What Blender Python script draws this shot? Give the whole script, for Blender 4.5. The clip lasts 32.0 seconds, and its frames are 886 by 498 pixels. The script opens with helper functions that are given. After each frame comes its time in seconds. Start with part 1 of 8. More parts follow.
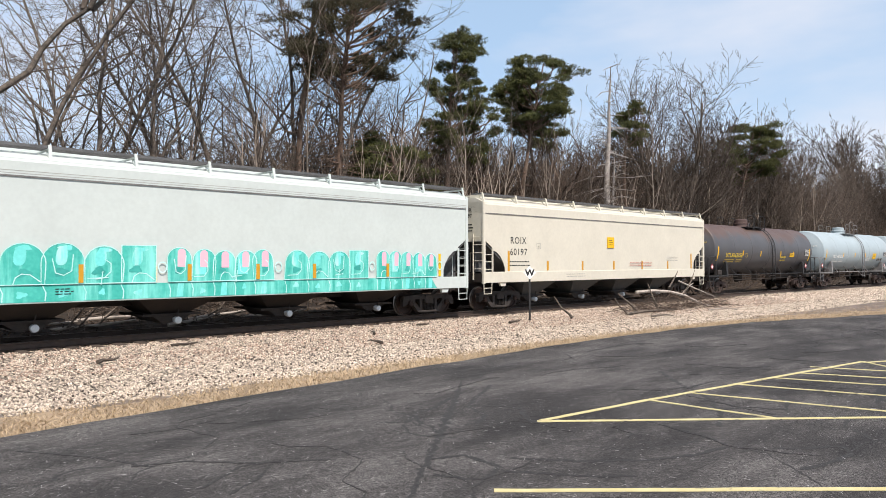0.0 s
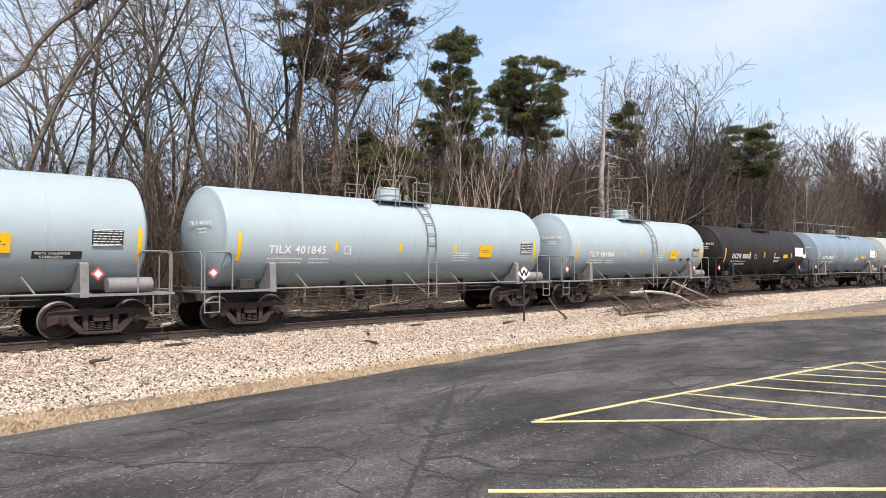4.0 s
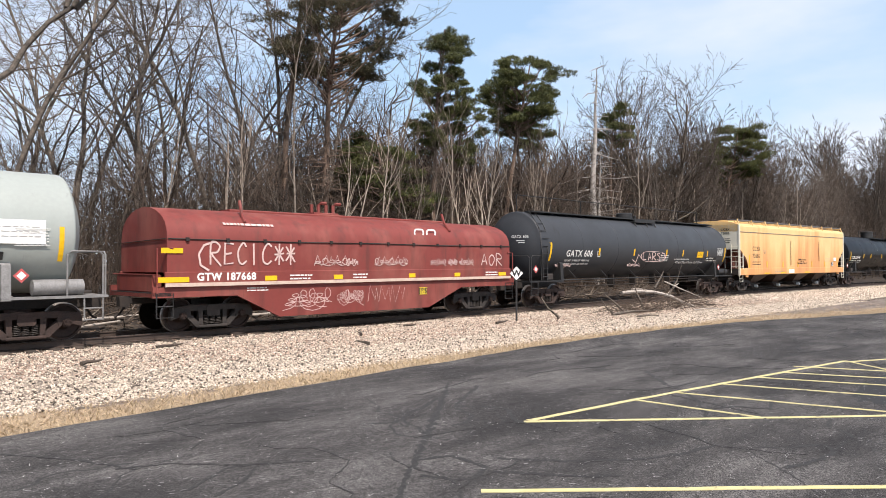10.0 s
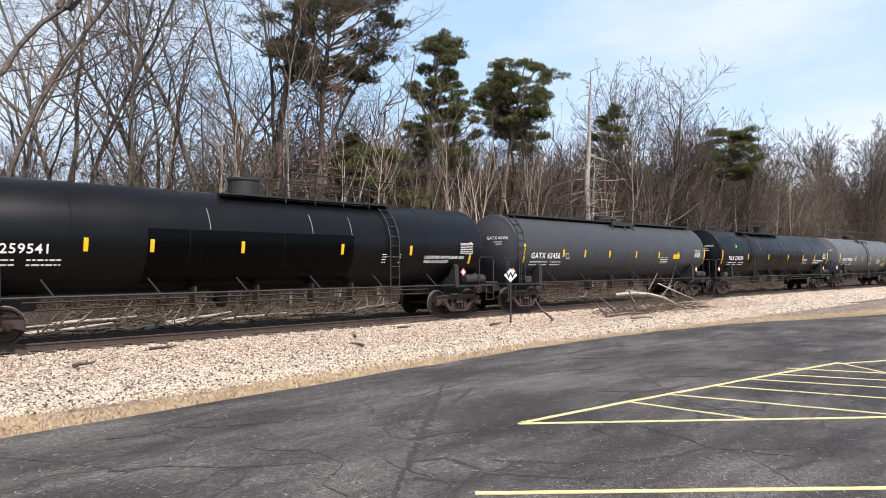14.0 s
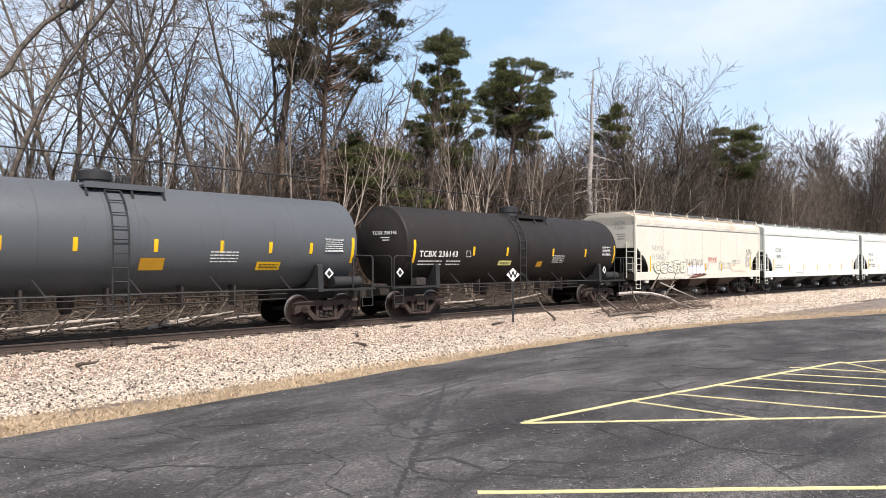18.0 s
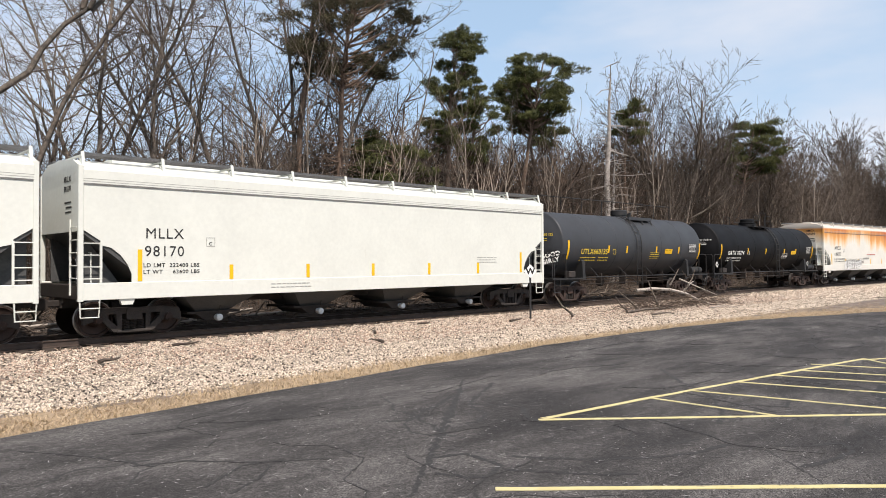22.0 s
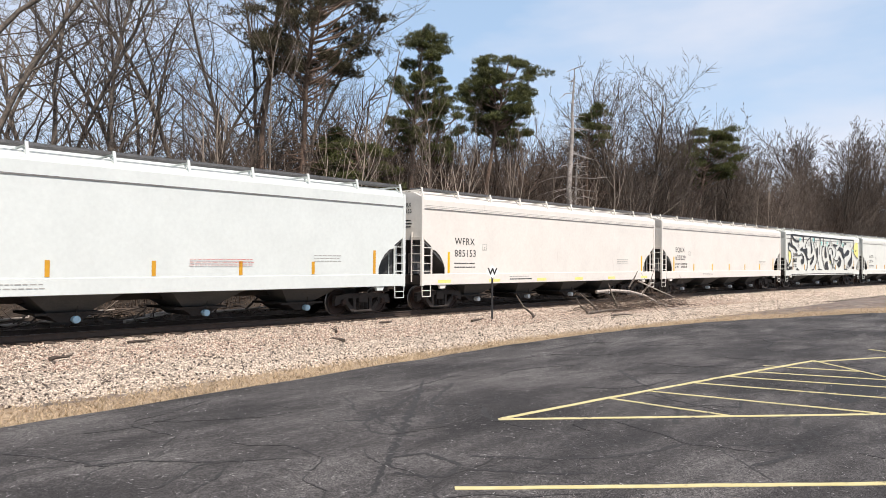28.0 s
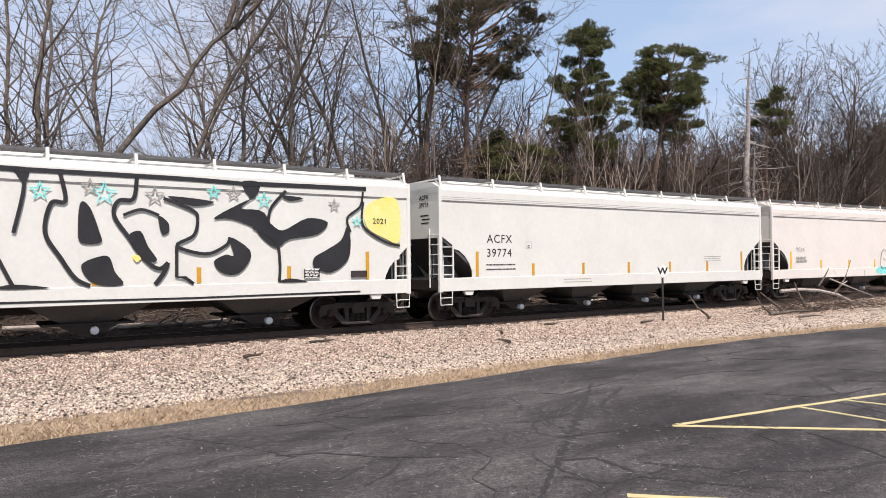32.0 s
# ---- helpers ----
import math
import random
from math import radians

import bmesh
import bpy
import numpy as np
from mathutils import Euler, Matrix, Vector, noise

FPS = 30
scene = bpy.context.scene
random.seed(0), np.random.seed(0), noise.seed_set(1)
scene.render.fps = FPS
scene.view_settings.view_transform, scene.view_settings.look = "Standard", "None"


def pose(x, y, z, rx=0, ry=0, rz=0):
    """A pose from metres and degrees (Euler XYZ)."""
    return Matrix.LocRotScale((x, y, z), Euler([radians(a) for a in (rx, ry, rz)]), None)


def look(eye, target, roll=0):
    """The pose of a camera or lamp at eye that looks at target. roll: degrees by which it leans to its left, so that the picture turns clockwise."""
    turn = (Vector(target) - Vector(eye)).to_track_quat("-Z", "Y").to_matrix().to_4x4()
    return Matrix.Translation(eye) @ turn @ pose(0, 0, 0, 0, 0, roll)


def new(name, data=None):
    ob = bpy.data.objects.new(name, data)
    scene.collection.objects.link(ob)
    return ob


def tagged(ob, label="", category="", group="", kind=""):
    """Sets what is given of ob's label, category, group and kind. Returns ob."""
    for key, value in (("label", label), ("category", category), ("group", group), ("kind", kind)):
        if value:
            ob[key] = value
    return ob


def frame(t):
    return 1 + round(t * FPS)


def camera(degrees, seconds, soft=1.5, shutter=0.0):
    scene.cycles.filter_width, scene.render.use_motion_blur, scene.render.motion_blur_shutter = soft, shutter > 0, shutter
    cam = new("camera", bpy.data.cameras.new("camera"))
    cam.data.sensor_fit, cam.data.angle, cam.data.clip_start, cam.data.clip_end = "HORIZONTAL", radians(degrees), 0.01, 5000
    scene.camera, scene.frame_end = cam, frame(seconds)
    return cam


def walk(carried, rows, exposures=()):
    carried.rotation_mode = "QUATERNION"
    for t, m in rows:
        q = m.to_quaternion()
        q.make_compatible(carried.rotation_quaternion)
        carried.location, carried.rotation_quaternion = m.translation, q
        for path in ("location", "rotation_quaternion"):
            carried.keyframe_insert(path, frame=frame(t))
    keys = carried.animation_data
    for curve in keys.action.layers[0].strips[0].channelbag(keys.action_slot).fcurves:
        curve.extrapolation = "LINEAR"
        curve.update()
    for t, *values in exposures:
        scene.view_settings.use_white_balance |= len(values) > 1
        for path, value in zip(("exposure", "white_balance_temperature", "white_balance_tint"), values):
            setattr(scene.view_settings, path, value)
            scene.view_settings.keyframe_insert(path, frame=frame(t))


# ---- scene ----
cam = camera(64.0, 32.0, soft=0.65, shutter=0.03)
EYE = (0.0, 0.0, 1.874)


def aim(yaw, pitch, roll):
    a, b = radians(yaw), radians(pitch)
    way = Vector((math.sin(a) * math.cos(b), math.cos(a) * math.cos(b), math.sin(b)))
    return look(EYE, Vector(EYE) + way * 10, roll)


# seconds, heading from the +y axis towards +x, upward tilt, roll
CAMERA_ROWS = [
    (0.0, 44.447, 1.126, -0.128), (0.5, 44.447, 1.226, -0.134), (1.0, 44.463, 1.269, -0.124), (1.5, 44.501, 1.242, -0.135),
    (2.0, 44.548, 1.181, -0.134), (2.5, 44.612, 1.111, -0.11), (3.0, 44.727, 1.083, -0.03), (3.5, 44.804, 1.102, -0.016),
    (5.5, 45.209, 1.425, -0.017), (6.0, 45.298, 1.423, -0.006), (6.5, 45.368, 1.384, -0.011), (7.0, 45.456, 1.33, -0.023),
    (7.5, 45.526, 1.266, -0.042), (8.0, 45.576, 1.19, -0.099), (8.5, 45.575, 1.124, -0.181), (9.0, 45.549, 1.096, -0.182),
    (9.5, 45.544, 1.105, -0.16), (10.0, 45.504, 1.176, -0.16), (10.5, 45.489, 1.26, -0.164), (11.0, 45.489, 1.379, -0.151),
    (11.5, 45.505, 1.445, -0.191), (12.0, 45.539, 1.458, -0.166), (12.5, 45.637, 1.471, -0.148), (13.0, 45.746, 1.446, -0.165),
    (13.5, 45.871, 1.389, -0.159), (14.0, 45.974, 1.332, -0.119), (14.5, 46.039, 1.31, -0.122), (16.5, 46.029, 1.27, -0.149),
    (17.0, 45.969, 1.272, -0.165), (17.5, 45.886, 1.272, -0.162), (18.0, 45.783, 1.292, -0.171), (18.5, 45.68, 1.322, -0.231),
    (19.0, 45.567, 1.334, -0.274), (19.5, 45.435, 1.404, -0.292), (20.0, 45.262, 1.49, -0.335), (20.5, 45.031, 1.533, -0.392),
    (21.0, 44.774, 1.464, -0.387), (21.5, 44.556, 1.285, -0.388), (22.0, 44.403, 1.024, -0.333), (22.5, 44.413, 0.767, -0.194),
    (23.0, 44.527, 0.603, -0.15), (23.5, 44.696, 0.538, -0.087), (24.0, 44.848, 0.565, -0.093), (24.5, 45.076, 0.621, -0.108),
    (25.0, 45.3, 0.657, -0.062), (25.5, 45.561, 0.65, -0.069), (27.5, 46.988, 0.813, 0.339), (28.0, 47.408, 0.991, 0.437),
    (28.5, 47.741, 1.149, 0.474), (29.0, 48.052, 1.3, 0.548), (29.5, 48.254, 1.425, 0.572), (30.0, 48.321, 1.539, 0.522),
    (30.5, 48.228, 1.591, 0.419), (31.0, 46.966, 1.566, 0.274), (31.5, 43.082, 1.414, -0.076), (32.0, 34.23, 1.13, -0.611),
]
# the picture darkens a little when white cars fill it and brightens for dark ones
EXPOSURE = [(t, s, 6900 if 19.5 < t < 26 else 6700 if 12 < t < 19.5 else 6780, g) for t, s, g in [(0, 0.12, 15), (1, 0.1, 15), (2, 0.15, 15), (3, 0.28, 15), (6, 0.32, 15), (7, 0.36, 15), (8, 0.3, 15), (13, 0.3, 15), (14, 0.38, 15), (17, 0.45, 15), (18, 0.37, 15), (19, 0.29, 15),
                                             (20, 0.12, 15), (21, 0.1, 15), (22, 0.1, 15), (23, 0.15, 15), (24, 0.31, 15), (25, 0.2, 15), (28, 0.11, 16), (29, 0.1, 16), (30.5, 0.08, 16), (31, 0.08, 18), (32, 0.02, 21)]]
walk(cam, [(t, aim(a, b, c)) for t, a, b, c in CAMERA_ROWS], exposures=EXPOSURE)

# ---- light ----
SUN_AZ, SUN_EL = 200.0, 54.0   # degrees clockwise from +y, and above the horizon
world = bpy.data.worlds.new("world")
scene.world = world
world.use_nodes = True
wn, wl = world.node_tree.nodes, world.node_tree.links
sky = wn.new("ShaderNodeTexSky")
sky.sky_type, sky.sun_disc = "NISHITA", False
sky.sun_elevation, sky.sun_rotation = radians(SUN_EL), radians(SUN_AZ)
sky.air_density, sky.dust_density, sky.ozone_density = 1.0, 0.6, 1.0
wco = wn.new("ShaderNodeTexCoord")
wmap = wn.new("ShaderNodeMapping")
wmap.inputs["Scale"].default_value = (1.0, 1.0, 3.2)
wnoise = wn.new("ShaderNodeTexNoise")
wnoise.inputs["Scale"].default_value, wnoise.inputs["Detail"].default_value = 2.2, 5.0
wnoise.inputs["Roughness"].default_value = 0.55
wramp = wn.new("ShaderNodeValToRGB")
wramp.color_ramp.elements[0].position, wramp.color_ramp.elements[1].position = 0.36, 0.68
wramp.color_ramp.elements[0].color = (0.05, 0.05, 0.05, 1)
wramp.color_ramp.elements[1].color = (0.8, 0.8, 0.8, 1)
wmix = wn.new("ShaderNodeMixRGB")
wmix.inputs["Color2"].default_value = (6.9, 7.6, 8.6, 1)
wl.new(wco.outputs["Generated"], wmap.inputs["Vector"])
wl.new(wmap.outputs["Vector"], wnoise.inputs["Vector"])
wl.new(wnoise.outputs["Fac"], wramp.inputs["Fac"])
wl.new(wramp.outputs["Color"], wmix.inputs["Fac"])
# bright blue haze above the horizon, thinning out with height
whaze, wsep, wfall = wn.new("ShaderNodeMixRGB"), wn.new("ShaderNodeSeparateXYZ"), wn.new("ShaderNodeMapRange")
whaze.inputs["Color2"].default_value = (5.7, 8.8, 12.1, 1)
wfall.inputs["From Min"].default_value, wfall.inputs["From Max"].default_value = 0.35, 0.95
wfall.inputs["To Min"].default_value, wfall.inputs["To Max"].default_value = 0.46, 0.06
wl.new(wco.outputs["Generated"], wsep.inputs[0])
wl.new(wsep.outputs["Z"], wfall.inputs["Value"])
wl.new(wfall.outputs["Result"], whaze.inputs["Fac"])
wl.new(sky.outputs["Color"], whaze.inputs["Color1"])
wl.new(whaze.outputs["Color"], wmix.inputs["Color1"])
wl.new(wmix.outputs["Color"], wn["Background"].inputs["Color"])
wn["Background"].inputs["Strength"].default_value = 0.105
sun = new("sun", bpy.data.lights.new("sun", "SUN"))
sun.data.energy, sun.data.angle, sun.data.color = 4.9, radians(0.53), (1.0, 0.955, 0.90)
sa, se = radians(SUN_AZ), radians(SUN_EL)
SUN_FROM = Vector((math.sin(sa) * math.cos(se), math.cos(sa) * math.cos(se), math.sin(se)))
sun.matrix_world = look(SUN_FROM * 60, (0, 0, 0))


# ---- materials ----
def lin(c):
    """sRGB 0-255 to linear."""
    return tuple(((v / 255 + 0.055) / 1.055) ** 2.4 if v > 10 else v / 255 / 12.92 for v in c) + (1.0,)


def material(name, a, b=None, rough=0.6, metal=0.0, scale=6.0, fine=60.0, bump=0.15, spread=(0.35, 0.7),
             stain=None, stain_at=(0.55, 0.75), stain_scale=(0.6, 0.6, 0.6), island=0.0, each=0.0, spec=0.5, coat=0.0):
    """Procedural surface: two colours mixed at two scales, bump, optional stains, and optional per-piece variation."""
    m = bpy.data.materials.new(name)
    m.use_nodes = True
    n, l = m.node_tree.nodes, m.node_tree.links
    p = n["Principled BSDF"]
    p.inputs["Metallic"].default_value = metal
    p.inputs["Specular IOR Level"].default_value = spec
    p.inputs["Coat Weight"].default_value = coat
    co = n.new("ShaderNodeTexCoord")
    n1, n2 = n.new("ShaderNodeTexNoise"), n.new("ShaderNodeTexNoise")
    n1.inputs["Scale"].default_value, n1.inputs["Detail"].default_value = scale, 6.0
    n2.inputs["Scale"].default_value, n2.inputs["Detail"].default_value = fine, 4.0
    for q in (n1, n2):
        l.new(co.outputs["Object"], q.inputs["Vector"])
    add = n.new("ShaderNodeMath")
    add.operation = "MULTIPLY_ADD"
    add.inputs[1].default_value = 0.45
    l.new(n2.outputs["Fac"], add.inputs[0])
    half = n.new("ShaderNodeMath")
    half.operation = "MULTIPLY"
    half.inputs[1].default_value = 0.55
    l.new(n1.outputs["Fac"], half.inputs[0])
    l.new(half.outputs[0], add.inputs[2])
    ramp = n.new("ShaderNodeValToRGB")
    ramp.color_ramp.elements[0].position, ramp.color_ramp.elements[1].position = spread
    ramp.color_ramp.elements[0].color, ramp.color_ramp.elements[1].color = a, b or tuple(0.75 * v for v in a[:3]) + (1,)
    l.new(add.outputs[0], ramp.inputs["Fac"])
    col = ramp.outputs["Color"]
    if stain:
        mp = n.new("ShaderNodeMapping")
        mp.inputs["Scale"].default_value = stain_scale
        l.new(co.outputs["Object"], mp.inputs["Vector"])
        n3 = n.new("ShaderNodeTexNoise")
        n3.inputs["Scale"].default_value, n3.inputs["Detail"].default_value, n3.inputs["Roughness"].default_value = 1.0, 7.0, 0.65
        l.new(mp.outputs["Vector"], n3.inputs["Vector"])
        r3 = n.new("ShaderNodeValToRGB")
        r3.color_ramp.elements[0].position, r3.color_ramp.elements[1].position = stain_at
        l.new(n3.outputs["Fac"], r3.inputs["Fac"])
        mx = n.new("ShaderNodeMixRGB")
        mx.inputs["Color2"].default_value = stain
        l.new(r3.outputs["Color"], mx.inputs["Fac"])
        l.new(col, mx.inputs["Color1"])
        col = mx.outputs["Color"]
    if island or each:
        hs = n.new("ShaderNodeHueSaturation")
        mr = n.new("ShaderNodeMapRange")
        amount = island or each
        mr.inputs["To Min"].default_value, mr.inputs["To Max"].default_value = 1 - amount, 1 + amount
        if island:
            l.new(n.new("ShaderNodeNewGeometry").outputs["Random Per Island"], mr.inputs["Value"])
        else:
            l.new(n.new("ShaderNodeObjectInfo").outputs["Random"], mr.inputs["Value"])
        l.new(mr.outputs["Result"], hs.inputs["Value"])
        l.new(col, hs.inputs["Color"])
        col = hs.outputs["Color"]
    l.new(col, p.inputs["Base Color"])
    rr = n.new("ShaderNodeMapRange")
    rr.inputs["To Min"].default_value, rr.inputs["To Max"].default_value = max(0.03, rough - 0.12), min(1.0, rough + 0.12)
    l.new(n1.outputs["Fac"], rr.inputs["Value"])
    l.new(rr.outputs["Result"], p.inputs["Roughness"])
    if bump:
        bm_ = n.new("ShaderNodeBump")
        bm_.inputs["Strength"].default_value, bm_.inputs["Distance"].default_value = bump, 0.02
        l.new(add.outputs[0], bm_.inputs["Height"])
        l.new(bm_.outputs["Normal"], p.inputs["Normal"])
    return m


def paint(name, rgb, dirt=(70, 60, 50), dirty=0.62, rough=0.5, streak=True, **kw):
    """Rail-car paint with vertical dirt streaks."""
    a = lin(rgb)
    return material(name, a, tuple(0.88 * v for v in a[:3]) + (1,), rough=rough, scale=0.9, fine=9.0, bump=0.04,
                    stain=lin(dirt), stain_at=(dirty, dirty + 0.28),
                    stain_scale=(2.6, 2.6, 0.35) if streak else (1.2, 1.2, 1.2), **kw)


def rusted_paint(name, rgb, rust_hi, rust_lo, z_from, z_to, amount=1.0, z_top=None):
    """Paint with rust that runs down in streaks from the roof seam; heights in metres above the rail."""
    m = paint(name, rgb, (150, 120, 90), 0.64)
    n, l = m.node_tree.nodes, m.node_tree.links
    p = n["Principled BSDF"]
    old = p.inputs["Base Color"].links[0].from_socket
    co = n.new("ShaderNodeTexCoord")
    sep = n.new("ShaderNodeSeparateXYZ")
    l.new(co.outputs["Object"], sep.inputs[0])
    mp = n.new("ShaderNodeMapping")
    mp.inputs["Scale"].default_value = (0.9, 0.4, 0.13)
    l.new(co.outputs["Object"], mp.inputs["Vector"])
    nz = n.new("ShaderNodeTexNoise")
    nz.inputs["Scale"].default_value, nz.inputs["Detail"].default_value, nz.inputs["Roughness"].default_value = 1.0, 6.0, 0.62
    l.new(mp.outputs["Vector"], nz.inputs["Vector"])
    mr = n.new("ShaderNodeMapRange")
    mr.inputs["From Min"].default_value, mr.inputs["From Max"].default_value = z_from, z_to
    mr.inputs["To Min"].default_value, mr.inputs["To Max"].default_value = -0.5, 0.28
    mr.clamp = False
    l.new(sep.outputs["Z"], mr.inputs["Value"])
    ad, run, swell = n.new("ShaderNodeMath"), n.new("ShaderNodeMath"), n.new("ShaderNodeTexNoise")
    wide, drip = n.new("ShaderNodeMapping"), n.new("ShaderNodeTexNoise")
    wide.inputs["Scale"].default_value = (0.42, 0.1, 0.03)
    swell.inputs["Scale"].default_value, swell.inputs["Detail"].default_value = 1.0, 3.0
    l.new(co.outputs["Object"], wide.inputs["Vector"])
    l.new(wide.outputs["Vector"], swell.inputs["Vector"])
    run.operation, run.inputs[1].default_value = "MULTIPLY_ADD", 0.75
    l.new(swell.outputs["Fac"], run.inputs[0])
    l.new(nz.outputs["Fac"], run.inputs[2])
    thin, dr = n.new("ShaderNodeMapping"), n.new("ShaderNodeMath")
    thin.inputs["Scale"].default_value = (4.5, 0.5, 0.22)
    drip.inputs["Scale"].default_value, drip.inputs["Detail"].default_value = 1.0, 4.0
    l.new(co.outputs["Object"], thin.inputs["Vector"])
    l.new(thin.outputs["Vector"], drip.inputs["Vector"])
    dr.operation, dr.inputs[1].default_value = "MULTIPLY_ADD", 0.30
    l.new(drip.outputs["Fac"], dr.inputs[0])
    l.new(run.outputs[0], dr.inputs[2])
    less = n.new("ShaderNodeMath")
    less.operation, less.inputs[1].default_value = "SUBTRACT", 0.525
    l.new(dr.outputs[0], less.inputs[0])
    l.new(mr.outputs["Result"], ad.inputs[0])
    l.new(less.outputs[0], ad.inputs[1])
    ramp = n.new("ShaderNodeValToRGB")
    ramp.color_ramp.elements[0].position, ramp.color_ramp.elements[1].position = 0.36, 0.66
    ramp.color_ramp.elements[1].color = (amount, amount, amount, 1)
    l.new(ad.outputs[0], ramp.inputs["Fac"])
    fac = ramp.outputs["Color"]
    if z_top:   # clean strip above the rust
        cut, mul = n.new("ShaderNodeMapRange"), n.new("ShaderNodeMath")
        cut.inputs["From Min"].default_value, cut.inputs["From Max"].default_value = z_top - 0.12, z_top
        cut.inputs["To Min"].default_value, cut.inputs["To Max"].default_value = 1.0, 0.12
        mul.operation = "MULTIPLY"
        l.new(sep.outputs["Z"], cut.inputs["Value"])
        l.new(cut.outputs["Result"], mul.inputs[0])
        l.new(fac, mul.inputs[1])
        fac = mul.outputs[0]
    rc = n.new("ShaderNodeValToRGB")
    rc.color_ramp.elements[0].color, rc.color_ramp.elements[1].color = lin(rust_hi), lin(rust_lo)
    rc.color_ramp.elements[0].position, rc.color_ramp.elements[1].position = 0.42, 0.98
    l.new(ad.outputs[0], rc.inputs["Fac"])
    mx = n.new("ShaderNodeMixRGB")
    l.new(fac, mx.inputs["Fac"])
    l.new(old, mx.inputs["Color1"])
    l.new(rc.outputs["Color"], mx.inputs["Color2"])
    l.new(mx.outputs["Color"], p.inputs["Base Color"])
    return m


def speckled(m, scale, at, colour, amount, stretch=(1, 1, 1)):
    """Adds small specks of another colour over a material."""
    n, l = m.node_tree.nodes, m.node_tree.links
    p = n["Principled BSDF"]
    old = p.inputs["Base Color"].links[0].from_socket
    co, mp, nz = n.new("ShaderNodeTexCoord"), n.new("ShaderNodeMapping"), n.new("ShaderNodeTexNoise")
    mp.inputs["Scale"].default_value = stretch
    nz.inputs["Scale"].default_value, nz.inputs["Detail"].default_value, nz.inputs["Roughness"].default_value = scale, 3.0, 0.6
    l.new(co.outputs["Object"], mp.inputs["Vector"])
    l.new(mp.outputs["Vector"], nz.inputs["Vector"])
    rp = n.new("ShaderNodeValToRGB")
    rp.color_ramp.elements[0].position, rp.color_ramp.elements[1].position = at
    rp.color_ramp.elements[1].color = (amount, amount, amount, 1)
    l.new(nz.outputs["Fac"], rp.inputs["Fac"])
    mx = n.new("ShaderNodeMixRGB")
    mx.inputs["Color2"].default_value = colour
    l.new(rp.outputs["Color"], mx.inputs["Fac"])
    l.new(old, mx.inputs["Color1"])
    l.new(mx.outputs["Color"], p.inputs["Base Color"])
    return m




def asphalt_material():
    """Worn seal coat: dark binder with paler grit at two grain sizes, large worn patches and drawn-out darker streaks."""
    m = bpy.data.materials.new("asphalt")
    m.use_nodes = True
    n, l = m.node_tree.nodes, m.node_tree.links
    p = n["Principled BSDF"]
    p.inputs["Roughness"].default_value, p.inputs["Specular IOR Level"].default_value = 0.9, 0.3
    co = n.new("ShaderNodeTexCoord")

    def grain(scale, detail, rough, stretch, lo, hi, a, b):
        mp, nz, rp = n.new("ShaderNodeMapping"), n.new("ShaderNodeTexNoise"), n.new("ShaderNodeMapRange")
        mp.inputs["Scale"].default_value = stretch
        nz.inputs["Scale"].default_value, nz.inputs["Detail"].default_value, nz.inputs["Roughness"].default_value = scale, detail, rough
        rp.inputs["From Min"].default_value, rp.inputs["From Max"].default_value = lo, hi
        rp.inputs["To Min"].default_value, rp.inputs["To Max"].default_value = a, b
        l.new(co.outputs["Object"], mp.inputs["Vector"])
        l.new(mp.outputs["Vector"], nz.inputs["Vector"])
        l.new(nz.outputs["Fac"], rp.inputs["Value"])
        return rp.outputs["Result"]

    def times(x, y):
        q = n.new("ShaderNodeMath")
        q.operation = "MULTIPLY"
        l.new(x, q.inputs[0])
        l.new(y, q.inputs[1])
        return q.outputs[0]
    fine = grain(75, 3.0, 0.75, (1, 1, 1), 0.38, 0.70, 0.02, 2.3)
    coarse = grain(17, 4.0, 0.7, (1, 1, 1), 0.3, 0.7, 0.5, 1.55)
    worn = grain(0.42, 6.0, 0.62, (0.8, 1.5, 1), 0.40, 0.62, 0.46, 1.5)
    streak = grain(1.5, 5.0, 0.6, (0.35, 1.6, 1), 0.42, 0.60, 1.05, 0.62)
    grey = times(times(fine, coarse), times(worn, streak))
    ramp = n.new("ShaderNodeValToRGB")
    ramp.color_ramp.elements[0].position, ramp.color_ramp.elements[1].position = 0.0, 1.0
    ramp.color_ramp.elements[0].color, ramp.color_ramp.elements[1].color = (0.012, 0.0112, 0.0112, 1), (0.082, 0.076, 0.072, 1)
    top = n.new("ShaderNodeMixRGB")
    top.inputs["Color2"].default_value = (0.21, 0.197, 0.185, 1)
    over = n.new("ShaderNodeMapRange")
    over.inputs["From Min"].default_value, over.inputs["From Max"].default_value = 1.0, 2.4
    l.new(grey, over.inputs["Value"])
    l.new(grey, ramp.inputs["Fac"])
    l.new(over.outputs["Result"], top.inputs["Fac"])
    l.new(ramp.outputs["Color"], top.inputs["Color1"])
    l.new(top.outputs["Color"], p.inputs["Base Color"])
    bump = n.new("ShaderNodeBump")
    bump.inputs["Strength"].default_value, bump.inputs["Distance"].default_value = 0.5, 0.006
    l.new(fine, bump.inputs["Height"])
    l.new(bump.outputs["Normal"], p.inputs["Normal"])
    return m


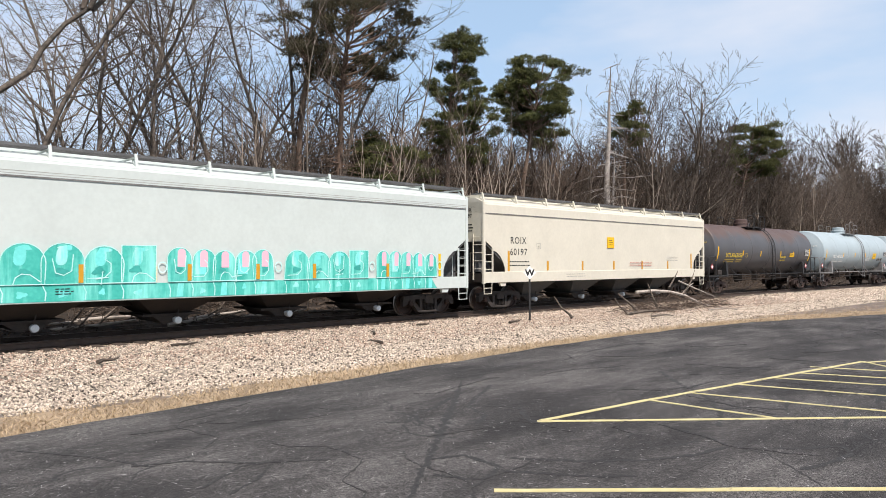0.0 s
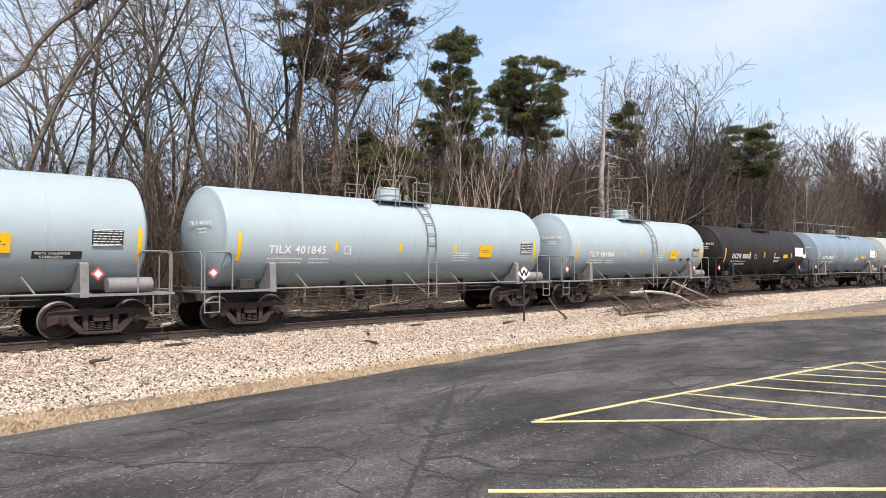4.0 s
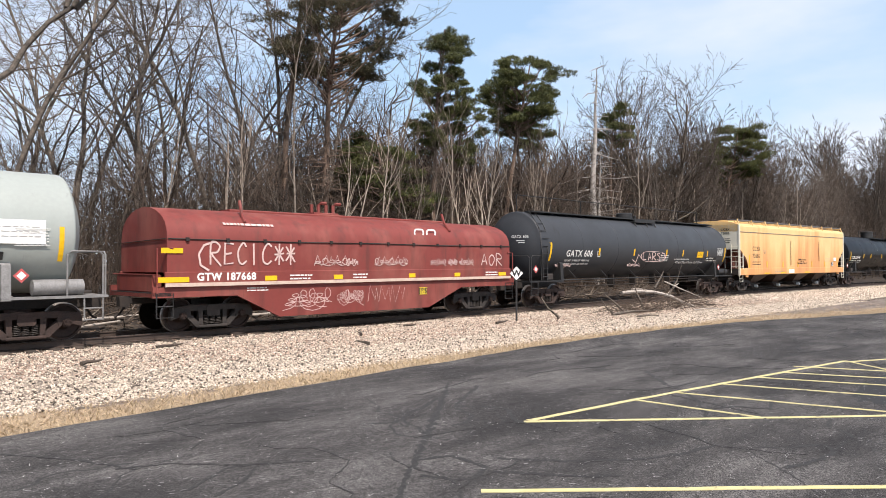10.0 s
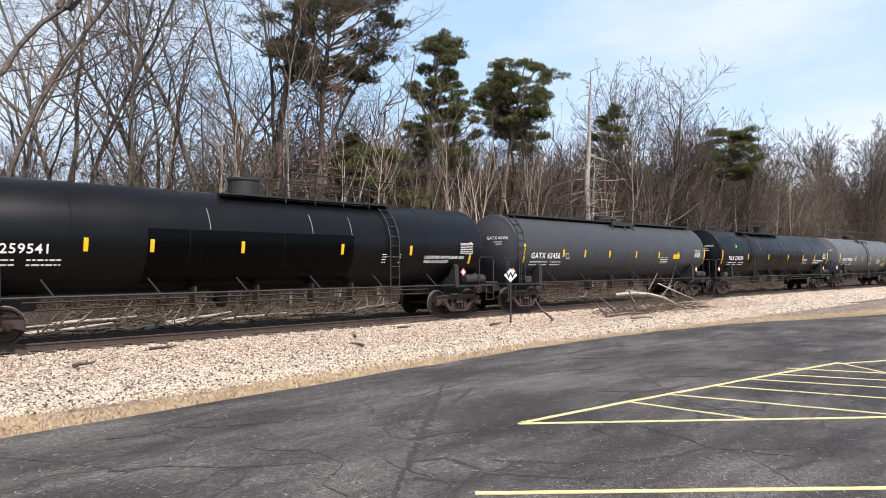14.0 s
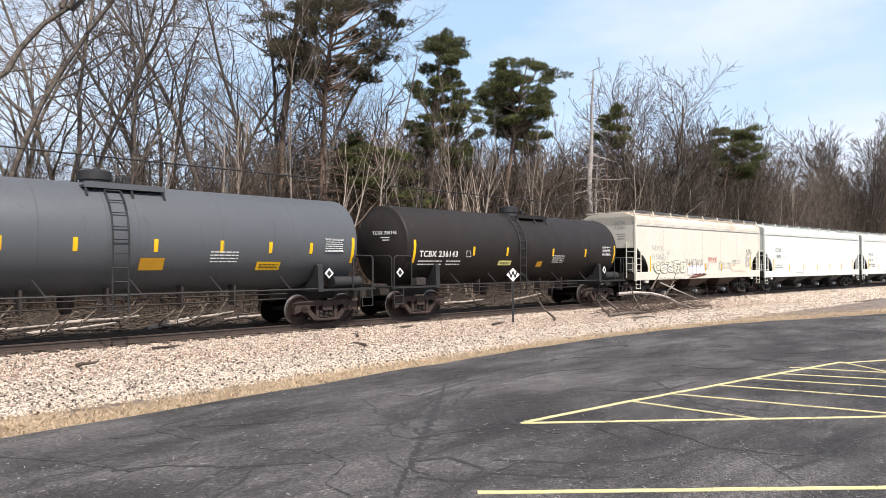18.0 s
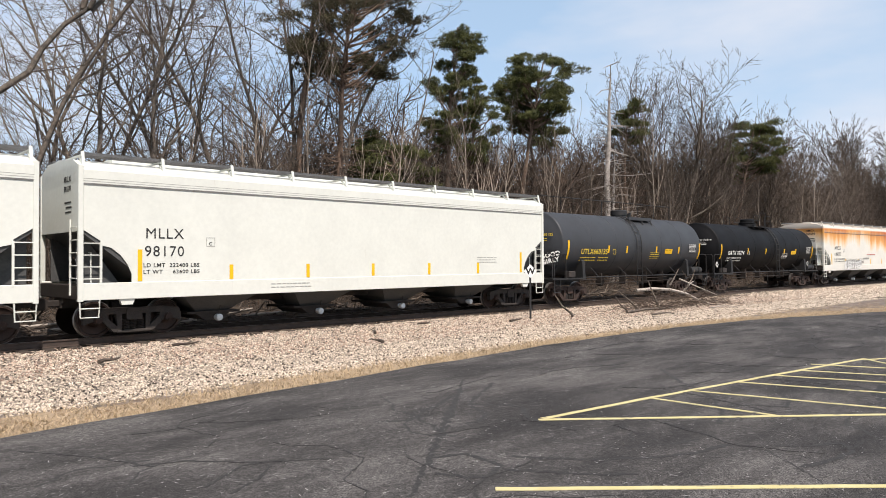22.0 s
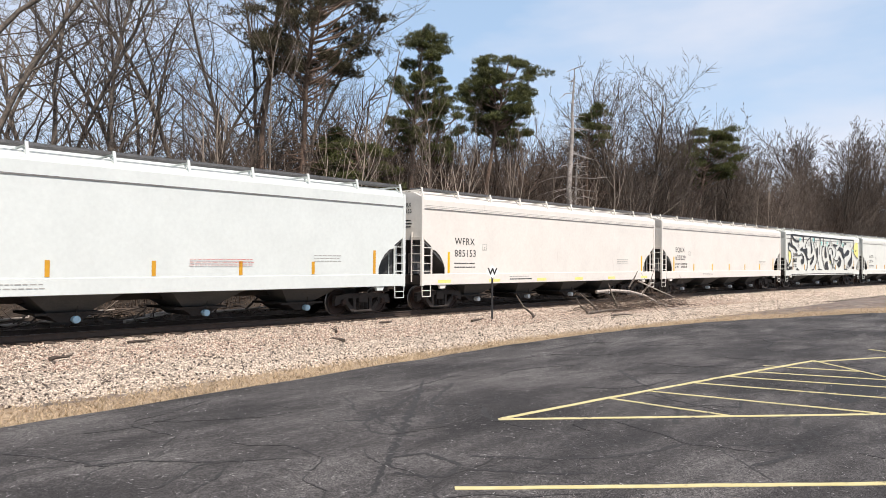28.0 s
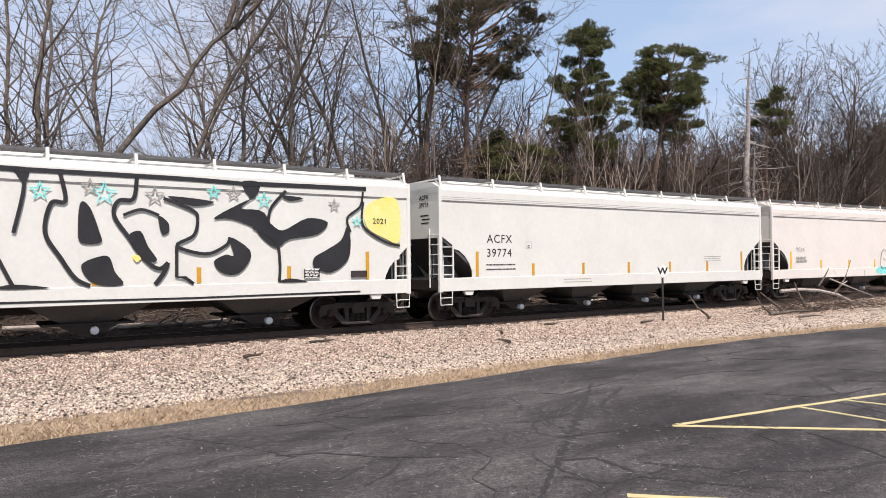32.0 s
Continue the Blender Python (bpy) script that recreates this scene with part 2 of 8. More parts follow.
ASPHALT = asphalt_material()
# asphalt darkened to stand for a cast shadow on the lot
LOTSHADOW = material("shadow_dark_asphalt", (0.010, 0.010, 0.0105, 1), (0.030, 0.029, 0.028, 1), 0.95, 0, 2, 50, 0.4)
SEALER = material("crack_sealer", (0.011, 0.0106, 0.0104, 1), (0.028, 0.0265, 0.0255, 1), 0.92, 0, 3, 60, 0.3)
speckled(SEALER, 55, (0.50, 0.62), (0.06, 0.057, 0.054, 1), 0.7)
LINE = material("yellow_line_paint", lin((206, 194, 146)), lin((186, 174, 118)), 0.8, 0, 5, 70, 0.4, stain=(0.09, 0.088, 0.08, 1), stain_at=(0.58, 0.7), stain_scale=(7, 7, 7))
GROUND = material("forest_floor", (0.014, 0.010, 0.007, 1), (0.045, 0.032, 0.023, 1), 0.95, 0, 1.2, 18, 1.0, stain=(0.08, 0.06, 0.04, 1), stain_at=(0.5, 0.7))
GRAVEL = material("ballast_bed", (0.05, 0.040, 0.032, 1), (0.34, 0.275, 0.22, 1), 0.95, 0, 2.2, 34, 1.0, stain=(0.14, 0.085, 0.06, 1), stain_at=(0.5, 0.72))
STONE = material("ballast_stone", (0.375, 0.304, 0.232, 1), (0.71, 0.605, 0.487, 1), 0.9, 0, 3, 40, 0.5, island=0.45)
STONE_BROWN = material("rusty_ballast_stone", (0.24, 0.155, 0.115, 1), (0.50, 0.37, 0.285, 1), 0.9, 0, 3, 40, 0.5, island=0.5)
STRAW = material("dry_grass", (0.33, 0.24, 0.14, 1), (0.50, 0.39, 0.26, 1), 0.95, 0, 4, 30, 0.6, island=0.4)
VERGE = material("dry_verge", (0.22, 0.155, 0.095, 1), (0.42, 0.32, 0.21, 1), 0.95, 0, 1.5, 24, 1.0, stain=(0.15, 0.11, 0.07, 1), stain_at=(0.5, 0.7))
RAIL = material("rail_steel", (0.045, 0.033, 0.027, 1), (0.10, 0.07, 0.055, 1), 0.7, 0.3, 6, 60, 0.3)
RAILTOP = material("polished_rail", (0.35, 0.34, 0.33, 1), (0.22, 0.2, 0.19, 1), 0.32, 0.9, 3, 40, 0.05)
TIE = material("creosoted_tie", (0.045, 0.033, 0.025, 1), (0.11, 0.085, 0.065, 1), 0.95, 0, 5, 50, 0.8, each=0.3)
BARK = material("grey_bark", (0.045, 0.037, 0.030, 1), (0.235, 0.192, 0.152, 1), 0.95, 0, 7, 40, 1.0, (0.36, 0.64), each=0.35)
TWIG = material("brown_twigs", (0.058, 0.044, 0.034, 1), (0.185, 0.142, 0.11, 1), 0.95, 0, 3, 30, 0.3, each=0.25)
BRUSH = material("reddish_brush", (0.028, 0.019, 0.014, 1), (0.16, 0.112, 0.08, 1), 0.95, 0, 3, 30, 0.3, island=0.6)
PINEBARK = material("pine_bark", (0.11, 0.072, 0.052, 1), (0.26, 0.18, 0.13, 1), 0.95, 0, 4, 30, 0.9)
NEEDLE = material("pine_needles", (0.030, 0.040, 0.011, 1), (0.150, 0.155, 0.038, 1), 0.7, 0, 2, 20, 0.2, island=0.4)
FALLEN = material("grey_fallen_wood", (0.27, 0.235, 0.20, 1), (0.52, 0.46, 0.40, 1), 0.9, 0, 4, 40, 0.6)
DEADWOOD = material("pale_dead_wood", (0.22, 0.195, 0.175, 1), (0.56, 0.51, 0.46, 1), 0.9, 0, 4, 40, 0.6)
GREENP = material("green_spray_paint", lin((110, 226, 90)), lin((90, 206, 80)), 0.5, 0, 2, 14, 0.02)
STEEL = material("weathered_steel", (0.018, 0.015, 0.013, 1), (0.05, 0.038, 0.031, 1), 0.75, 0.2, 4, 40, 0.3)
RUSTY = material("rusty_truck_casting", (0.022, 0.015, 0.0125, 1), (0.075, 0.046, 0.037, 1), 0.85, 0.1, 3, 30, 0.5)
GREYCAST = material("dusty_truck_casting", (0.019, 0.0165, 0.015, 1), (0.066, 0.054, 0.047, 1), 0.85, 0.1, 3, 30, 0.5)
WHEEL = material("wheel_steel", (0.022, 0.014, 0.012, 1), (0.065, 0.040, 0.031, 1), 0.6, 0.5, 4, 40, 0.2)
TREAD = material("worn_wheel_rim", (0.30, 0.28, 0.26, 1), (0.16, 0.14, 0.13, 1), 0.38, 0.85, 4, 40, 0.05)
BLACKP = material("black_fitting_paint", (0.011, 0.011, 0.012, 1), (0.028, 0.027, 0.025, 1), 0.6, 0, 3, 30, 0.1)
GALV = material("galvanised_grating", (0.10, 0.10, 0.10, 1), (0.22, 0.22, 0.215, 1), 0.55, 0.4, 4, 40, 0.1)
YELLOW = material("yellow_reflector", lin((240, 190, 20)), lin((222, 170, 16)), 0.5, 0, 4, 30, 0.05)
WHITEL = material("white_lettering", lin((235, 235, 230)), lin((215, 214, 208)), 0.6, 0, 4, 30, 0.0)
BLACKL = material("black_lettering", (0.012, 0.012, 0.012, 1), (0.03, 0.03, 0.03, 1), 0.6, 0, 4, 30, 0.0)
YELLOWL = material("yellow_lettering", lin((230, 200, 60)), lin((200, 170, 50)), 0.6, 0, 4, 30, 0.0)
GREYL = material("faded_grey_lettering", lin((150, 150, 146)), lin((170, 168, 160)), 0.7, 0, 4, 30, 0.0)
REDL = material("red_lettering", lin((190, 60, 50)), lin((170, 70, 60)), 0.6, 0, 4, 30, 0.0)
SIGNW = material("white_sign_face", lin((240, 240, 236)), lin((220, 220, 214)), 0.5, 0, 4, 30, 0.02)
CAPW = material("pale_outlet_cap", lin((216, 222, 224)), lin((190, 200, 204)), 0.5, 0, 4, 30, 0.05)
CAPB = material("pale_blue_outlet_cap", lin((176, 214, 232)), lin((160, 200, 220)), 0.5, 0, 4, 30, 0.05)
HAZARD = material("red_placard", lin((176, 62, 62)), lin((190, 104, 100)), 0.5, 0, 6, 30, 0.02)
AMBER = material("amber_reflector", lin((206, 152, 36)), lin((190, 138, 30)), 0.5, 0, 4, 30, 0.05)
# dark grey with the shade of slope sheets and bays put into it
SHADEGREY = material("shaded_slope_and_bay_grey", (0.055, 0.057, 0.057, 1), (0.10, 0.10, 0.097, 1), 0.75, 0, 2, 20, 0.1)
TEAL = material("teal_spray_paint", lin((44, 170, 155)), lin((70, 190, 175)), 0.5, 0, 1.4, 12, 0.02, (0.4, 0.62), stain=lin((130, 226, 214)), stain_at=(0.46, 0.66), stain_scale=(3.2, 1, 0.35))
TEALP = material("pale_teal_spray_paint", lin((118, 226, 222)), lin((96, 206, 196)), 0.5, 0, 1.4, 12, 0.02, stain=lin((190, 232, 224)), stain_at=(0.5, 0.7), stain_scale=(3.2, 1, 0.5))
MISTW = material("misty_white_spray_paint", lin((206, 240, 236)), lin((150, 222, 214)), 0.5, 0, 2.2, 12, 0.02)
TEALD = material("deep_teal_spray_paint", lin((40, 150, 140)), lin((60, 176, 164)), 0.5, 0, 1.4, 12, 0.02)
MAUVE = material("pale_lavender_spray_paint", lin((214, 210, 224)), lin((220, 218, 214)), 0.5, 0, 1.4, 12, 0.02)
PINK = material("pink_spray_paint", lin((232, 178, 196)), lin((216, 190, 196)), 0.5, 0, 1.6, 12, 0.02)
SPRAYW = material("white_spray_paint", lin((238, 238, 234)), lin((226, 226, 222)), 0.5, 0, 2, 14, 0.02)
SPRAYK = material("black_spray_paint", (0.012, 0.012, 0.013, 1), (0.026, 0.026, 0.027, 1), 0.45, 0, 2, 14, 0.02)
SPRAYY = material("pale_yellow_spray_paint", lin((228, 216, 110)), lin((236, 228, 160)), 0.5, 0, 2, 14, 0.02)
PALEFILL = material("pale_cream_spray_paint", lin((226, 222, 190)), lin((214, 212, 206)), 0.5, 0, 2, 14, 0.02)
ORANGEF = material("faded_peach_spray_paint", lin((228, 204, 178)), lin((220, 206, 188)), 0.5, 0, 2, 14, 0.02)
CHALK = material("chalk_white_tag", lin((214, 190, 182)), lin((190, 160, 154)), 0.7, 0, 3, 14, 0.02)
RUSTP = material("rust_patch", lin((110, 66, 52)), lin((84, 54, 46)), 0.85, 0, 3, 14, 0.1)
MESHES = {}


# ---- mesh helpers ----
class Mesh:
    """Collects vertices and faces of one part."""

    def __init__(self):
        self.v, self.f = [], []

    def add(self, verts, faces):
        k = len(self.v)
        self.v += [tuple(p) for p in verts]
        self.f += [tuple(i + k for i in q) for q in faces]
        return self

    def box(self, x0, x1, y0, y1, z0, z1, b=0.0):
        """A box; with b its long edges are chamfered (eight-sided section along the longest axis)."""
        if not b:
            vs = [(x, y, z) for x in (x0, x1) for y in (y0, y1) for z in (z0, z1)]
            return self.add(vs, [(0, 1, 3, 2), (4, 6, 7, 5), (0, 4, 5, 1), (2, 3, 7, 6), (0, 2, 6, 4), (1, 5, 7, 3)])
        d = (x1 - x0, y1 - y0, z1 - z0)
        ax = d.index(max(d))
        lo, hi = (x0, y0, z0), (x1, y1, z1)
        u, w = [(1, 2), (2, 0), (0, 1)][ax]
        sec = [(lo[u] + b, lo[w]), (hi[u] - b, lo[w]), (hi[u], lo[w] + b), (hi[u], hi[w] - b), (hi[u] - b, hi[w]), (lo[u] + b, hi[w]), (lo[u], hi[w] - b), (lo[u], lo[w] + b)]
        vs = []
        for e in (lo[ax], hi[ax]):
            for p, q in sec:
                c = [0, 0, 0]
                c[ax], c[u], c[w] = e, p, q
                vs.append(tuple(c))
        fs = [(i, (i + 1) % 8, (i + 1) % 8 + 8, i + 8) for i in range(8)] + [tuple(range(7, -1, -1)), tuple(range(8, 16))]
        return self.add(vs, fs)

    def prism(self, poly, a0, a1, axis="y"):
        """Extrudes a polygon: axis y takes (x, z) points, axis x takes (y, z), axis z takes (x, y)."""
        n = len(poly)

        def at(p, e):
            return (p[0], e, p[1]) if axis == "y" else (e, p[0], p[1]) if axis == "x" else (p[0], p[1], e)
        vs = [at(p, a0) for p in poly] + [at(p, a1) for p in poly]
        fs = [(i, (i + 1) % n, (i + 1) % n + n, i + n) for i in range(n)] + [tuple(range(n - 1, -1, -1)), tuple(range(n, 2 * n))]
        return self.add(vs, fs)

    def tube(self, pts, r, n=6, r1=None, caps=True):
        """A tube along points; the radius goes from r to r1."""
        pts = [Vector(p) for p in pts]
        r1 = r if r1 is None else r1
        rings, vs, fs = [], [], []
        for i, p in enumerate(pts):
            a = pts[max(0, i - 1)]
            b = pts[min(len(pts) - 1, i + 1)]
            d = (b - a).normalized()
            u = d.cross(Vector((0, 0, 1)) if abs(d.z) < 0.9 else Vector((1, 0, 0))).normalized()
            w = d.cross(u)
            rad = r + (r1 - r) * i / (len(pts) - 1)
            vs += [p + rad * (math.cos(2 * math.pi * j / n) * u + math.sin(2 * math.pi * j / n) * w) for j in range(n)]
        for i in range(len(pts) - 1):
            fs += [(i * n + j, i * n + (j + 1) % n, (i + 1) * n + (j + 1) % n, (i + 1) * n + j) for j in range(n)]
        if caps:
            k = (len(pts) - 1) * n
            fs += [tuple(range(n - 1, -1, -1)), tuple(range(k, k + n))]
        return self.add(vs, fs)

    def lathe(self, prof, axis="x", n=24, at=(0, 0, 0)):
        """Turns a profile of (along, radius) about an axis through the point."""
        vs, fs = [], []
        for a, r in prof:
            for j in range(n):
                c, s = r * math.cos(2 * math.pi * j / n), r * math.sin(2 * math.pi * j / n)
                p = (a, c, s) if axis == "x" else (c, a, s) if axis == "y" else (c, s, a)
                vs.append((p[0] + at[0], p[1] + at[1], p[2] + at[2]))
        for i in range(len(prof) - 1):
            fs += [(i * n + j, i * n + (j + 1) % n, (i + 1) * n + (j + 1) % n, (i + 1) * n + j) for j in range(n)]
        k = (len(prof) - 1) * n
        fs += [tuple(range(n - 1, -1, -1)), tuple(range(k, k + n))]
        return self.add(vs, fs)

    def data(self, name, mat, smooth=False):
        me = bpy.data.meshes.new(name)
        me.from_pydata(self.v, [], self.f)
        bm = bmesh.new()
        bm.from_mesh(me)
        bmesh.ops.recalc_face_normals(bm, faces=bm.faces)
        bm.to_mesh(me)
        bm.free()
        if smooth:
            me.shade_smooth()
            me.set_sharp_from_angle(angle=radians(38))
        for q in (mat if isinstance(mat, (list, tuple)) else [mat]):
            me.materials.append(q)
        return me


def part(name, bm, mat, parent=None, label="", smooth=False, at=None):
    """Links a Mesh, or mesh data that repeats share, as ONE object under its thing."""
    me = bm.data(name, mat, smooth) if isinstance(bm, Mesh) else bm
    ob = new(name, me)
    if parent:
        ob.parent = parent
    if at is not None:
        ob.matrix_basis = at
    if label:
        ob["label"] = label
    return ob


def shared(key, make):
    if key not in MESHES:
        MESHES[key] = make()
    return MESHES[key]


def thing(name, label, category, group="", kind="", at=None):
    ob = new(name)
    ob.empty_display_size = 0.2
    if at is not None:
        ob.matrix_basis = at
    return tagged(ob, label, category, group, kind)


def mesh_np(name, verts, faces, mats, smooth=False):
    """Mesh from numpy arrays of vertices and of equal-sided faces."""
    me = bpy.data.meshes.new(name)
    verts, faces = np.asarray(verts, np.float32), np.asarray(faces, np.int32)
    k = faces.shape[1]
    me.vertices.add(len(verts))
    me.vertices.foreach_set("co", verts.ravel())
    me.loops.add(faces.size)
    me.loops.foreach_set("vertex_index", faces.ravel())
    me.polygons.add(len(faces))
    me.polygons.foreach_set("loop_start", np.arange(0, faces.size, k, dtype=np.int32))
    me.polygons.foreach_set("loop_total", np.full(len(faces), k, np.int32))
    me.update(calc_edges=True)
    if smooth:
        me.shade_smooth()
    for q in (mats if isinstance(mats, (list, tuple)) else [mats]):
        me.materials.append(q)
    return me


# ---- the track's line ----
TRACK_Y, CURVE_A, CURVE_B = 19.933, 0.000356, 0.00001997
S_STEP, S_MIN, S_MAX = 0.25, -640.0, 760.0


def track_table():
    s = np.arange(0, S_MAX, S_STEP)
    k = np.where(s < 112, CURVE_A + CURVE_B * s, 0.0)
    a = np.concatenate([[0], np.cumsum(k[:-1]) * S_STEP])
    x = np.concatenate([[0], np.cumsum(np.cos(a[:-1])) * S_STEP])
    y = TRACK_Y - np.concatenate([[0], np.cumsum(np.sin(a[:-1])) * S_STEP])
    sn = np.arange(S_MIN, 0, S_STEP)
    return np.concatenate([sn, s]), np.concatenate([sn, x]), np.concatenate([sn * 0 + TRACK_Y, y]), np.concatenate([sn * 0, a])


TS, TX, TY, TA = track_table()


def on_track(s, off=0.0, z=0.0):
    """World point s metres along the line, off metres to its far side."""
    x, y, a = np.interp(s, TS, TX), np.interp(s, TS, TY), np.interp(s, TS, TA)
    return Vector((x + off * math.sin(a), y + off * math.cos(a), z))


def lateral(x, y):
    """Offset of a ground point from the line (negative on the camera's side)."""
    return (y - np.interp(x, TX, TY)) * np.cos(np.interp(x, TX, TA))


LOT_Z = -0.05
LOT_EDGE = [(-60, 9.6), (-20, 9.0), (2.2, 9.12), (3.8, 9.17), (6.1, 9.41), (9.35, 9.7), (14.5, 10.05), (18.6, 9.95), (23.2, 9.35), (31.0, 6.95), (45, 1.5), (70, -9), (120, -32)]


def lot_edge(x):
    xs, ys = zip(*LOT_EDGE)
    return np.interp(x, xs, ys)


def ground_z(x, y):
    """Height of the ground: bed round the track, verge, lot, woodland floor."""
    d = lateral(x, y)
    bed = np.interp(d, [-60, -14, -9.5, -7.0, -3.0, -1.6, 1.8, 2.6, 4.5, 7.0, 12, 60, 300], [-0.14, -0.12, -0.12, -0.30, -0.30, -0.22, -0.22, -0.40, -0.12, 0.28, 0.45, 0.8, 1.5])
    return np.where(y < lot_edge(x) + 0.15, LOT_Z - 0.06, np.where(y < lot_edge(x) + 1.4, np.maximum(bed, LOT_Z - 0.05 - 0.14 * np.clip(y - lot_edge(x), 0, 2)), bed))


def axis_lines(parts_):
    out = []
    for a, b, st in parts_:
        out += list(np.arange(a, b, st))
    return np.array(out + [parts_[-1][1]])


gx = axis_lines([(-1500, -200, 130), (-200, -30, 10), (-30, 60, 0.45), (60, 130, 1.5), (130, 300, 15), (300, 1600, 130)])
gy = axis_lines([(-1500, -200, 130), (-200, -10, 19), (-10, 5, 1.0), (5, 28, 0.3), (28, 70, 1.4), (70, 200, 13), (200, 1600, 140)])
GX, GY = np.meshgrid(gx, gy, indexing="ij")
GZ = ground_z(GX, GY)
rng = np.random.default_rng(4)
rough_mask = (np.abs(GX) < 130) & (lateral(GX, GY) > 2.2)
GZ = GZ + np.where(rough_mask, rng.normal(0, 0.05, GZ.shape), 0)
ni, nj = GX.shape
ii, jj = np.meshgrid(np.arange(ni - 1), np.arange(nj - 1), indexing="ij")
quads = np.stack([ii * nj + jj, (ii + 1) * nj + jj, (ii + 1) * nj + jj + 1, ii * nj + jj + 1], -1).reshape(-1, 4)
ground = new("ground", mesh_np("ground", np.stack([GX, GY, GZ], -1).reshape(-1, 3), quads, [GROUND, GRAVEL, VERGE], True))
cxs, cys = GX[:-1, :-1].ravel() + 0.2, GY[:-1, :-1].ravel() + 0.15
lat = lateral(cxs, cys)
wob = np.array([noise.noise((x * 0.35, y * 0.35, 0)) for x, y in zip(cxs, cys)])
near = (cys < lot_edge(cxs) + np.interp(cxs, [0, 18, 26, 40, 60], [1.5, 1.3, 1.6, 3.2, 5.0]) + 0.7 * wob)
idx = np.where((lat > 3.0 + wob) | (lat < -40), 0, np.where(near, 2, 1)).astype(np.int32)
ground.data.polygons.foreach_set("material_index", idx)
tagged(ground, "brown leaf-littered ground with pale ballast and dry verge", "ground", kind="structure")

# parking lot slab
lx = np.array([-60, -40, -20, -8] + list(np.arange(0, 46, 1.0)) + [50, 58, 70, 90, 120])
lrng = np.random.default_rng(8)
ly = lot_edge(lx) + lrng.normal(0, 0.05, len(lx))
lot = Mesh()
outline = [(x, y) for x, y in zip(lx, ly)] + [(120, -60), (-60, -60)]
lot.prism(outline, LOT_Z - 0.09, LOT_Z, "z")
lot_ob = tagged(part("road", lot, ASPHALT), "worn dark grey asphalt of a parking lot", "asphalt", kind="structure")


def flat_strip(m, pts, w, z, thick=0.006, jitter=0.0, seed=1):
    """A thin raised strip along ground points."""
    r = random.Random(seed)
    L, R = [], []
    for i, p in enumerate(pts):
        a, b = Vector(pts[max(0, i - 1)]), Vector(pts[min(len(pts) - 1, i + 1)])
        d = (b - a).normalized()
        nrm = Vector((-d.y, d.x))
        ww = (w[i] if isinstance(w, (list, tuple)) else w) / 2
        L.append(Vector(p) + nrm * ww * (1 + r.uniform(-jitter, jitter)))
        R.append(Vector(p) - nrm * ww * (1 + r.uniform(-jitter, jitter)))
    n = len(pts)
    vs = [(q.x, q.y, z + thick) for q in L] + [(q.x, q.y, z + thick) for q in R] + [(q.x, q.y, z - 0.01) for q in L] + [(q.x, q.y, z - 0.01) for q in R]
    fs = []
    for i in range(n - 1):
        fs += [(i, i + 1, n + i + 1, n + i), (i, 2 * n + i, 2 * n + i + 1, i + 1), (n + i, n + i + 1, 3 * n + i + 1, 3 * n + i)]
    fs += [(0, n, 3 * n, 2 * n), (n - 1, 3 * n - 1, 4 * n - 1, 2 * n - 1)]
    m.add(vs, fs)
    return m


def wander(pts, step, amp, seed):
    """Ground points between the given ones, with a small random sway."""
    r, out = random.Random(seed), []
    for a, b in zip(pts, pts[1:]):
        a, b = Vector(a), Vector(b)
        n = max(1, int((b - a).length / step))
        for i in range(n):
            out.append(tuple(a.lerp(b, i / n) + Vector((r.uniform(-amp, amp), r.uniform(-amp, amp)))))
    return out + [tuple(pts[-1])]



# yellow markings
MARKINGS = [
    [(4.52, 4.0), (7.02, 1.58), (7.95, 0.68)],
    [(6.86, 5.36), (10.27, 2.29), (12.6, 0.19)],
    [(6.94, 5.36), (9.02, 5.1), (11.22, 4.77), (13.42, 4.44), (15.41, 4.13)],
    [(9.02, 5.1), (9.07, 3.34)],
    [(9.95, 4.92), (10.6, 2.07)],
    [(11.14, 4.78), (11.88, 2.23), (12.22, 1.06)],
    [(12.2, 4.59), (12.92, 2.42), (13.3, 1.27)],
    [(13.02, 4.55), (13.74, 2.58), (14.15, 1.46)],
    [(13.95, 4.6), (14.47, 3.13)],
    [(15.41, 4.13), (14.08, 2.64)],
    [(15.23, 4.08), (17.07, 3.2)],
    [(18.37, 3.77), (18.18, 3.41)],
]
for i, pts in enumerate(MARKINGS):
    m = flat_strip(Mesh(), wander(pts, 0.25, 0.006, i), 0.078 if i < 3 else 0.062, LOT_Z, 0.0060 + 0.0003 * i, 0.08, i)
    part("marking", m, LINE, lot_ob, "worn yellow parking line")
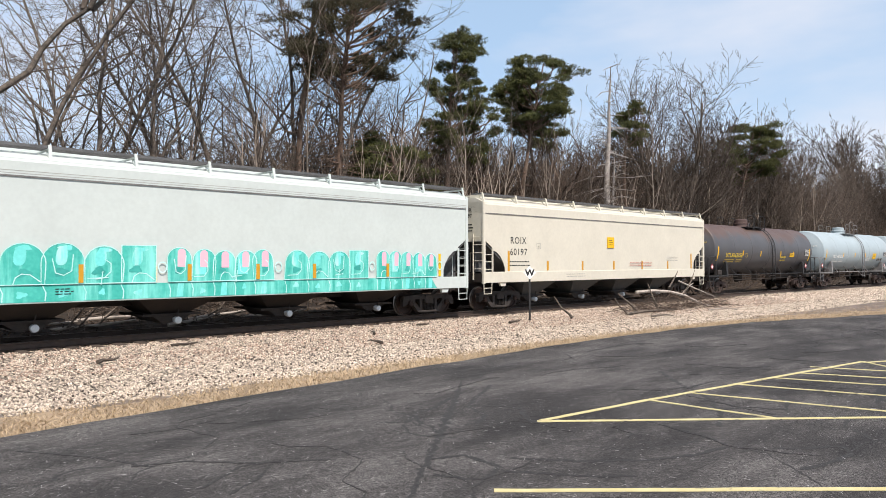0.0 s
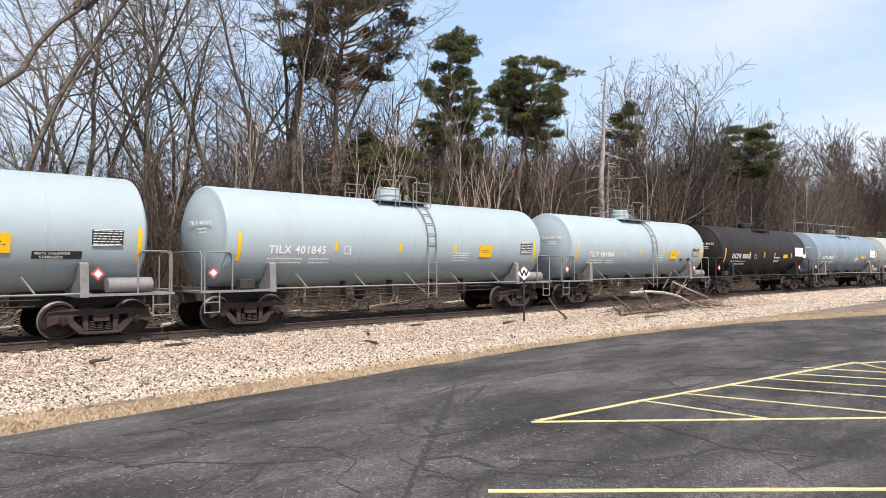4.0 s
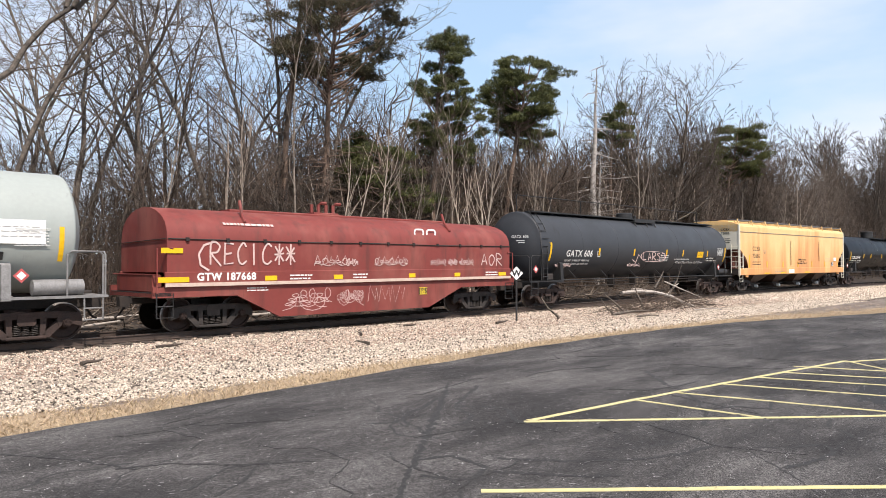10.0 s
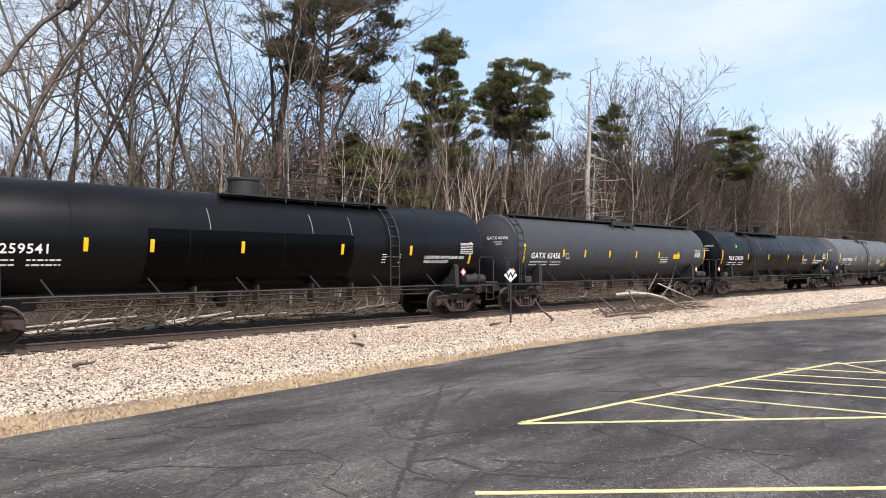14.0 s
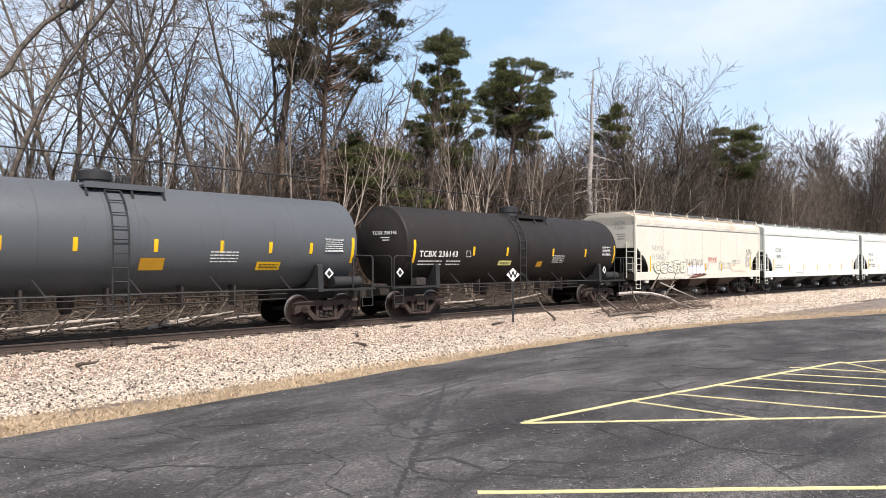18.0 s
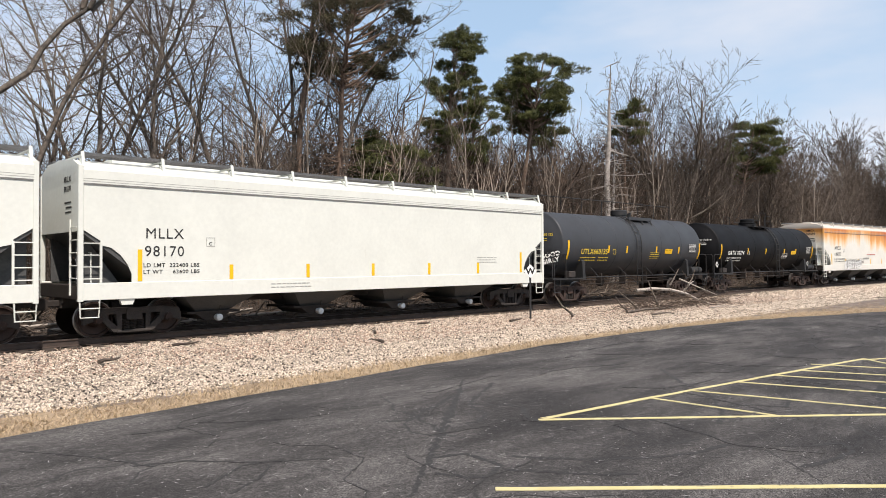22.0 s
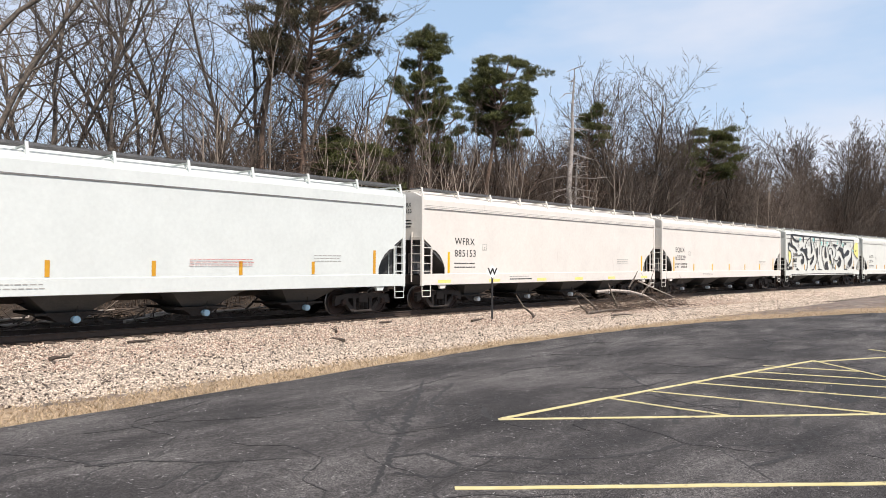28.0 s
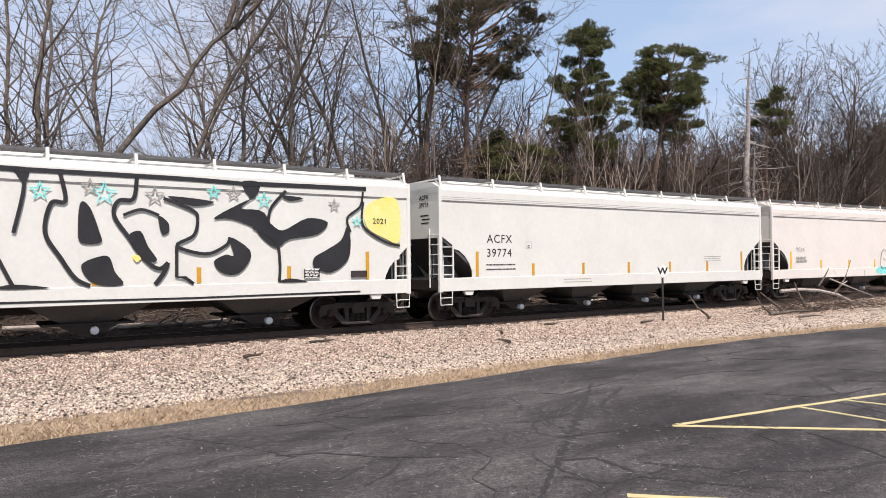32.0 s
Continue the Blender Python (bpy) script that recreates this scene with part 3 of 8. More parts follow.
SEALED = [
    [(8.28, 8.03), (7.37, 7.22), (6.33, 6.38), (5.55, 5.71), (4.83, 5.13), (4.26, 4.67), (3.89, 4.37)],
    [(8.42, 7.5), (7.99, 7.23), (7.27, 6.83), (6.9, 6.55), (6.66, 6.03), (6.28, 5.83), (6.1, 5.85)],
    [(5.42, 6.7), (5.74, 6.45), (6.01, 6.72), (6.53, 6.83), (7.13, 7.16), (7.39, 7.19)],
    [(7.0, 6.55), (7.29, 6.24), (7.27, 5.94), (6.88, 5.57), (6.8, 5.29)],
    [(11.56, 6.32), (10.46, 5.34), (10.15, 4.95), (9.66, 4.5), (8.85, 3.98), (8.15, 3.7)],
    [(7.82, 4.44), (7.7, 3.93), (7.38, 3.26), (7.33, 2.83), (6.84, 2.29), (6.38, 1.92)],
    [(5.39, 4.55), (5.77, 4.01), (6.28, 3.56), (6.76, 3.33), (7.31, 3.23)],
    [(7.59, 2.87), (7.84, 2.62), (8.2, 2.4), (7.9, 2.23), (7.43, 2.28), (6.99, 2.39)],
    [(4.5, 4.67), (4.58, 4.39), (4.76, 4.28), (5.09, 4.44), (5.14, 4.93), (4.82, 5.08)],
    [(5.02, 4.3), (5.27, 3.91), (5.5, 3.58), (5.74, 3.38)],
    [(2.79, 5.8), (3.1, 6.0), (3.36, 6.17), (3.72, 6.06)],
    [(2.89, 5.49), (3.27, 5.7), (3.54, 5.97)],
    [(7.95, 2.27), (8.5, 2.26), (9.19, 2.06)],
    [(9.68, 3.51), (10.18, 3.65), (10.55, 3.86)],
    [(9.12, 4.1), (9.53, 3.89), (9.68, 3.51)],
    [(2.6, 6.9), (3.06, 6.7), (3.49, 6.19), (4.09, 5.76)],
    [(2.01, 8.28), (2.43, 7.58), (2.75, 6.75)],
]


for i, pts in enumerate(SEALED):
    path = wander(pts, 0.055, 0.013, i)
    wide = [0.04, 0.085, 0.08, 0.095, 0.085, 0.07, 0.05] if i == 0 else 0.018 if i in (12, 5) else 0.032 if i in (10, 11, 15, 16) else 0.058
    if i == 0:
        wide = [wide[min(6, int(k * 7 / len(path)))] for k in range(len(path))]
    part("sealed_crack", flat_strip(Mesh(), path, wide, LOT_Z, 0.0012 + 0.0002 * i, 0.55, i), SEALER, lot_ob, "dark tar-sealed crack")

# hairline cracks over the whole lot
hr = random.Random(44)
for k in range(46):
    c = Vector((hr.uniform(3, 24), 0))
    c.y = hr.uniform(1.5, lot_edge(c.x) - 0.5)
    a, trail = hr.uniform(0, 2 * math.pi), [tuple(c)]
    for _ in range(hr.randint(3, 8)):
        a += hr.gauss(0, 0.55)
        c = c + Vector((math.cos(a), 0.7 * math.sin(a))) * hr.uniform(0.25, 0.6)
        if 1.0 < c.y < lot_edge(c.x) - 0.2:
            trail.append(tuple(c))
    if len(trail) > 2:
        part("hairline_crack", flat_strip(Mesh(), wander(trail, 0.07, 0.018, 200 + k), hr.uniform(0.008, 0.016) + 0.0014 * trail[0][0], LOT_Z, 0.0046 + 0.00001 * k, 0.6, 300 + k), SEALER, lot_ob, "fine dark crack")

# cast shadow from out of view, painted as a dark patch between the hatched lines
r = random.Random(6)
stain = [(12.9 + 1.9 * math.cos(a) * r.uniform(0.85, 1.1), 2.75 + 0.42 * math.sin(a) * r.uniform(0.8, 1.15) + 0.05 * math.cos(a)) for a in [k * math.pi / 14 for k in range(28)]]
part("oil_stain", Mesh().prism(stain, LOT_Z - 0.002, LOT_Z + 0.0011, "z"), LOTSHADOW, lot_ob, "dark patch painted as a cast shadow")

# ---- rails and ties ----
RAIL_SEC = [(-0.075, -0.178), (0.075, -0.178), (0.075, -0.165), (0.012, -0.145), (0.012, -0.045), (0.036, -0.035), (0.036, -0.006), (0.03, 0.0), (-0.03, 0.0), (-0.036, -0.006), (-0.036, -0.035), (-0.012, -0.045), (-0.012, -0.145), (-0.075, -0.165)]
rs = np.concatenate([np.arange(-620, -10, 30), np.arange(-10, 120, 1.5), np.arange(120, 740, 30)])
track_thing = thing("railway_track", "single railway track with rusty rails on wooden ties", "track", kind="structure")
for side in (-0.7535, 0.7535):
    vs, fs = [], []
    n = len(RAIL_SEC)
    for s in rs:
        vs += [tuple(on_track(s, side + o, z)) for o, z in RAIL_SEC]
    for i in range(len(rs) - 1):
        fs += [(i * n + j, i * n + (j + 1) % n, (i + 1) * n + (j + 1) % n, (i + 1) * n + j) for j in range(n)]
    me = Mesh().add(vs, fs).data("rail", [RAIL, RAILTOP])
    me.polygons.foreach_set("material_index", [1 if (k % n) == 7 else 0 for k in range(len(fs))])
    part("rail", me, RAIL, track_thing, "dark rusty rail with a worn bright top")
tie_mesh = Mesh().box(-0.115, 0.115, -1.3, 1.3, -0.36, -0.18, 0.012).data("tie", TIE)
for i in range(170):
    s = -8 + i * 0.55
    p = on_track(s)
    part("tie", tie_mesh, TIE, track_thing, at=pose(p.x, p.y, 0, 0, 0, -math.degrees(float(np.interp(s, TS, TA)))))

# hairline cracks in the asphalt
hairs, hr = Mesh(), random.Random(17)
for k in range(46):
    x, y = hr.uniform(2, 24), hr.uniform(1.5, 9)
    if y > lot_edge(x) - 0.3:
        continue
    a, pts = hr.uniform(0, 6.28), [(x, y)]
    for _ in range(hr.randint(8, 26)):
        a += hr.gauss(0, 0.35)
        x, y = x + 0.11 * math.cos(a), y + 0.11 * math.sin(a)
        if y < lot_edge(x) - 0.2:
            pts.append((x, y))
    if len(pts) > 3:
        flat_strip(hairs, pts, hr.choice([0.010, 0.014, 0.022, 0.035]), LOT_Z, 0.0004 + 0.000006 * k, 0.5, k)
tagged(new("hairline_cracks", hairs.data("hairline_cracks", SEALER)), "fine dark cracks in the worn asphalt", "cracks", kind="stuff")

# pale chips and scratches on the asphalt
crng = np.random.default_rng(31)
n = 15000
cx, cy = 1 + 25 * crng.random(n) ** 1.3, crng.uniform(0, 10, n)
ok = cy < lot_edge(cx) - 0.1
cx, cy = cx[ok], cy[ok]
ca, cl, cw = crng.uniform(0, np.pi, len(cx)), 0.004 + 0.034 * crng.random(len(cx)) ** 2.5, crng.uniform(0.0012, 0.0036, len(cx))
dx, dy = np.cos(ca), np.sin(ca)
quad = np.stack([np.stack([cx + a_ * dx * cl - b_ * dy * cw, cy + a_ * dy * cl + b_ * dx * cw, np.full(len(cx), LOT_Z + 0.0056)], -1) for a_, b_ in ((-1, -1), (1, -0.7), (1.1, 0.8), (-0.9, 1))], 1)
CHIP = material("pale_asphalt_chip", (0.26, 0.25, 0.24, 1), (0.5, 0.48, 0.46, 1), 0.9, 0, 3, 30, 0.0, island=0.6)
tagged(new("grit", mesh_np("grit", quad.reshape(-1, 3), np.arange(len(cx) * 4).reshape(-1, 4), CHIP)), "pale grit and scuffs on the asphalt", "grit", kind="stuff")


# ---- trees ----
def grow(seed, height, lean=(0, 0), spread=0.55, levels=4, r0=0.16, crown_from=0.35, twig_r=0.007, droop=0.0, multi=1, dens=1.0, crook=1.0, rise=1.0, reach=1.0, flare=1.0):
    """A bare tree: lists of limb segments (p, q, rp, rq) for the trunk with its limbs, and for the twigs."""
    r = random.Random(seed)
    limbs, twigs = [], []

    def branch(p, d, length, rad, lev):
        n = max(3, int(length / (0.7 if lev < 1 else 0.5 if lev < 2 else 0.36)))
        step = length / n
        for i in range(n):
            f = (i + 1) / n
            wob = (0.06, 0.11, 0.13, 0.16, 0.16)[lev] * (crook if lev else min(1.0, crook))
            d = (d + Vector((r.gauss(0, wob), r.gauss(0, wob), r.gauss(0, wob * 0.6) + (0.05, 0.10, 0.07, 0.05, 0.05)[lev] * rise - droop * (lev > 1)))).normalized()
            q = p + d * step
            ra, rb = rad * (1 - 0.72 * i / n), rad * (1 - 0.72 * f)
            (limbs if lev < 2 else twigs).append((p, q, max(ra, twig_r), max(rb, twig_r * 0.7)))
            if lev < levels:
                if lev == 0:
                    count = 0 if f < crown_from else (2 if r.random() < 0.75 * dens else 1)
                else:
                    count = (1 if r.random() < 0.8 * dens else 0) + (1 if r.random() < 0.35 * dens else 0)
                for _ in range(count):
                    side = Vector((r.gauss(0, 1), r.gauss(0, 1), r.gauss(0, 0.4))).normalized()
                    side = (side - d * side.dot(d)).normalized()
                    a = r.uniform(0.40, 0.85) * spread / 0.55
                    nd = (d * math.cos(a) + side * math.sin(a)).normalized()
                    ln = length * (r.uniform(0.30, 0.58) if lev == 0 else r.uniform(0.3, 0.58)) * (1.25 - 0.65 * f) * (reach if lev == 0 else 1.0)
                    branch(q.copy(), nd, ln, rb * r.uniform(0.38, 0.58), lev + 1)
            p = q
    for k in range(multi):
        a = 2 * math.pi * k / multi + r.random()
        off = Vector((math.cos(a), math.sin(a), 0)) * (0.25 if multi > 1 else 0)
        d0 = (Vector((lean[0], lean[1], 1)) + off * 0.9 * flare).normalized()
        branch(off * 0.6 + Vector((0, 0, -0.2)), d0, height * r.uniform(0.8, 1.0) if multi > 1 else height, r0, 0)
    return limbs, twigs


def segment_mesh(name, segs, sides, mat):
    """Tapered prisms, one for each segment."""
    P = np.array([(*a, *b) for a, b, _, _ in segs], np.float32).reshape(-1, 2, 3)
    R = np.array([(a, b) for _, _, a, b in segs], np.float32)
    d = P[:, 1] - P[:, 0]
    d /= np.linalg.norm(d, axis=1, keepdims=True) + 1e-9
    ref = np.where(np.abs(d[:, 2:3]) < 0.9, np.array([[0, 0, 1.0]]), np.array([[1.0, 0, 0]]))
    u = np.cross(d, ref)
    u /= np.linalg.norm(u, axis=1, keepdims=True)
    w = np.cross(d, u)
    ang = np.arange(sides) * 2 * np.pi / sides
    ring = u[:, None] * np.cos(ang)[None, :, None] + w[:, None] * np.sin(ang)[None, :, None]
    V = np.concatenate([P[:, 0:1] + ring * R[:, 0, None, None], P[:, 1:2] + d[:, None] * R[:, 1, None, None] * 0.3 + ring * R[:, 1, None, None]], 1)
    k = len(segs)
    base = (np.arange(k) * 2 * sides)[:, None, None]
    j = np.arange(sides)
    F = np.stack([j, (j + 1) % sides, (j + 1) % sides + sides, j + sides], -1)[None] + base
    return mesh_np(name, V.reshape(-1, 3), F.reshape(-1, 4), mat, True)


def bare_tree(key, **kw):
    limbs, twigs = grow(**kw)
    return segment_mesh("trunk", limbs, 6, BARK), segment_mesh("crown", twigs, 3, TWIG)


def plant(kind, x, y, turn, size=1.0, label="tall bare deciduous tree with grey-brown bark", cat="tree", group="bare trees of the wood", name="bare_tree", extra=None):
    z = float(ground_z(np.array(x), np.array(y)))
    ob = thing(name, label, cat, group, at=pose(x, y, z - 0.1, 0, 0, turn) @ Matrix.Diagonal((size, size, size, 1)))
    part("trunk", kind[0], BARK, ob)
    part("crown", kind[1], TWIG, ob, extra or "")
    return ob



KINDS = [bare_tree("a", seed=1, height=15.5, r0=0.13, crown_from=0.28, dens=0.5), bare_tree("b", seed=2, height=17, r0=0.16, crown_from=0.30, spread=0.6, dens=0.46),
         bare_tree("c", seed=3, height=14, r0=0.12, crown_from=0.22, spread=0.66, dens=0.52, twig_r=0.0105), bare_tree("d", seed=14, height=15, r0=0.12, crown_from=0.30, multi=2, dens=0.44),
         bare_tree("e", seed=25, height=12, r0=0.10, crown_from=0.25, dens=0.52), bare_tree("f", seed=31, height=10, r0=0.08, crown_from=0.2, dens=0.6),
         bare_tree("g", seed=47, height=14, r0=0.13, crown_from=0.16, spread=0.6, multi=3, dens=0.46, twig_r=0.0105)]
KINDS += [bare_tree("h", seed=58, height=17, r0=0.21, crown_from=0.24, spread=0.62, multi=2, dens=0.62, twig_r=0.013),
          bare_tree("i", seed=63, height=15, r0=0.16, crown_from=0.10, spread=0.50, multi=4, dens=0.56, twig_r=0.015)]
KINDS += [bare_tree("j", seed=91, height=16, r0=0.13, crown_from=0.34, spread=0.70, dens=0.47, crook=1.45, rise=0.5, reach=0.8, twig_r=0.0085),
          bare_tree("k", seed=96, height=16, r0=0.12, crown_from=0.30, spread=0.66, multi=2, dens=0.41, crook=1.4, rise=0.5, reach=0.8, twig_r=0.0085, flare=0.6),
          bare_tree("l", seed=93, height=14, r0=0.12, crown_from=0.10, spread=0.48, multi=8, dens=0.80, crook=0.55, rise=0.8, reach=0.7, twig_r=0.014, flare=2.3),
          bare_tree("m", seed=94, height=7, r0=0.07, crown_from=0.12, spread=0.95, multi=2, dens=0.62, crook=2.0, rise=0.25, twig_r=0.009),
          bare_tree("n", seed=95, height=13, r0=0.09, crown_from=0.45, spread=0.9, dens=0.5, crook=1.2, rise=0.2, reach=0.5, droop=0.12, twig_r=0.008)]
HIGH = [15.5, 17, 14, 15, 12, 10, 14, 17, 15, 16, 16, 14, 7, 13]
trng = random.Random(21)


def tree_at(k, s, off, height, turn=None, **kw):
    """A bare tree of a kind, by its place along and off the line, and its height."""
    p = on_track(s, off)
    return plant(KINDS[k], p.x, p.y, trng.uniform(0, 360) if turn is None else turn, height / HIGH[k], **kw)


# trees that stand out, front row of the wood
for k, s, off, height in [(9, 13.8, 11.0, 16), (9, 6.6, 8.5, 16), (10, 9.4, 9.6, 17), (10, 11.8, 8.8, 16.5), (9, 15.4, 9.0, 18),
                          (10, 18.0, 9.8, 18), (9, 19.8, 8.7, 16.5), (13, 23.4, 8.6, 13.5), (10, 2.5, 9.0, 17), (1, -5.0, 8.6, 18), (9, 4.2, 10.5, 17),
                          (9, -1.0, 9.5, 16), (10, -3.5, 11.0, 16), (9, -8.0, 10.0, 17), (10, 0.8, 11.5, 16), (12, 1.0, 9.0, 8.0), (12, -3.0, 9.0, 8.0), (12, -6.0, 9.2, 8.0), (12, 4.0, 8.6, 7.0),
                          (9, 16.9, 12.5, 16), (9, 8.0, 12.5, 15), (9, 10.6, 11.5, 16), (10, 14.6, 12.8, 15), (10, 21.0, 12.5, 14),
                          (12, 9.6, 8.8, 5.6), (12, 12.0, 8.4, 7.0), (12, 13.4, 9.4, 7.6), (12, 14.9, 8.4, 7.2), (12, 16.6, 9.0, 8.0), (12, 18.4, 8.4, 7.0), (12, 20.2, 9.2, 7.2),
                          (12, 14.2, 11.5, 8.6), (12, 17.4, 11.4, 9.0), (12, 11.2, 9.6, 8.4), (12, 8.6, 8.0, 6.2), (12, 7.4, 9.8, 7.0), (12, 15.8, 10.2, 9.2), (12, 19.4, 10.6, 9.0), (12, 22.0, 9.8, 8.0),
                          (7, 51.5, 9.5, 18.0), (11, 57.0, 10.5, 15.0), (6, 54.0, 12.5, 13.0), (11, 69.5, 10.5, 14.5), (8, 73.5, 11.5, 14.5), (11, 77.5, 12.0, 14.0), (8, 83.0, 13.0, 12.0), (11, 88.0, 13.5, 12.0),
                          (11, 103.0, 11.0, 19.5), (11, 108.0, 12.5, 20.0), (11, 114.0, 13.5, 18.5), (8, 98.0, 13.0, 13.0)]:
    tree_at(k, s, off, height)
# a thick trunk that leans out over the bank, broken off into a tangle of limbs
lean_limbs, lean_twigs = grow(72, 6.0, lean=(0.5, 0.0), spread=0.8, r0=0.09, crown_from=0.05, dens=0.62, multi=3)
tip, root = Vector((7.7, 0.0, 10.9)), Vector((-0.4, 0.0, -0.4))
lrun, last = random.Random(5), root
lean_limbs, lean_twigs = [[(a + tip, b + tip, ra, rb) for a, b, ra, rb in group_] for group_ in (lean_limbs, lean_twigs)]
for k in range(1, 13):
    q = root.lerp(tip, k / 12) + Vector((lrun.gauss(0, 0.1), lrun.gauss(0, 0.1), lrun.gauss(0, 0.1) + 0.2 * math.sin(math.pi * k / 12)))
    lean_limbs.append((last, q, 0.175 - 0.008 * k, 0.175 - 0.008 * (k + 1)))
    if k > 6:
        e = Vector((lrun.gauss(0.3, 0.5), lrun.gauss(0, 0.6), lrun.uniform(0.2, 1.0)))
        lean_twigs += [(q, q + e, 0.03, 0.018), (q + e, q + e * 1.8 + Vector((0.2, 0.1, 0.3)), 0.018, 0.006)]
    last = q
plant((segment_mesh("trunk", lean_limbs, 7, BARK), segment_mesh("crown", lean_twigs, 3, TWIG)), 0.7, 26.3, 0, 1.0, "leaning bare tree with a thick pale grey trunk", name="leaning_tree")
# pale slender stems at the wood's edge
PALEBARK = material("pale_bark", (0.20, 0.155, 0.12, 1), (0.48, 0.40, 0.32, 1), 0.95, 0, 6, 40, 0.8, each=0.4)
SAPLINGS = []
for sd, hh, mm in ((81, 9.5, 2), (82, 8.0, 3), (83, 11.0, 1), (84, 7.0, 4)):
    sl, st = grow(sd, hh, r0=0.065, crown_from=0.45, spread=0.42, dens=0.42, multi=mm, twig_r=0.009)
    SAPLINGS.append((segment_mesh("trunk", sl, 6, PALEBARK), segment_mesh("crown", st, 3, TWIG)))
for k in range(30):
    sp = on_track(13 + k * 2.4 + trng.uniform(-0.9, 0.9), trng.uniform(6.4, 9.4))
    plant(SAPLINGS[k % 4], sp.x, sp.y, trng.uniform(0, 360), trng.uniform(0.8, 1.15), "slender leafless sapling with pale bark", group="saplings at the wood's edge", name="sapling")
# slimmer trees between them
for i in range(42):
    s = -8 + i * 2.7 + trng.uniform(-1.2, 1.2)
    tree_at(trng.choice([4, 5, 5, 4] if s < 26 else [4, 5, 2, 6]), s, 7.2 + trng.uniform(0, 7), trng.uniform(5, 8.5) if s < 26 else trng.uniform(7.0, 11.0))
# deeper rows, thin where the sky shows through
for i in range(26):
    s = 24 + i * 4.2 + trng.uniform(-1.4, 1.4)
    tree_at(trng.choice([0, 2, 4, 6, 3]), s, 17 + trng.uniform(-2, 7), trng.uniform(10, 13.5))


# understorey: many thin upright stems and twigs
def thicket(seed, n, width, depth, hmin, hmax, thick=1.0):
    r = random.Random(seed)
    segs = []
    for _ in range(n):
        p = Vector((r.uniform(-width, width), r.uniform(-depth, depth), -0.2))
        hh = r.uniform(hmin, hmax)
        d = Vector((r.gauss(0, 0.22), r.gauss(0, 0.22), 1)).normalized()
        rad, m = r.uniform(0.008, 0.022) * hh / 4, 6
        for i in range(m):
            d = (d + Vector((r.gauss(0, 0.10), r.gauss(0, 0.10), 0.03))).normalized()
            q = p + d * hh / m
            segs.append((p, q, rad * (1 - i / m * 0.7), rad * (1 - (i + 1) / m * 0.7)))
            if i > 0:
                for _ in range(3):
                    e = (d * 0.8 + Vector((r.gauss(0, 0.6), r.gauss(0, 0.6), r.gauss(0.1, 0.3)))).normalized()
                    ln = hh * r.uniform(0.10, 0.26)
                    w = q + e * ln * 0.55
                    e2 = (e + Vector((r.gauss(0, 0.3), r.gauss(0, 0.3), 0.15))).normalized()
                    v = w + e2 * ln * 0.45
                    segs += [(q, w, rad * 0.4, rad * 0.3), (w, v, rad * 0.3, 0.004), (w, w + (e + Vector((r.gauss(0, 0.6), r.gauss(0, 0.6), 0.1))).normalized() * ln * 0.5, rad * 0.26, 0.004)]
            p = q
    segs = [(a, b, ra * thick, rb * thick) for a, b, ra, rb in segs]
    return segment_mesh("thicket", segs, 3, BRUSH)


BUSHES = [thicket(5, 60, 3.0, 1.6, 1.8, 5.6), thicket(6, 54, 3.0, 1.8, 2.6, 7.0), thicket(7, 80, 3.0, 1.4, 0.8, 3.2), thicket(8, 46, 3.2, 2.0, 5.0, 9.5), thicket(9, 44, 4.0, 2.2, 6.0, 11.0, 1.9), thicket(10, 50, 4.5, 2.5, 8.0, 13.0, 2.2), thicket(11, 60, 3.2, 1.8, 3.5, 8.0, 1.2)]
for row, (off, step, picks) in enumerate([(6.4, 3.6, (2, 2, 0)), (8.4, 3.8, (0, 2)), (9.4, 4.4, (1, 0, 3)), (10.5, 4.0, (0, 1, 3)), (13.0, 4.4, (1, 3)), (12.2, 6.5, (4, 4, 1)), (15.0, 6.5, (4, 5)), (19.0, 6.0, (5, 4)), (25.0, 6.5, (5, 5, 4)), (31.0, 7.0, (5, 5)), (11.2, 7.0, (6, 1))]):
    s = -14.0 + row
    while s < 125:
        p = on_track(s, off + trng.uniform(-0.8, 0.8))
        z = float(ground_z(np.array(p.x), np.array(p.y)))
        which = trng.choice(picks)
        ob = new("thicket", BUSHES[0 if which == 3 and s < 17 else 6 if which > 3 and s < 23 else which])
        ob.matrix_basis = pose(p.x, p.y, z, 0, 0, trng.choice([0, 180]) + trng.uniform(-15, 15)) @ Matrix.Diagonal((1, 1, trng.uniform(0.8, 1.15) if row < 5 else trng.uniform(0.7, 0.95), 1))
        tagged(ob, "tangled leafless reddish-brown brush of the wood edge", "brush", "brush thickets", "stuff")
        s += step * trng.uniform(0.85, 1.1) * (2.2 if row > 4 and s < 7 else 1.7 if row > 4 and s < 26 else 1.0)
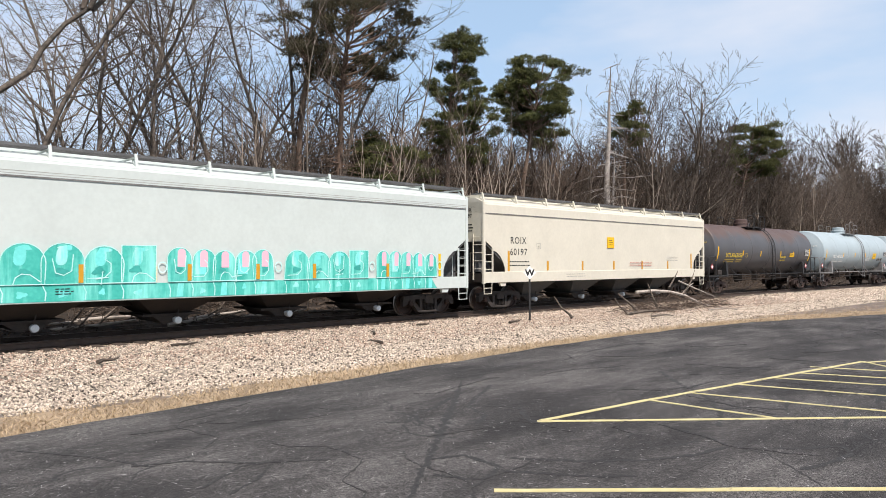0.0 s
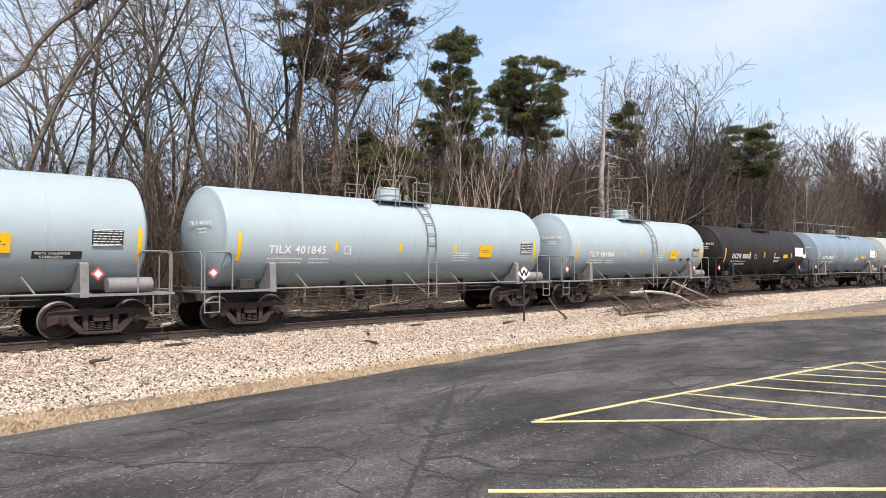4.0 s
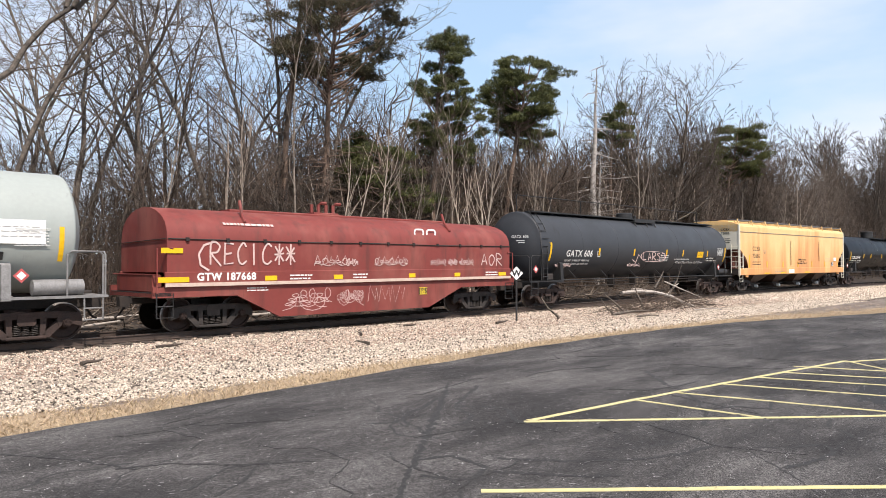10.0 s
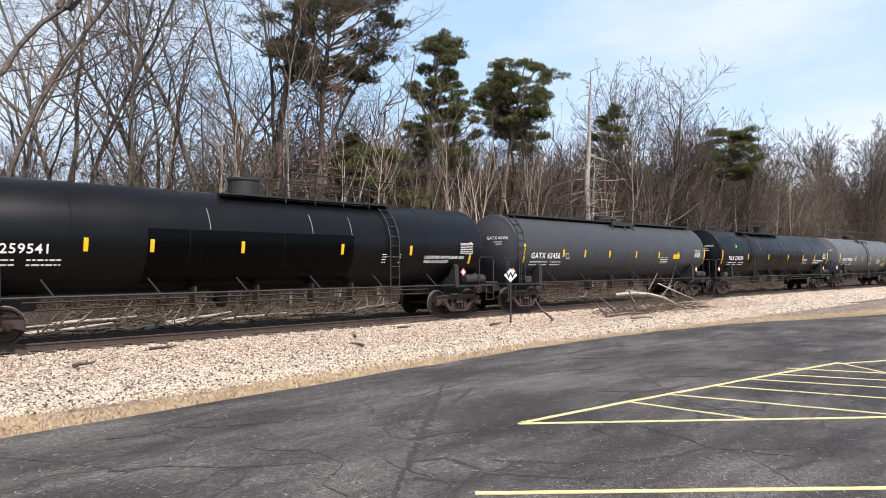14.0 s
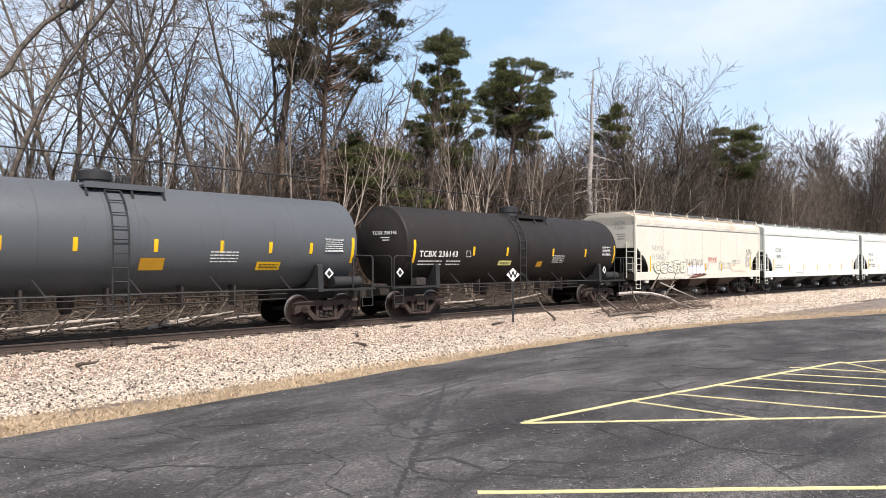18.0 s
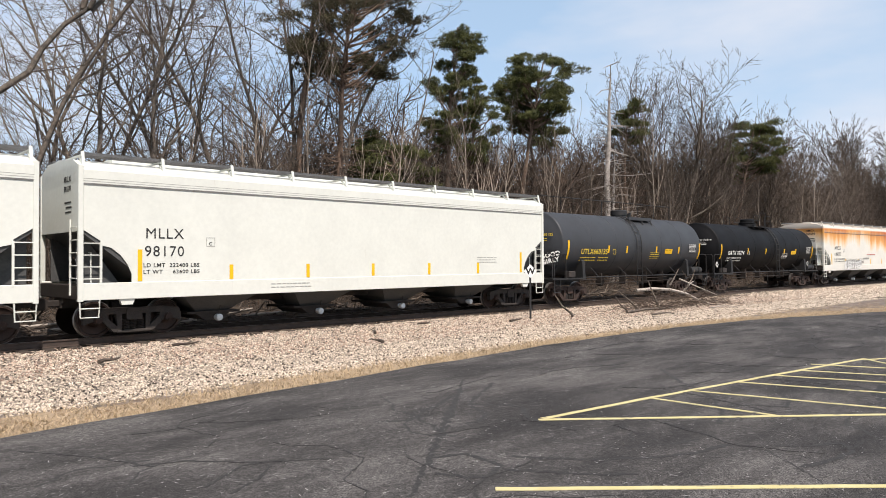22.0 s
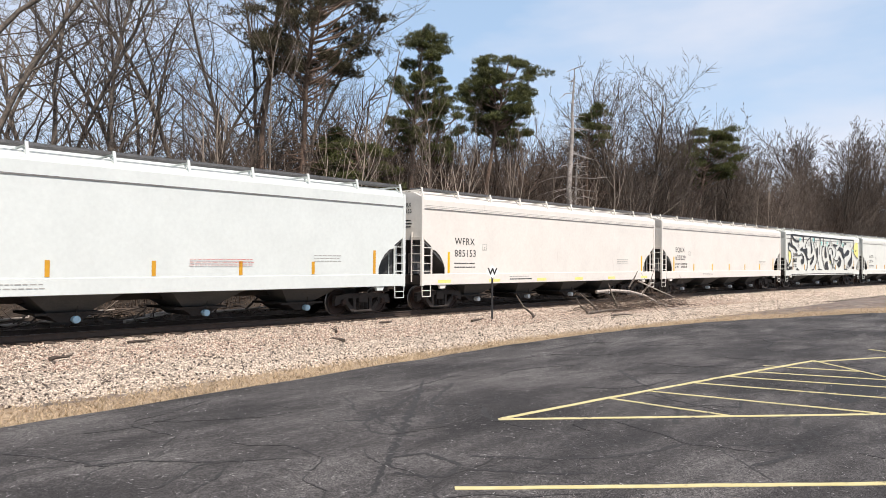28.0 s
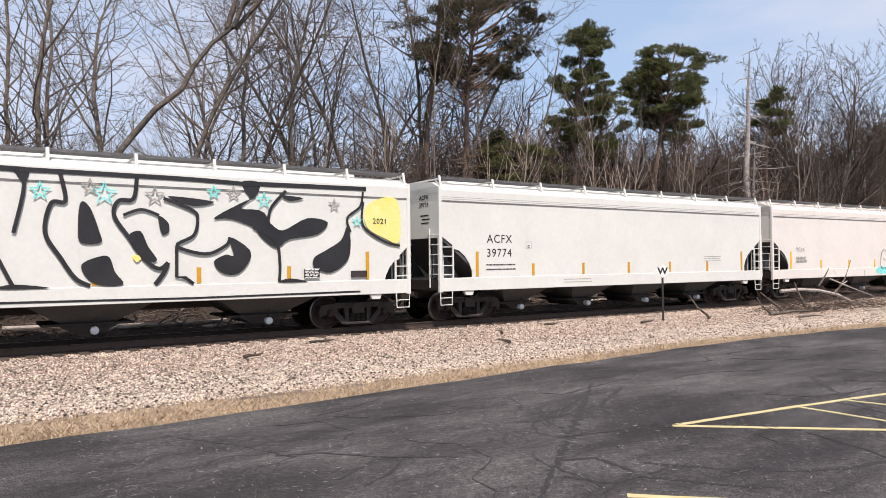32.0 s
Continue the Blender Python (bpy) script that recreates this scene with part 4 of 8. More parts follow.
# far wood behind everything
fsegs = []
frng = random.Random(77)
for i in range(360):
    s, off = frng.uniform(-30, 190), frng.uniform(30, 62)
    p = on_track(s, off)
    p = Vector((p.x, p.y, -0.3))
    low = math.atan2(p.x, p.y) < 0.66
    if low and i % 2:
        continue
    hh, d = (frng.uniform(4, 8) if low else frng.uniform(9, 15)), Vector((frng.gauss(0, 0.06), frng.gauss(0, 0.06), 1))
    for k in range(7):
        q = p + d * hh / 7
        fsegs.append((p, q, 0.16 * (1 - k / 7) + 0.02, 0.16 * (1 - (k + 1) / 7) + 0.02))
        if k > 0:
            for _ in range(6):
                e = Vector((frng.gauss(0, 0.7), frng.gauss(0, 0.7), frng.uniform(0.2, 1))).normalized()
                w = q + e * hh * frng.uniform(0.08, 0.2)
                fsegs += [(q, w, 0.035, 0.02), (w, w + (e + Vector((frng.gauss(0, 0.5), frng.gauss(0, 0.5), 0.2))) * 0.9, 0.02, 0.01), (w, w + (e + Vector((frng.gauss(0, 0.7), frng.gauss(0, 0.7), 0.2))) * 0.9, 0.02, 0.01)]
        p = q
tagged(new("far_wood", segment_mesh("far_wood", fsegs, 3, TWIG)), "distant leafless grey-brown wood behind the track", "wood", kind="stuff")


# ---- pines ----
def tufts(points, seed, blades=10, ln=0.17, mat=NEEDLE, name="needles"):
    """Sprays of thin needles round the given points."""
    r = np.random.default_rng(seed)
    P = np.repeat(np.array(points, np.float32), blades, 0)
    n = len(P)
    d = r.normal(0, 1, (n, 3)) + np.array([0, 0, 0.35])
    d /= np.linalg.norm(d, axis=1, keepdims=True)
    u = np.cross(d, r.normal(0, 1, (n, 3)))
    u /= np.linalg.norm(u, axis=1, keepdims=True)
    L = ln * r.uniform(0.6, 1.25, (n, 1))
    w = 0.015
    V = np.stack([P - u * w, P + u * w, P + d * L + u * w * 0.4, P + d * L - u * w * 0.4], 1)
    F = np.arange(n * 4).reshape(-1, 4)
    return mesh_np(name, V.reshape(-1, 3), F, mat)


def padded_pine(s, off, height, crown_from, widths, seed, lean=0.0, pads=34, size=0.75, mat=NEEDLE, label="tall pine with a reddish trunk and dark green crown", tufts_each=190, stubs=2, trunk=0.21):
    """A pine whose needles sit in separate flattened pads at the ends of crooked limbs; widths are the crown's half-widths from its foot to its tip."""
    r = random.Random(seed)
    p0 = on_track(s, off)
    z = float(ground_z(np.array(p0.x), np.array(p0.y)))
    ob = thing("pine_tree", label, "pine tree", "pines of the wood", at=pose(p0.x, p0.y, z - 0.1))
    n, segs, pts = 18, [], []
    p, spine = Vector((0, 0, -0.2)), []
    d = Vector((lean, -lean * 0.5, 1)).normalized()
    for i in range(n):
        d = (d + Vector((r.gauss(0, 0.04), r.gauss(0, 0.04), 0.02))).normalized()
        q = p + d * height / n
        segs.append((p, q, trunk * (1 - i / n * 0.8), trunk * (1 - (i + 1) / n * 0.8)))
        p = q
        spine.append(p)

    def on_spine(f):
        k = max(0.0, min(n - 1.001, f * n - 1))
        return spine[int(k)].lerp(spine[int(k) + 1], k - int(k))

    def limb(a, b, rad, sag):
        m, last = 5, a
        for k in range(1, m + 1):
            f = k / m
            c = a.lerp(b, f) + Vector((r.gauss(0, 0.05), r.gauss(0, 0.05), sag * math.sin(math.pi * f)))
            segs.append((last, c, rad * (1 - 0.75 * (k - 1) / m), rad * (1 - 0.75 * k / m)))
            last = c
    for k in range(pads):
        g = (k + r.random()) / pads
        f = crown_from + (1 - crown_from) * g
        w = float(np.interp(g, np.linspace(0, 1, len(widths)), widths))
        a, reach = r.uniform(0, 2 * math.pi), w * math.sqrt(r.uniform(0.12, 1.0))
        base = on_spine(f - 0.06 - 0.02 * reach)
        tip = on_spine(f) + Vector((math.cos(a) * reach, math.sin(a) * reach, r.gauss(0, 0.12)))
        limb(base, tip, 0.03 + 0.014 * reach, -0.1 * reach)
        for _ in range(r.randint(2, 4)):
            c = tip + Vector((r.gauss(0, 0.36), r.gauss(0, 0.36), r.gauss(0, 0.13))) * size
            rx, rz = size * r.uniform(0.42, 0.8), size * r.uniform(0.16, 0.30)
            limb(tip.lerp(base, 0.25), c, 0.02, 0.0)
            for _ in range(tufts_each // 3):
                e = Vector((r.gauss(0, 1), r.gauss(0, 1), r.gauss(0.25, 1))).normalized() * r.uniform(0.5, 1.0)
                pts.append((c.x + e.x * rx * r.uniform(0.8, 1.15), c.y + e.y * rx, c.z + e.z * rz - 0.25 * rz * (e.x ** 2 + e.y ** 2)))
    for k in range(int(14 * stubs)):   # dead limbs below the crown
        f = r.uniform(0.16, crown_from + 0.08)
        a, reach = r.uniform(0, 2 * math.pi), r.uniform(0.5, 2.0)
        b0 = on_spine(f)
        b1 = b0 + Vector((math.cos(a) * reach, math.sin(a) * reach, r.uniform(-0.5, 0.25)))
        limb(b0, b1, 0.028, -0.1)
        for _ in range(4):
            c = b0.lerp(b1, r.uniform(0.4, 1.0))
            segs.append((c, c + Vector((r.gauss(0, 0.5), r.gauss(0, 0.5), r.gauss(-0.1, 0.35))) * 0.7, 0.009, 0.004))
    part("trunk", segment_mesh("trunk", segs, 6, PINEBARK), PINEBARK, ob)
    part("crown", tufts(pts, seed, 7, 0.16, mat), mat, ob)
    return ob


OLIVE = material("brownish_pine_needles", (0.042, 0.036, 0.019, 1), (0.105, 0.090, 0.044, 1), 0.85, 0, 2, 20, 0.2, island=0.35)
padded_pine(28.6, 9.2, 15.4, 0.55, (1.0, 1.9, 1.9, 1.5, 1.2, 0.5), 3, 0.03, 40, 0.8)
padded_pine(30.2, 9.6, 12.6, 0.62, (0.8, 1.6, 1.7, 1.2), 13, 0.06, 22, 0.75)
padded_pine(34.2, 9.5, 15.0, 0.74, (1.2, 2.0, 2.5, 2.3), 4, 0.12, 40, 0.85)
padded_pine(37.6, 10.2, 14.6, 0.72, (1.0, 1.9, 2.0), 14, 0.02, 26, 0.85)
padded_pine(62.4, 9.5, 14.2, 0.68, (1.8, 2.7, 2.5, 1.7), 5, 0.02, 40, 1.0, tufts_each=210)
padded_pine(47.6, 9.8, 13.6, 0.82, (1.0, 1.3, 0.8), 6, 0.02, 12, 0.8)
padded_pine(41.0, 10.0, 13.0, 0.80, (1.2, 1.6, 1.0), 8, 0.0, 14, 0.8)
padded_pine(65.5, 10.5, 12.6, 0.66, (1.6, 2.2, 1.2), 18, 0.0, 20, 0.95)
padded_pine(24.4, 8.6, 8.3, 0.66, (2.2, 2.8, 2.4, 1.2), 9, 0.0, 24, 0.85, label="low spreading pine with drooping green boughs")
padded_pine(26.8, 8.8, 7.6, 0.62, (2.0, 2.5, 2.0, 1.0), 19, 0.0, 22, 0.85, label="low spreading pine with drooping green boughs")
padded_pine(20.6, 9.0, 16.8, 0.64, (2.2, 2.8, 3.2, 3.0, 1.8), 10, 0.05, 70, 0.9, OLIVE, "tall half-dead pine with brownish needles", 130, 6)
padded_pine(18.9, 9.6, 18.2, 0.62, (1.4, 2.2, 2.4, 1.8), 11, 0.05, 16, 0.8, OLIVE, "tall half-dead pine with brownish needles", 80, 5)
# dead snag with stub branches
p = on_track(43.0, 8.0)
snag = thing("dead_tree", "bare pale dead tree with broken branch stubs", "dead tree", at=pose(p.x, p.y, -0.2))
sr, ss = random.Random(12), []
for base_x, tall, rad0 in ((0.0, 19, 0.31), (0.75, 12, 0.22)):
    a, d = Vector((base_x, 0, -0.2)), Vector((0.02, 0, 1))
    for i in range(tall):
        d = (d + Vector((sr.gauss(0, 0.035), sr.gauss(0, 0.035), 0.25))).normalized()
        b = a + d * 0.84
        ss.append((a, b, rad0 * (1 - (i / tall) ** 1.5 * 0.9), rad0 * (1 - ((i + 1) / tall) ** 1.5 * 0.9)))
        if i > 2:
            for _ in range(4 if i < 15 else 3):
                e = Vector((sr.gauss(0.25, 1), sr.gauss(0, 1), sr.gauss(-0.08, 0.22))).normalized()
                ln = sr.uniform(0.5, 3.4) * (1.25 - i / 20)
                c = b + e * ln * 0.5
                e2 = (e + Vector((sr.gauss(0, 0.3), sr.gauss(0, 0.3), sr.gauss(-0.1, 0.25)))).normalized()
                ss += [(b, c, 0.036, 0.025), (c, c + e2 * ln * 0.5, 0.025, 0.008), (c, c + (e2 + Vector((sr.gauss(0, .5), sr.gauss(0, .5), .1))) * ln * 0.3, 0.02, 0.006)]
        if i == 14 and tall == 20:   # hooked branch that turns upwards
            q0 = b
            for q1 in (b + Vector((0.5, -0.3, 0.25)), b + Vector((0.85, -0.5, 0.75)), b + Vector((0.95, -0.55, 1.3))):
                ss.append((q0, q1, 0.075, 0.055))
                q0 = q1
        a = b
part("trunk", segment_mesh("trunk", ss, 6, DEADWOOD), DEADWOOD, snag)

# ---- ballast stones, litter and grass ----
def stones(name, n, seed, s_rng, off_rng, size, mat, lift=0.0, bias=1.0):
    """Angular stones, half sunk in the bed."""
    r = np.random.default_rng(seed)
    s = s_rng[0] + (s_rng[1] - s_rng[0]) * r.random(n) ** bias
    off = r.uniform(off_rng[0], off_rng[1], n)
    x, y, a = np.interp(s, TS, TX), np.interp(s, TS, TY), np.interp(s, TS, TA)
    x, y = x + off * np.sin(a), y + off * np.cos(a)
    keep = y > lot_edge(x) + 0.9 + 1.1 * r.random(n)
    x, y = x[keep], y[keep]
    n = len(x)
    z = ground_z(x, y) + lift
    base = np.array([(1, 0, 0), (-1, 0, 0), (0, 1, 0), (0, -1, 0), (0, 0, 1), (0, 0, -1)], float)
    V = base[None] * (size * r.uniform(0.5, 1.25, (n, 1, 1))) * r.uniform(0.65, 1.2, (n, 6, 1)) + r.normal(0, size * 0.16, (n, 6, 3))
    V[:, :, 2] *= 0.75
    ang = r.uniform(0, 2 * np.pi, n)
    c, sn = np.cos(ang)[:, None], np.sin(ang)[:, None]
    X, Y = V[:, :, 0] * c - V[:, :, 1] * sn, V[:, :, 0] * sn + V[:, :, 1] * c
    V = np.stack([X + x[:, None], Y + y[:, None], V[:, :, 2] + (z + size * r.uniform(0.0, 0.45, n))[:, None]], -1)
    F = np.array([(0, 2, 4), (2, 1, 4), (1, 3, 4), (3, 0, 4), (2, 0, 5), (1, 2, 5), (3, 1, 5), (0, 3, 5)])
    return mesh_np(name, V.reshape(-1, 3), (F[None] + (np.arange(n) * 6)[:, None, None]).reshape(-1, 3), mat)


tagged(new("ballast", stones("ballast", 150000, 1, (-7, 42), (-9.3, -1.0), 0.027, STONE)), "pale limestone ballast stones beside the track", "ballast", kind="stuff")
tagged(new("ballast", stones("ballast", 17000, 2, (42, 96), (-8.5, -1.0), 0.065, STONE)), "pale limestone ballast stones beside the track", "ballast", kind="stuff")
tagged(new("ballast", stones("ballast", 30000, 3, (-7, 60), (-3.4, 2.4), 0.033, STONE_BROWN)), "rusty brown ballast stones close to the rails", "ballast", kind="stuff")


def blades(name, n, seed, sampler, ln, wd, mat, flat=1.0):
    """Short dry blades or leaves scattered on the ground."""
    r = np.random.default_rng(seed)
    x, y = sampler(r, n)
    n = len(x)
    z = ground_z(x, y)
    d = r.normal(0, 1, (n, 3)) * np.array([1, 1, 0.25 * flat]) + np.array([0, 0, 0.45 * flat])
    d /= np.linalg.norm(d, axis=1, keepdims=True)
    u = np.cross(d, np.array([[0.0, 0, 1]]) + r.normal(0, 0.4, (n, 3)))
    u /= np.linalg.norm(u, axis=1, keepdims=True)
    P = np.stack([x, y, z], -1)
    L = ln * r.uniform(0.5, 1.3, (n, 1))
    V = np.stack([P - u * wd, P + u * wd, P + d * L + u * wd * 0.3 + np.array([0, 0, 0.01]), P + d * L - u * wd * 0.3 + np.array([0, 0, 0.01])], 1)
    return mesh_np(name, V.reshape(-1, 3), np.arange(n * 4).reshape(-1, 4), mat)


def verge_at(r, n):
    x = -7.0 + 66 * r.random(n) ** 1.5
    y = lot_edge(x) + 0.02 + np.abs(r.normal(0, 0.8, n)) * np.where(x > 26, 2.2, 1.0)
    return x, y


def bank_at(r, n):
    s, off = r.uniform(0, 70, n), 2.2 + r.uniform(0, 1, n) ** 1.3 * 8
    x, y, a = np.interp(s, TS, TX), np.interp(s, TS, TY), np.interp(s, TS, TA)
    return x + off * np.sin(a), y + off * np.cos(a)


LITTER = material("dead_leaves", (0.06, 0.04, 0.028, 1), (0.17, 0.12, 0.08, 1), 0.95, 0, 3, 20, 0.2, island=0.45)
tagged(new("dry_grass", blades("dry_grass", 52000, 5, verge_at, 0.09, 0.006, STRAW)), "short straw-coloured dry grass along the asphalt", "grass", kind="stuff")
tagged(new("leaf_litter", blades("leaf_litter", 46000, 6, bank_at, 0.075, 0.028, LITTER, 0.6)), "brown dead leaves on the bank", "leaves", kind="stuff")

tagged(new("ballast", stones("ballast", 9000, 33, (-7, 60), (-5.4, -3.0), 0.031, STONE_BROWN, 0.012)), "rusty brown stones among the pale ballast", "ballast", kind="stuff")

# sticks and broken twigs lying on the bank behind the track
stick, kr = [], random.Random(91)
for _ in range(2600):
    p = on_track(kr.uniform(1, 75), 2.6 + 5.5 * kr.random() ** 1.2)
    z = float(ground_z(np.array(p.x), np.array(p.y))) + kr.uniform(0.0, 0.12)
    a, b = Vector((p.x, p.y, z)), Vector((kr.gauss(0, 1), kr.gauss(0, 0.7), kr.gauss(0.05, 0.22))).normalized()
    ln, r0 = kr.uniform(0.3, 1.5), kr.choice([0.008, 0.012, 0.018, 0.03])
    c = a + b * ln * 0.5
    e = (b + Vector((kr.gauss(0, 0.35), kr.gauss(0, 0.35), kr.gauss(0, 0.2)))).normalized()
    stick += [(a, c, r0, r0 * 0.8), (c, c + e * ln * 0.5, r0 * 0.8, r0 * 0.4)]
tagged(new("fallen_twigs", segment_mesh("fallen_twigs", stick, 4, TWIG)), "dark fallen twigs and sticks on the bank", "twigs", kind="stuff")
DARKSTONE = material("dark_ballast_stone", (0.05, 0.040, 0.032, 1), (0.15, 0.118, 0.094, 1), 0.9, 0, 3, 40, 0.5, island=0.4)
tagged(new("ballast", stones("ballast", 9000, 13, (-7, 60), (-9.3, -1.0), 0.029, DARKSTONE, 0.014)), "scattered dark stones among the pale ballast", "ballast", kind="stuff")


# ---- rail cars ----
def text_mesh(body, size, mat, fat=0.0, align="LEFT", depth=0.002, space=1.12):
    key = ("text", body, size, mat.name, fat, align)

    def make():
        cu = bpy.data.curves.new("lettering", "FONT")
        cu.body, cu.size, cu.offset, cu.extrude, cu.align_x, cu.resolution_u, cu.space_character = body, size, fat, depth, align, 3, space
        ob = bpy.data.objects.new("lettering", cu)
        me = bpy.data.meshes.new_from_object(ob)
        bpy.data.objects.remove(ob)
        me.materials.clear()
        me.materials.append(mat)
        return me
    return shared(key, make)


def car_root(name, label, category="rail car"):
    return thing(name, label, category, "cars of the freight train")


def truck(parent, x, mat, seed=0):
    """A three-piece freight truck: side frames, springs, bolster and two wheelsets."""
    r = 0.457
    tr = part("truck", shared(("bolster", mat.name), lambda: Mesh().box(-0.2, 0.2, -1.12, 1.12, 0.42, 0.72, 0.04).box(-0.3, 0.3, -0.35, 0.35, 0.66, 0.86).data("truck", mat)), mat, parent, at=pose(x, 0, 0))

    def frame_mesh():
        m = Mesh()
        top = [(-1.22, 0.50), (-1.20, 0.68), (-0.72, 0.74), (0.72, 0.74), (1.20, 0.68), (1.22, 0.50), (1.10, 0.44), (0.98, 0.60), (0.66, 0.58), (-0.66, 0.58), (-0.98, 0.60), (-1.10, 0.44)]
        m.prism(top, -0.09, 0.09)
        for sx in (-1, 1):
            arm = [(0.98, 0.60), (0.78, 0.60), (0.36, 0.20), (0.36, 0.12), (0.50, 0.12)]
            m.prism([(sx * a, b) for a, b in arm], -0.08, 0.08)
            m.prism([(sx * a, b) for a, b in [(0.30, 0.12), (0.40, 0.12), (0.44, 0.60), (0.30, 0.60)]], -0.08, 0.08)
            m.prism([(sx * a, b) for a, b in [(1.24, 0.34), (1.24, 0.56), (1.12, 0.66), (0.70, 0.66), (0.66, 0.52), (0.72, 0.34), (0.80, 0.42), (1.00, 0.42)]], -0.10, 0.06)
        m.box(-0.42, 0.42, -0.10, 0.10, 0.09, 0.17, 0.02)
        return m.data("side_frame", mat)

    def spring_mesh():
        m = Mesh()
        m.tube([(0.08 * math.cos(a), 0.08 * math.sin(a), 0.18 + 0.25 * a / (12 * math.pi)) for a in [k * math.pi / 4 for k in range(49)]], 0.016, 4)
        return m.data("spring", STEEL)

    def wheel_mesh():
        m = Mesh()
        for sy in (-1, 1):
            prof = [(0.690, r + 0.028), (0.712, r + 0.028), (0.722, r), (0.815, r - 0.006), (0.818, r - 0.055), (0.775, r - 0.075), (0.745, 0.2), (0.82, 0.13), (0.82, 0.085), (0.69, 0.085), (0.69, 0.14), (0.715, 0.22), (0.70, r - 0.06)]
            m.lathe([(sy * a, b) for a, b in prof] + [(sy * 0.690, r + 0.028)], "y", 30)
            m.lathe([(sy * 0.82, 0.07), (sy * 0.95, 0.07), (sy * 0.95, 0.115), (sy * 1.13, 0.115), (sy * 1.13, 0.095), (sy * 1.16, 0.09)], "y", 16)
            for k in range(3):
                a = 2 * math.pi * k / 3
                m.lathe([(sy * 1.155, 0.018), (sy * 1.185, 0.018)], "y", 6, (0.055 * math.cos(a), 0, 0.055 * math.sin(a)))
        m.lathe([(-0.7, 0.08), (0.7, 0.08)], "y", 12)
        me = m.data("wheelset", [WHEEL, TREAD], True)
        bright = []
        for pgn in me.polygons:
            rad = [math.hypot(me.vertices[i].co.x, me.vertices[i].co.z) for i in pgn.vertices]
            ys = [abs(me.vertices[i].co.y) for i in pgn.vertices]
            bright.append(1 if min(rad) > r - 0.03 and max(ys) > 0.71 else 0)
        me.polygons.foreach_set("material_index", bright)
        return me
    for sy in (-1.0, 1.0):
        part("side_frame", shared(("side_frame", mat.name), frame_mesh), mat, tr, at=pose(0, sy, 0))
        for sx in (-0.19, 0.0, 0.19):
            part("spring", shared("springs", spring_mesh), mat, tr, at=pose(sx, sy, 0))
    for sx in (-0.889, 0.889):
        w = part("wheelset", shared("wheelset", wheel_mesh), WHEEL, tr, "steel wheelset with bright worn rims", at=pose(sx, 0, r))
        WHEELSETS.append((parent, w, sx))
    return tr


WHEELSETS = []


def coupler(parent, x, sx):
    m = Mesh().box(min(x - sx * 0.7, x), max(x - sx * 0.7, x), -0.07, 0.07, 0.78, 0.94, 0.02)
    m.prism([(x, 0.74), (x + sx * 0.12, 0.70), (x + sx * 0.26, 0.72), (x + sx * 0.28, 0.98), (x + sx * 0.1, 1.0), (x, 0.96)], -0.12, 0.12)
    m.tube([(x, 0.2, 0.72), (x + sx * 0.15, 0.24, 0.5), (x + sx * 0.28, 0.25, 0.42)], 0.03, 6)
    part("coupler", m, STEEL, parent)


def side_text(parent, body, x, z, size, mat, off, fat=0.0, tilt=0.0, name="lettering", stretch=1.0):
    """Lettering on the camera's side, standing up on the plane y = off."""
    me = text_mesh(body, size, mat, fat)
    ob = part(name, me, mat, parent, at=pose(x, off, z, 90 + tilt, 0, 0) @ Matrix.Diagonal((stretch, 1, 1, 1)))
    return ob


def patch(parent, x0, x1, z0, z1, off, mat, name="placard", label="", tilt=0.0):
    zc = (z0 + z1) / 2
    m = Mesh().box(x0, x1, -0.006, 0.004, z0 - zc, z1 - zc)
    return part(name, m, mat, parent, label, at=pose(0, off, zc, tilt, 0, 0))


def bars(parent, x0, x1, zs, h, off, mat, seed=1, tilt=0.0, name="small_print"):
    """Rows of small print too fine to read, as plain bars."""
    r = random.Random(seed)
    zc = sum(zs) / len(zs)
    m = Mesh()
    for z in zs:
        x = x0
        while x < x1 - 0.05:
            w = min(r.uniform(0.05, 0.18), x1 - x)
            m.box(x, x + w, -0.004, 0.002, z - zc - h * 0.36, z - zc + h * 0.36)
            x += w + 0.035
    return part(name, m, mat, parent, at=pose(0, off, zc, tilt, 0, 0))


def plate(parent, poly, off, mat, name="painted_patch", label="", thick=0.004):
    """A flat painted shape on the camera's side: polygon of (x, z) on the plane y = off."""
    return part(name, Mesh().prism(poly, off, off + thick), mat, parent, label)


def bubble(x, z, w, h, n=18, p=2.8, skew=0.0, lump=0.0, seed=0):
    """A rounded letter-like outline."""
    r = random.Random(seed)
    ph = r.uniform(0, 6)
    out = []
    for k in range(n):
        a = 2 * math.pi * k / n
        c, s = math.cos(a), math.sin(a)
        u = math.copysign(abs(c) ** (2 / p), c) * w / 2
        v = math.copysign(abs(s) ** (2 / p), s) * h / 2
        g = 1 + lump * math.sin(3 * a + ph)
        out.append((x + u * g + skew * v, z + v * g))
    return out


def arch(x, z0, w, h, skew=0.0, n=12):
    """A letter-like column with a round top and a flat foot."""
    r = min(w / 2, h * 0.55)
    out = [(x - w / 2, z0), (x + w / 2, z0)]
    for k in range(n + 1):
        a = math.pi * k / n
        out.append((x + w / 2 * math.cos(a) + skew, z0 + h - r + r * math.sin(a)))
    return out


